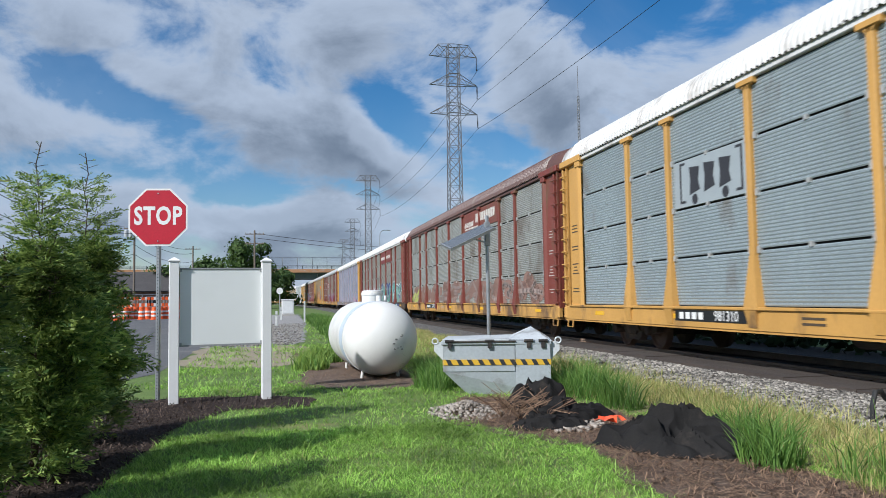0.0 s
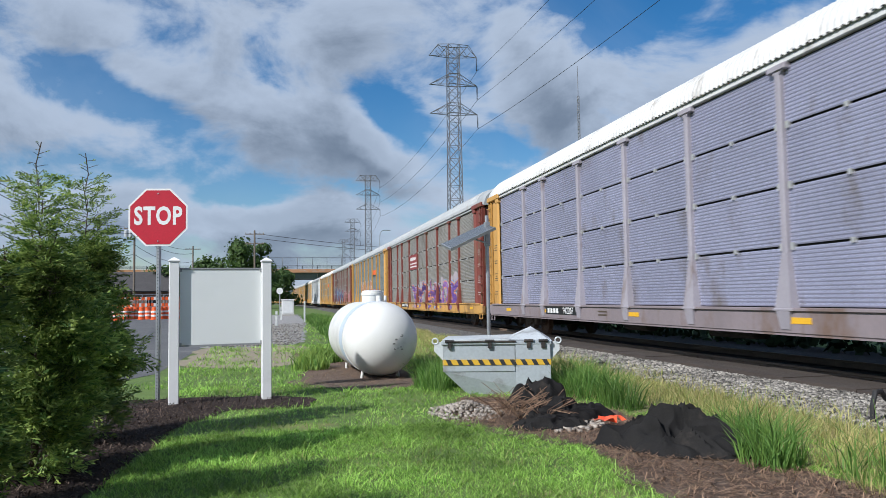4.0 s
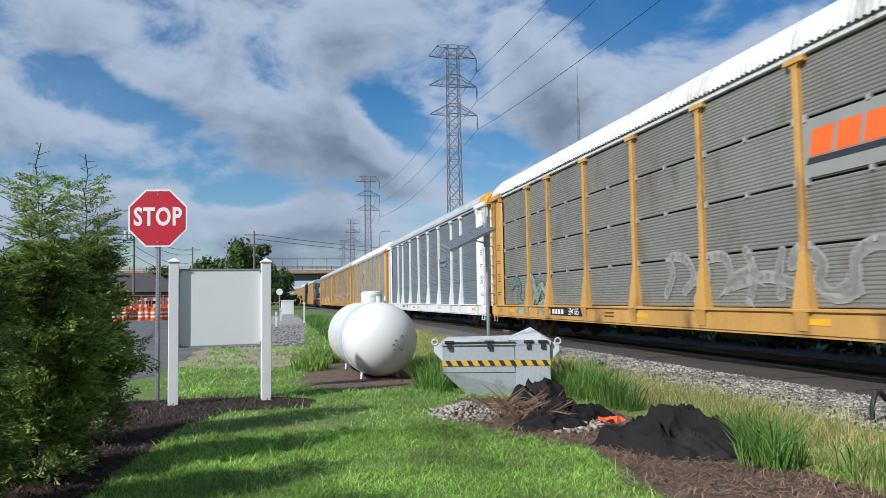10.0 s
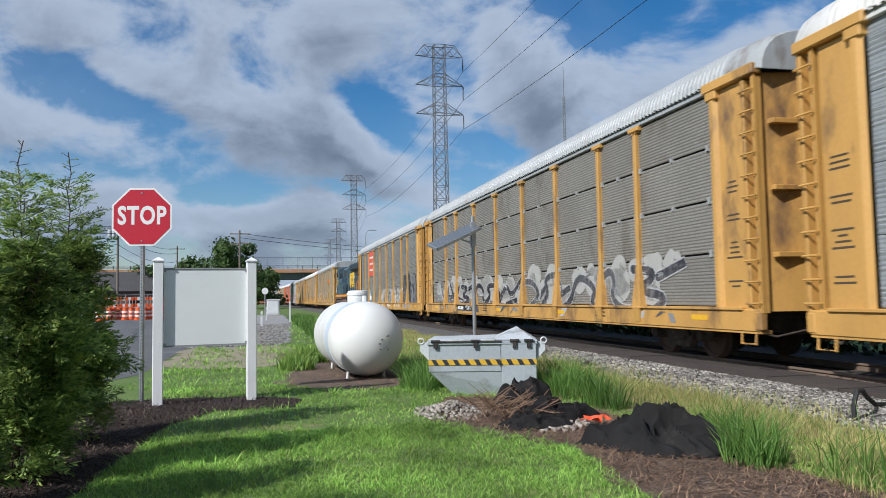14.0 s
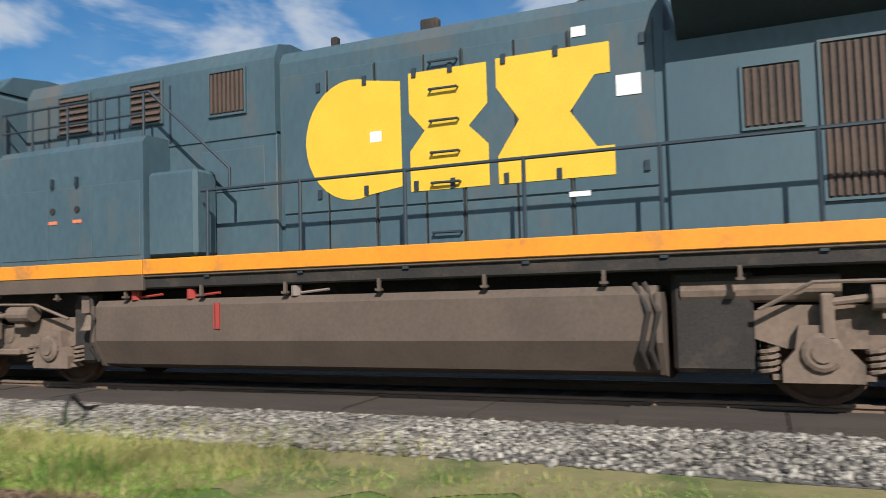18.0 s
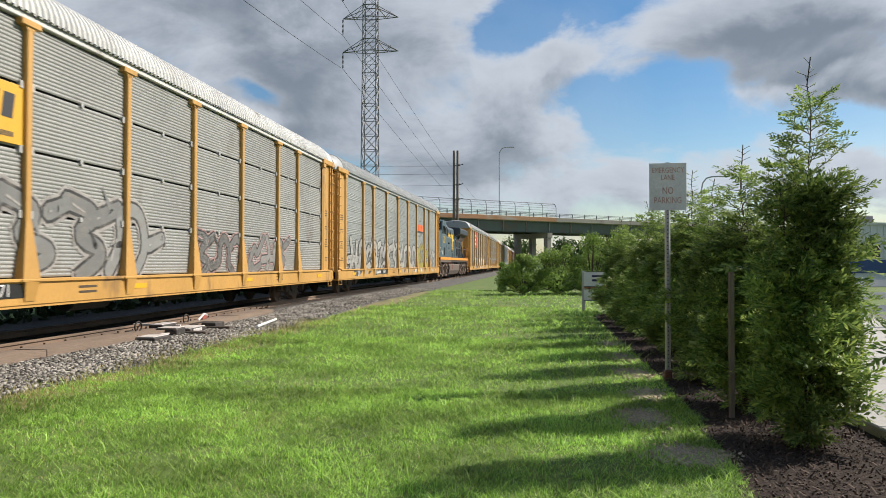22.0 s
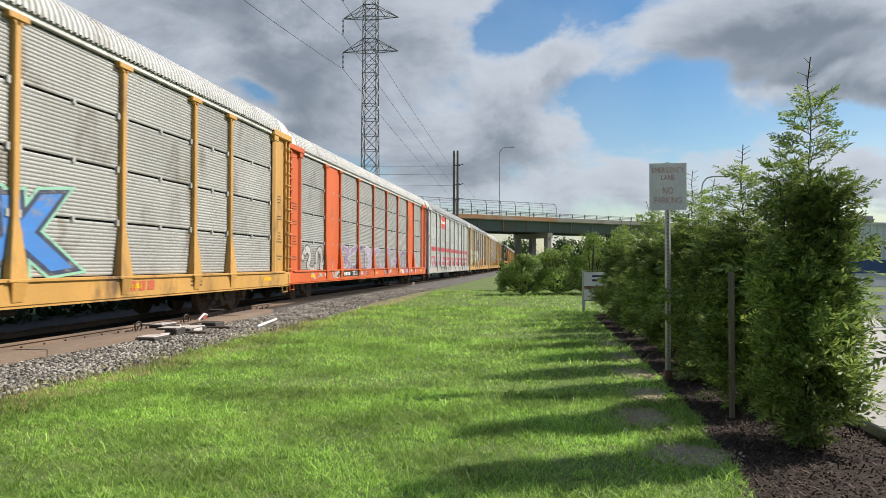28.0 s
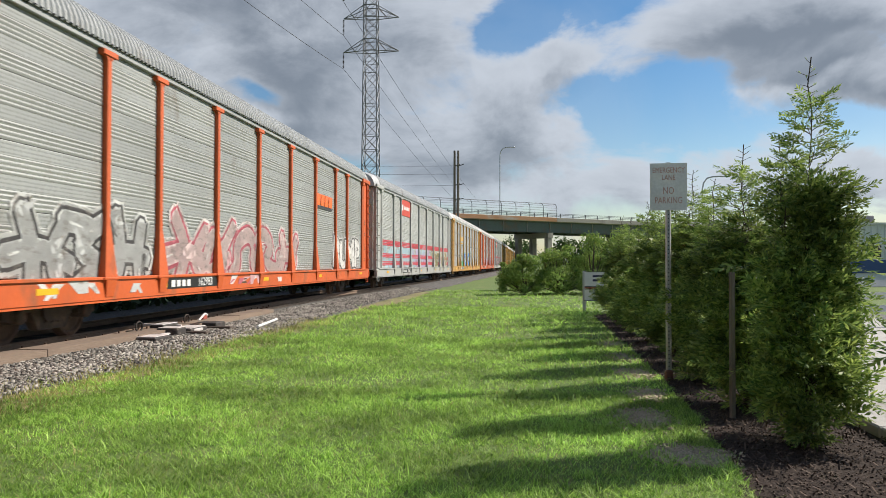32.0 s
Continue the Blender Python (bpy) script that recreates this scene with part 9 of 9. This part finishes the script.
cloth_heap((3.78, 6.78, 0.01), 0.80, 0.46, 0.40, 14, -42)
cloth_heap((3.28, 8.75, 0.01), 0.70, 0.34, 0.26, 5, 15)
cloth_heap((3.35, 9.9, 0.01), 0.52, 0.40, 0.40, 8, 40)
cloth_heap((2.95, 8.25, 0.01), 0.42, 0.20, 0.14, 11, -10)
lt = Shape()
rnd = random.Random(6)
vs = [(rnd.uniform(-0.02, 0.02) + 0.05 * i, rnd.uniform(-0.03, 0.03) + 0.1 * j, 0.05 + rnd.uniform(0, 0.09)) for i in range(7) for j in range(3)]
lt.add(vs, [(3 * i + j, 3 * i + 3 + j, 3 * i + 4 + j, 3 * i + 1 + j) for i in range(6) for j in range(2)])
lit = part("orange_scrap", lt, surf("orange_plastic", (0.85, 0.10, 0.03), (0.75, 0.08, 0.02), 8, 0.4))
lit.matrix_basis = pose(3.48, 7.95, 0.02, 0, 0, 15)
tagged(lit, "crumpled scrap of orange plastic on the cloth", "scrap")
for k, (x, y) in enumerate(((2.9, 9.3), (3.1, 9.0), (2.75, 8.7), (2.6, 9.0), (3.0, 8.55), (2.85, 9.7))):
    r2 = random.Random(k)
    br = Shape()
    for i in range(22):
        a = r2.uniform(0, 6.28)
        br.pipe([(0, 0, 0.05), (0.16 * math.cos(a), 0.16 * math.sin(a), 0.2), (0.38 * math.cos(a + 0.4), 0.38 * math.sin(a + 0.4), 0.22 + r2.uniform(-0.1, 0.15))], 0.003, 4)
    ob = part("dry_branch", br, NEEDLE)
    ob.location = (x, y, 0.0)
    tagged(ob, "dry bare twigs lying on the heap", "twigs", kind="stuff")

# marker posts, cabinet and round sign far along the drive
for x, y, h in ((1.5, 54.0, 1.45), (-0.1, 60.0, 1.0), (-0.35, 46.0, 0.9)):
    mp_ = thing("marker_post", (x, y, 0), 0, "thin pale marker post in the grass", "post", "marker posts")
    part("post", Shape().box(-0.06, -0.03, 0, 0.06, 0.03, h, None, 0.01), plain((0.62, 0.64, 0.62)), mp_)
    part("band", Shape().box(-0.065, -0.035, h - 0.3, 0.065, 0.035, h - 0.18), plain((0.4, 0.42, 0.4)), mp_)
cb = thing("signal_cabinet", (0.5, 76, 0), 0, "white metal trackside cabinet", "cabinet")
part("body", Shape().box(-0.6, -0.4, 0.15, 0.6, 0.4, 1.55, None, 0.03), WHITE, cb)
part("base", Shape().box(-0.65, -0.45, 0, 0.65, 0.45, 0.15), CONCRETE, cb)
part("roof", Shape().box(-0.66, -0.46, 1.55, 0.66, 0.46, 1.63, None, 0.02), WHITE, cb)
part("door", Shape().box(-0.5, -0.43, 0.25, 0.5, -0.405, 1.48, None, 0.01), plain((0.68, 0.7, 0.7)), cb)
rs = thing("round_sign", (-0.25, 72, 0), 0, "round white sign on a thin pole", "sign")
part("pole", Shape().rod((0, 0, 0), (0, 0, 2.6), 0.05, 8), STEEL, rs)
part("disc", Shape().rod((0, -0.03, 2.4), (0, -0.06, 2.4), 0.30, 20), WHITE, rs)

# work site across the road
ORANGE_B = plain((0.80, 0.12, 0.02), 0.55)
barrel = thing("traffic_barrel", label="orange traffic barrel with white bands", category="barrel", group="traffic barrels")
part("body", Shape().lathe([(0.36, 0), (0.36, 0.08), (0.30, 0.10), (0.29, 0.4), (0.27, 0.45), (0.26, 0.8), (0.24, 0.85), (0.23, 1.1), (0.1, 1.14)], 14), ORANGE_B, barrel)
for z in (0.28, 0.62):
    part("band", Shape().lathe([(0.296, z), (0.301, z + 0.01), (0.296, z + 0.15), (0.29, z + 0.16)], 14), WHITE, barrel)
rnd = random.Random(12)
first_spot = True
for i in range(22):
    a = -13.2 + i * 0.36 + rnd.uniform(-0.1, 0.1)
    d = 74 + rnd.uniform(-2.5, 2.5)
    m = pose(*bearing(a, d), 0, 0, 0, rnd.uniform(0, 360))
    if first_spot:
        barrel.matrix_basis = m
        first_spot = False
    else:
        copy_thing(barrel, m)
for i in range(9):
    a = -13.4 + i * 0.95
    x, y = bearing(a, 78)
    bg = thing("barricade", (x, y, 0), 10, "orange and white striped barricade", "barricade", "barricades on the work site")
    for z in (0.55, 1.15, 1.75):
        part("board", Shape().box(-0.6, -0.03, z, 0.6, 0.0, z + 0.3), ORANGE_B, bg)
        part("white_stripe", Shape().box(-0.35, -0.036, z, -0.15, -0.03, z + 0.3).box(0.15, -0.036, z, 0.35, -0.03, z + 0.3), WHITE, bg)
    for q in (-0.5, 0.5):
        part("leg", Shape().box(q - 0.04, -0.02, 0, q + 0.04, 0.04, 2.1), STEEL, bg)
fn = thing("site_fence", (*bearing(-12.0, 88), 0), 12, "chain-link site fence with steel posts", "fence")
for i in range(14):
    part("post", shared("fpost", lambda: Shape().rod((0, 0, 0), (0, 0, 2.4), 0.05, 6)), STEEL, fn).location.x = -14 + i * 2.2
part("top_rail", Shape().rod((-14, 0, 2.38), (14.6, 0, 2.38), 0.035, 5).rod((-14, 0, 0.3), (14.6, 0, 0.3), 0.03, 5), STEEL, fn)
# house and sheds behind it
ROOFD = surf("dark_shingle_roof", (0.06, 0.055, 0.055), (0.08, 0.075, 0.072), 1, 0.9, 0, 0.3, 10)
WALLB = surf("brick_brown_wall", (0.20, 0.13, 0.10), (0.16, 0.11, 0.085), 1, 0.9, 0, 0.2, 8)
for (ang, d, w, dep, h, rise, turn) in ((-11.2, 104, 13, 9, 3.0, 2.6, 10), (-16.0, 112, 18, 10, 3.4, 2.4, 14), (-6.8, 120, 9, 7, 2.8, 1.8, 4)):
    hs = thing("house", (*bearing(ang, d), 0), turn, "low brown house with dark gable roof", "house", "houses beyond the road")
    part("wall", Shape().box(-w / 2, 0, 0, w / 2, dep, h), WALLB, hs)
    part("roof", Shape().prism([(-0.5, h), (dep / 2, h + rise), (dep + 0.5, h), (dep + 0.4, h - 0.15), (dep / 2, h + rise - 0.2), (-0.4, h - 0.15)], "x", -w / 2 - 0.5, w / 2 + 0.5), ROOFD, hs)
    for q in (-w * 0.3, 0.0, w * 0.3):
        wn = part("window", Shape().box(q - 0.6, -0.04, 1.0, q + 0.6, 0.02, 2.2), GLASS, hs)
        part("frame", Shape().box(q - 0.68, -0.06, 0.92, q + 0.68, -0.03, 1.0).box(q - 0.68, -0.06, 2.2, q + 0.68, -0.03, 2.28).box(q - 0.68, -0.06, 1.0, q - 0.6, -0.03, 2.2).box(q + 0.6, -0.06, 1.0, q + 0.68, -0.03, 2.2), WHITE, wn)

# white hall beyond the lane
CLAD = surf("white_metal_cladding", (0.62, 0.64, 0.66), (0.56, 0.58, 0.60), 0.5, 0.5, 0.1, 0.05, 10)
wh = thing("warehouse", (-20.5, -54.0, 0), 14, "white ribbed metal warehouse with a blue base band", "building")
hall = Shape().box(-26, -14, 0, 0, 0, 4.2)
part("wall", hall, CLAD, wh)
rb = Shape()
for i in range(52):
    rb.box(-26 + i * 0.5, -0.0, 1.9, -26 + i * 0.5 + 0.18, 0.06, 4.15)
for i in range(28):
    rb.box(0.0, -14 + i * 0.5, 1.9, 0.06, -14 + i * 0.5 + 0.18, 4.15)
tagged(part("cladding_rib", rb, CLAD, wh), kind="stuff")
part("base_band", Shape().box(-26, -14, 0.9, 0.08, 0.08, 1.8), plain((0.03, 0.07, 0.20)), wh, "dark blue base band")
part("roof_edge", Shape().box(-26.2, -14.2, 4.2, 0.2, 0.2, 4.35), plain((0.6, 0.6, 0.6)), wh)
for x in (-4, -9, -15):
    part("roof_unit", Shape().box(x - 0.9, -4, 4.35, x + 0.9, -2.4, 5.0, None, 0.05), plain((0.2, 0.2, 0.21)), wh)
for x in (-3.0, -7.0, -11.0, -15.0):
    wn = part("window", Shape().box(x - 0.5, 0.02, 2.0, x + 0.5, 0.09, 2.8), GLASS, wh)
    part("frame", Shape().box(x - 0.58, 0.06, 1.92, x + 0.58, 0.11, 2.0).box(x - 0.58, 0.06, 2.8, x + 0.58, 0.11, 2.88), WHITE, wn)
gp = thing("gate_post", (-6.6, -17.0, 0), 0, "white square gate post across the lane", "post")
part("post", Shape().box(-0.12, -0.12, 0, 0.12, 0.12, 1.45, None, 0.02), WHITE, gp)
part("cap", Shape().box(-0.15, -0.15, 1.45, 0.15, 0.15, 1.52, None, 0.03), WHITE, gp)
fr = thing("lane_fence", (-9.2, -19.5, 0), 22, "pale board fence across the lane", "fence")
for i in range(10):
    part("post", shared("lfpost", lambda: Shape().box(-0.05, -0.05, 0, 0.05, 0.05, 1.2, None, 0.01)), plain((0.6, 0.6, 0.6)), fr).location.x = -4.5 + i * 1.0
for z in (0.45, 0.75, 1.05):
    part("board", Shape().box(-4.6, -0.07, z - 0.08, 4.6, -0.05, z + 0.08), plain((0.62, 0.62, 0.62)), fr)

# ties of the track nearest the lawn
tie_mesh = Shape().box(-1.3, -0.115, -0.10, 1.3, 0.115, 0.0, None, 0.012).mesh("tie")
plate_mesh = Shape().box(-0.88, -0.09, 0.0, -0.62, 0.09, 0.025, None, 0.004).box(-0.86, -0.05, 0.02, -0.83, -0.02, 0.07).box(-0.68, 0.02, 0.02, -0.65, 0.05, 0.07).mesh("tie_plate")
for i in range(150):
    y = -48 + i * 0.56
    t = part("tie", tie_mesh, TIE, BANK)
    t.matrix_basis = pose(track_x(y), y, 0.066, 0, 0, heading(y) + random.uniform(-1, 1))
    if -24 < y < 28:
        part("tie_plate", plate_mesh, RUST, t)


def motions():
    """The train runs past on the curve of the track."""
    first = 21.08
    SHIFT = {0: 0.7}

    def key(ob, middle, reach):
        rows = []
        for t in [0, 0.1] + list(range(1, 32)) + [31.9, 32]:
            s = middle - ran(t)
            a, b = s - reach, s + reach
            xa, xb = track_x(a), track_x(b)
            rows.append((t, pose((xa + xb) / 2, s, RAIL_Z, 0, 0, math.degrees(math.atan2(-(xb - xa), b - a)))))
        walk(ob, rows)
    for k, car in enumerate(TRAIN):
        mid = first + (k - 0.5) * CAR if k < 12 else first + 11 * CAR + LOCO + (k - 11.5) * CAR
        key(car, mid + SHIFT.get(k, 0.0), 10.3)
    key(ENGINE, first + 11 * CAR + LOCO / 2, 6.6)


motions()
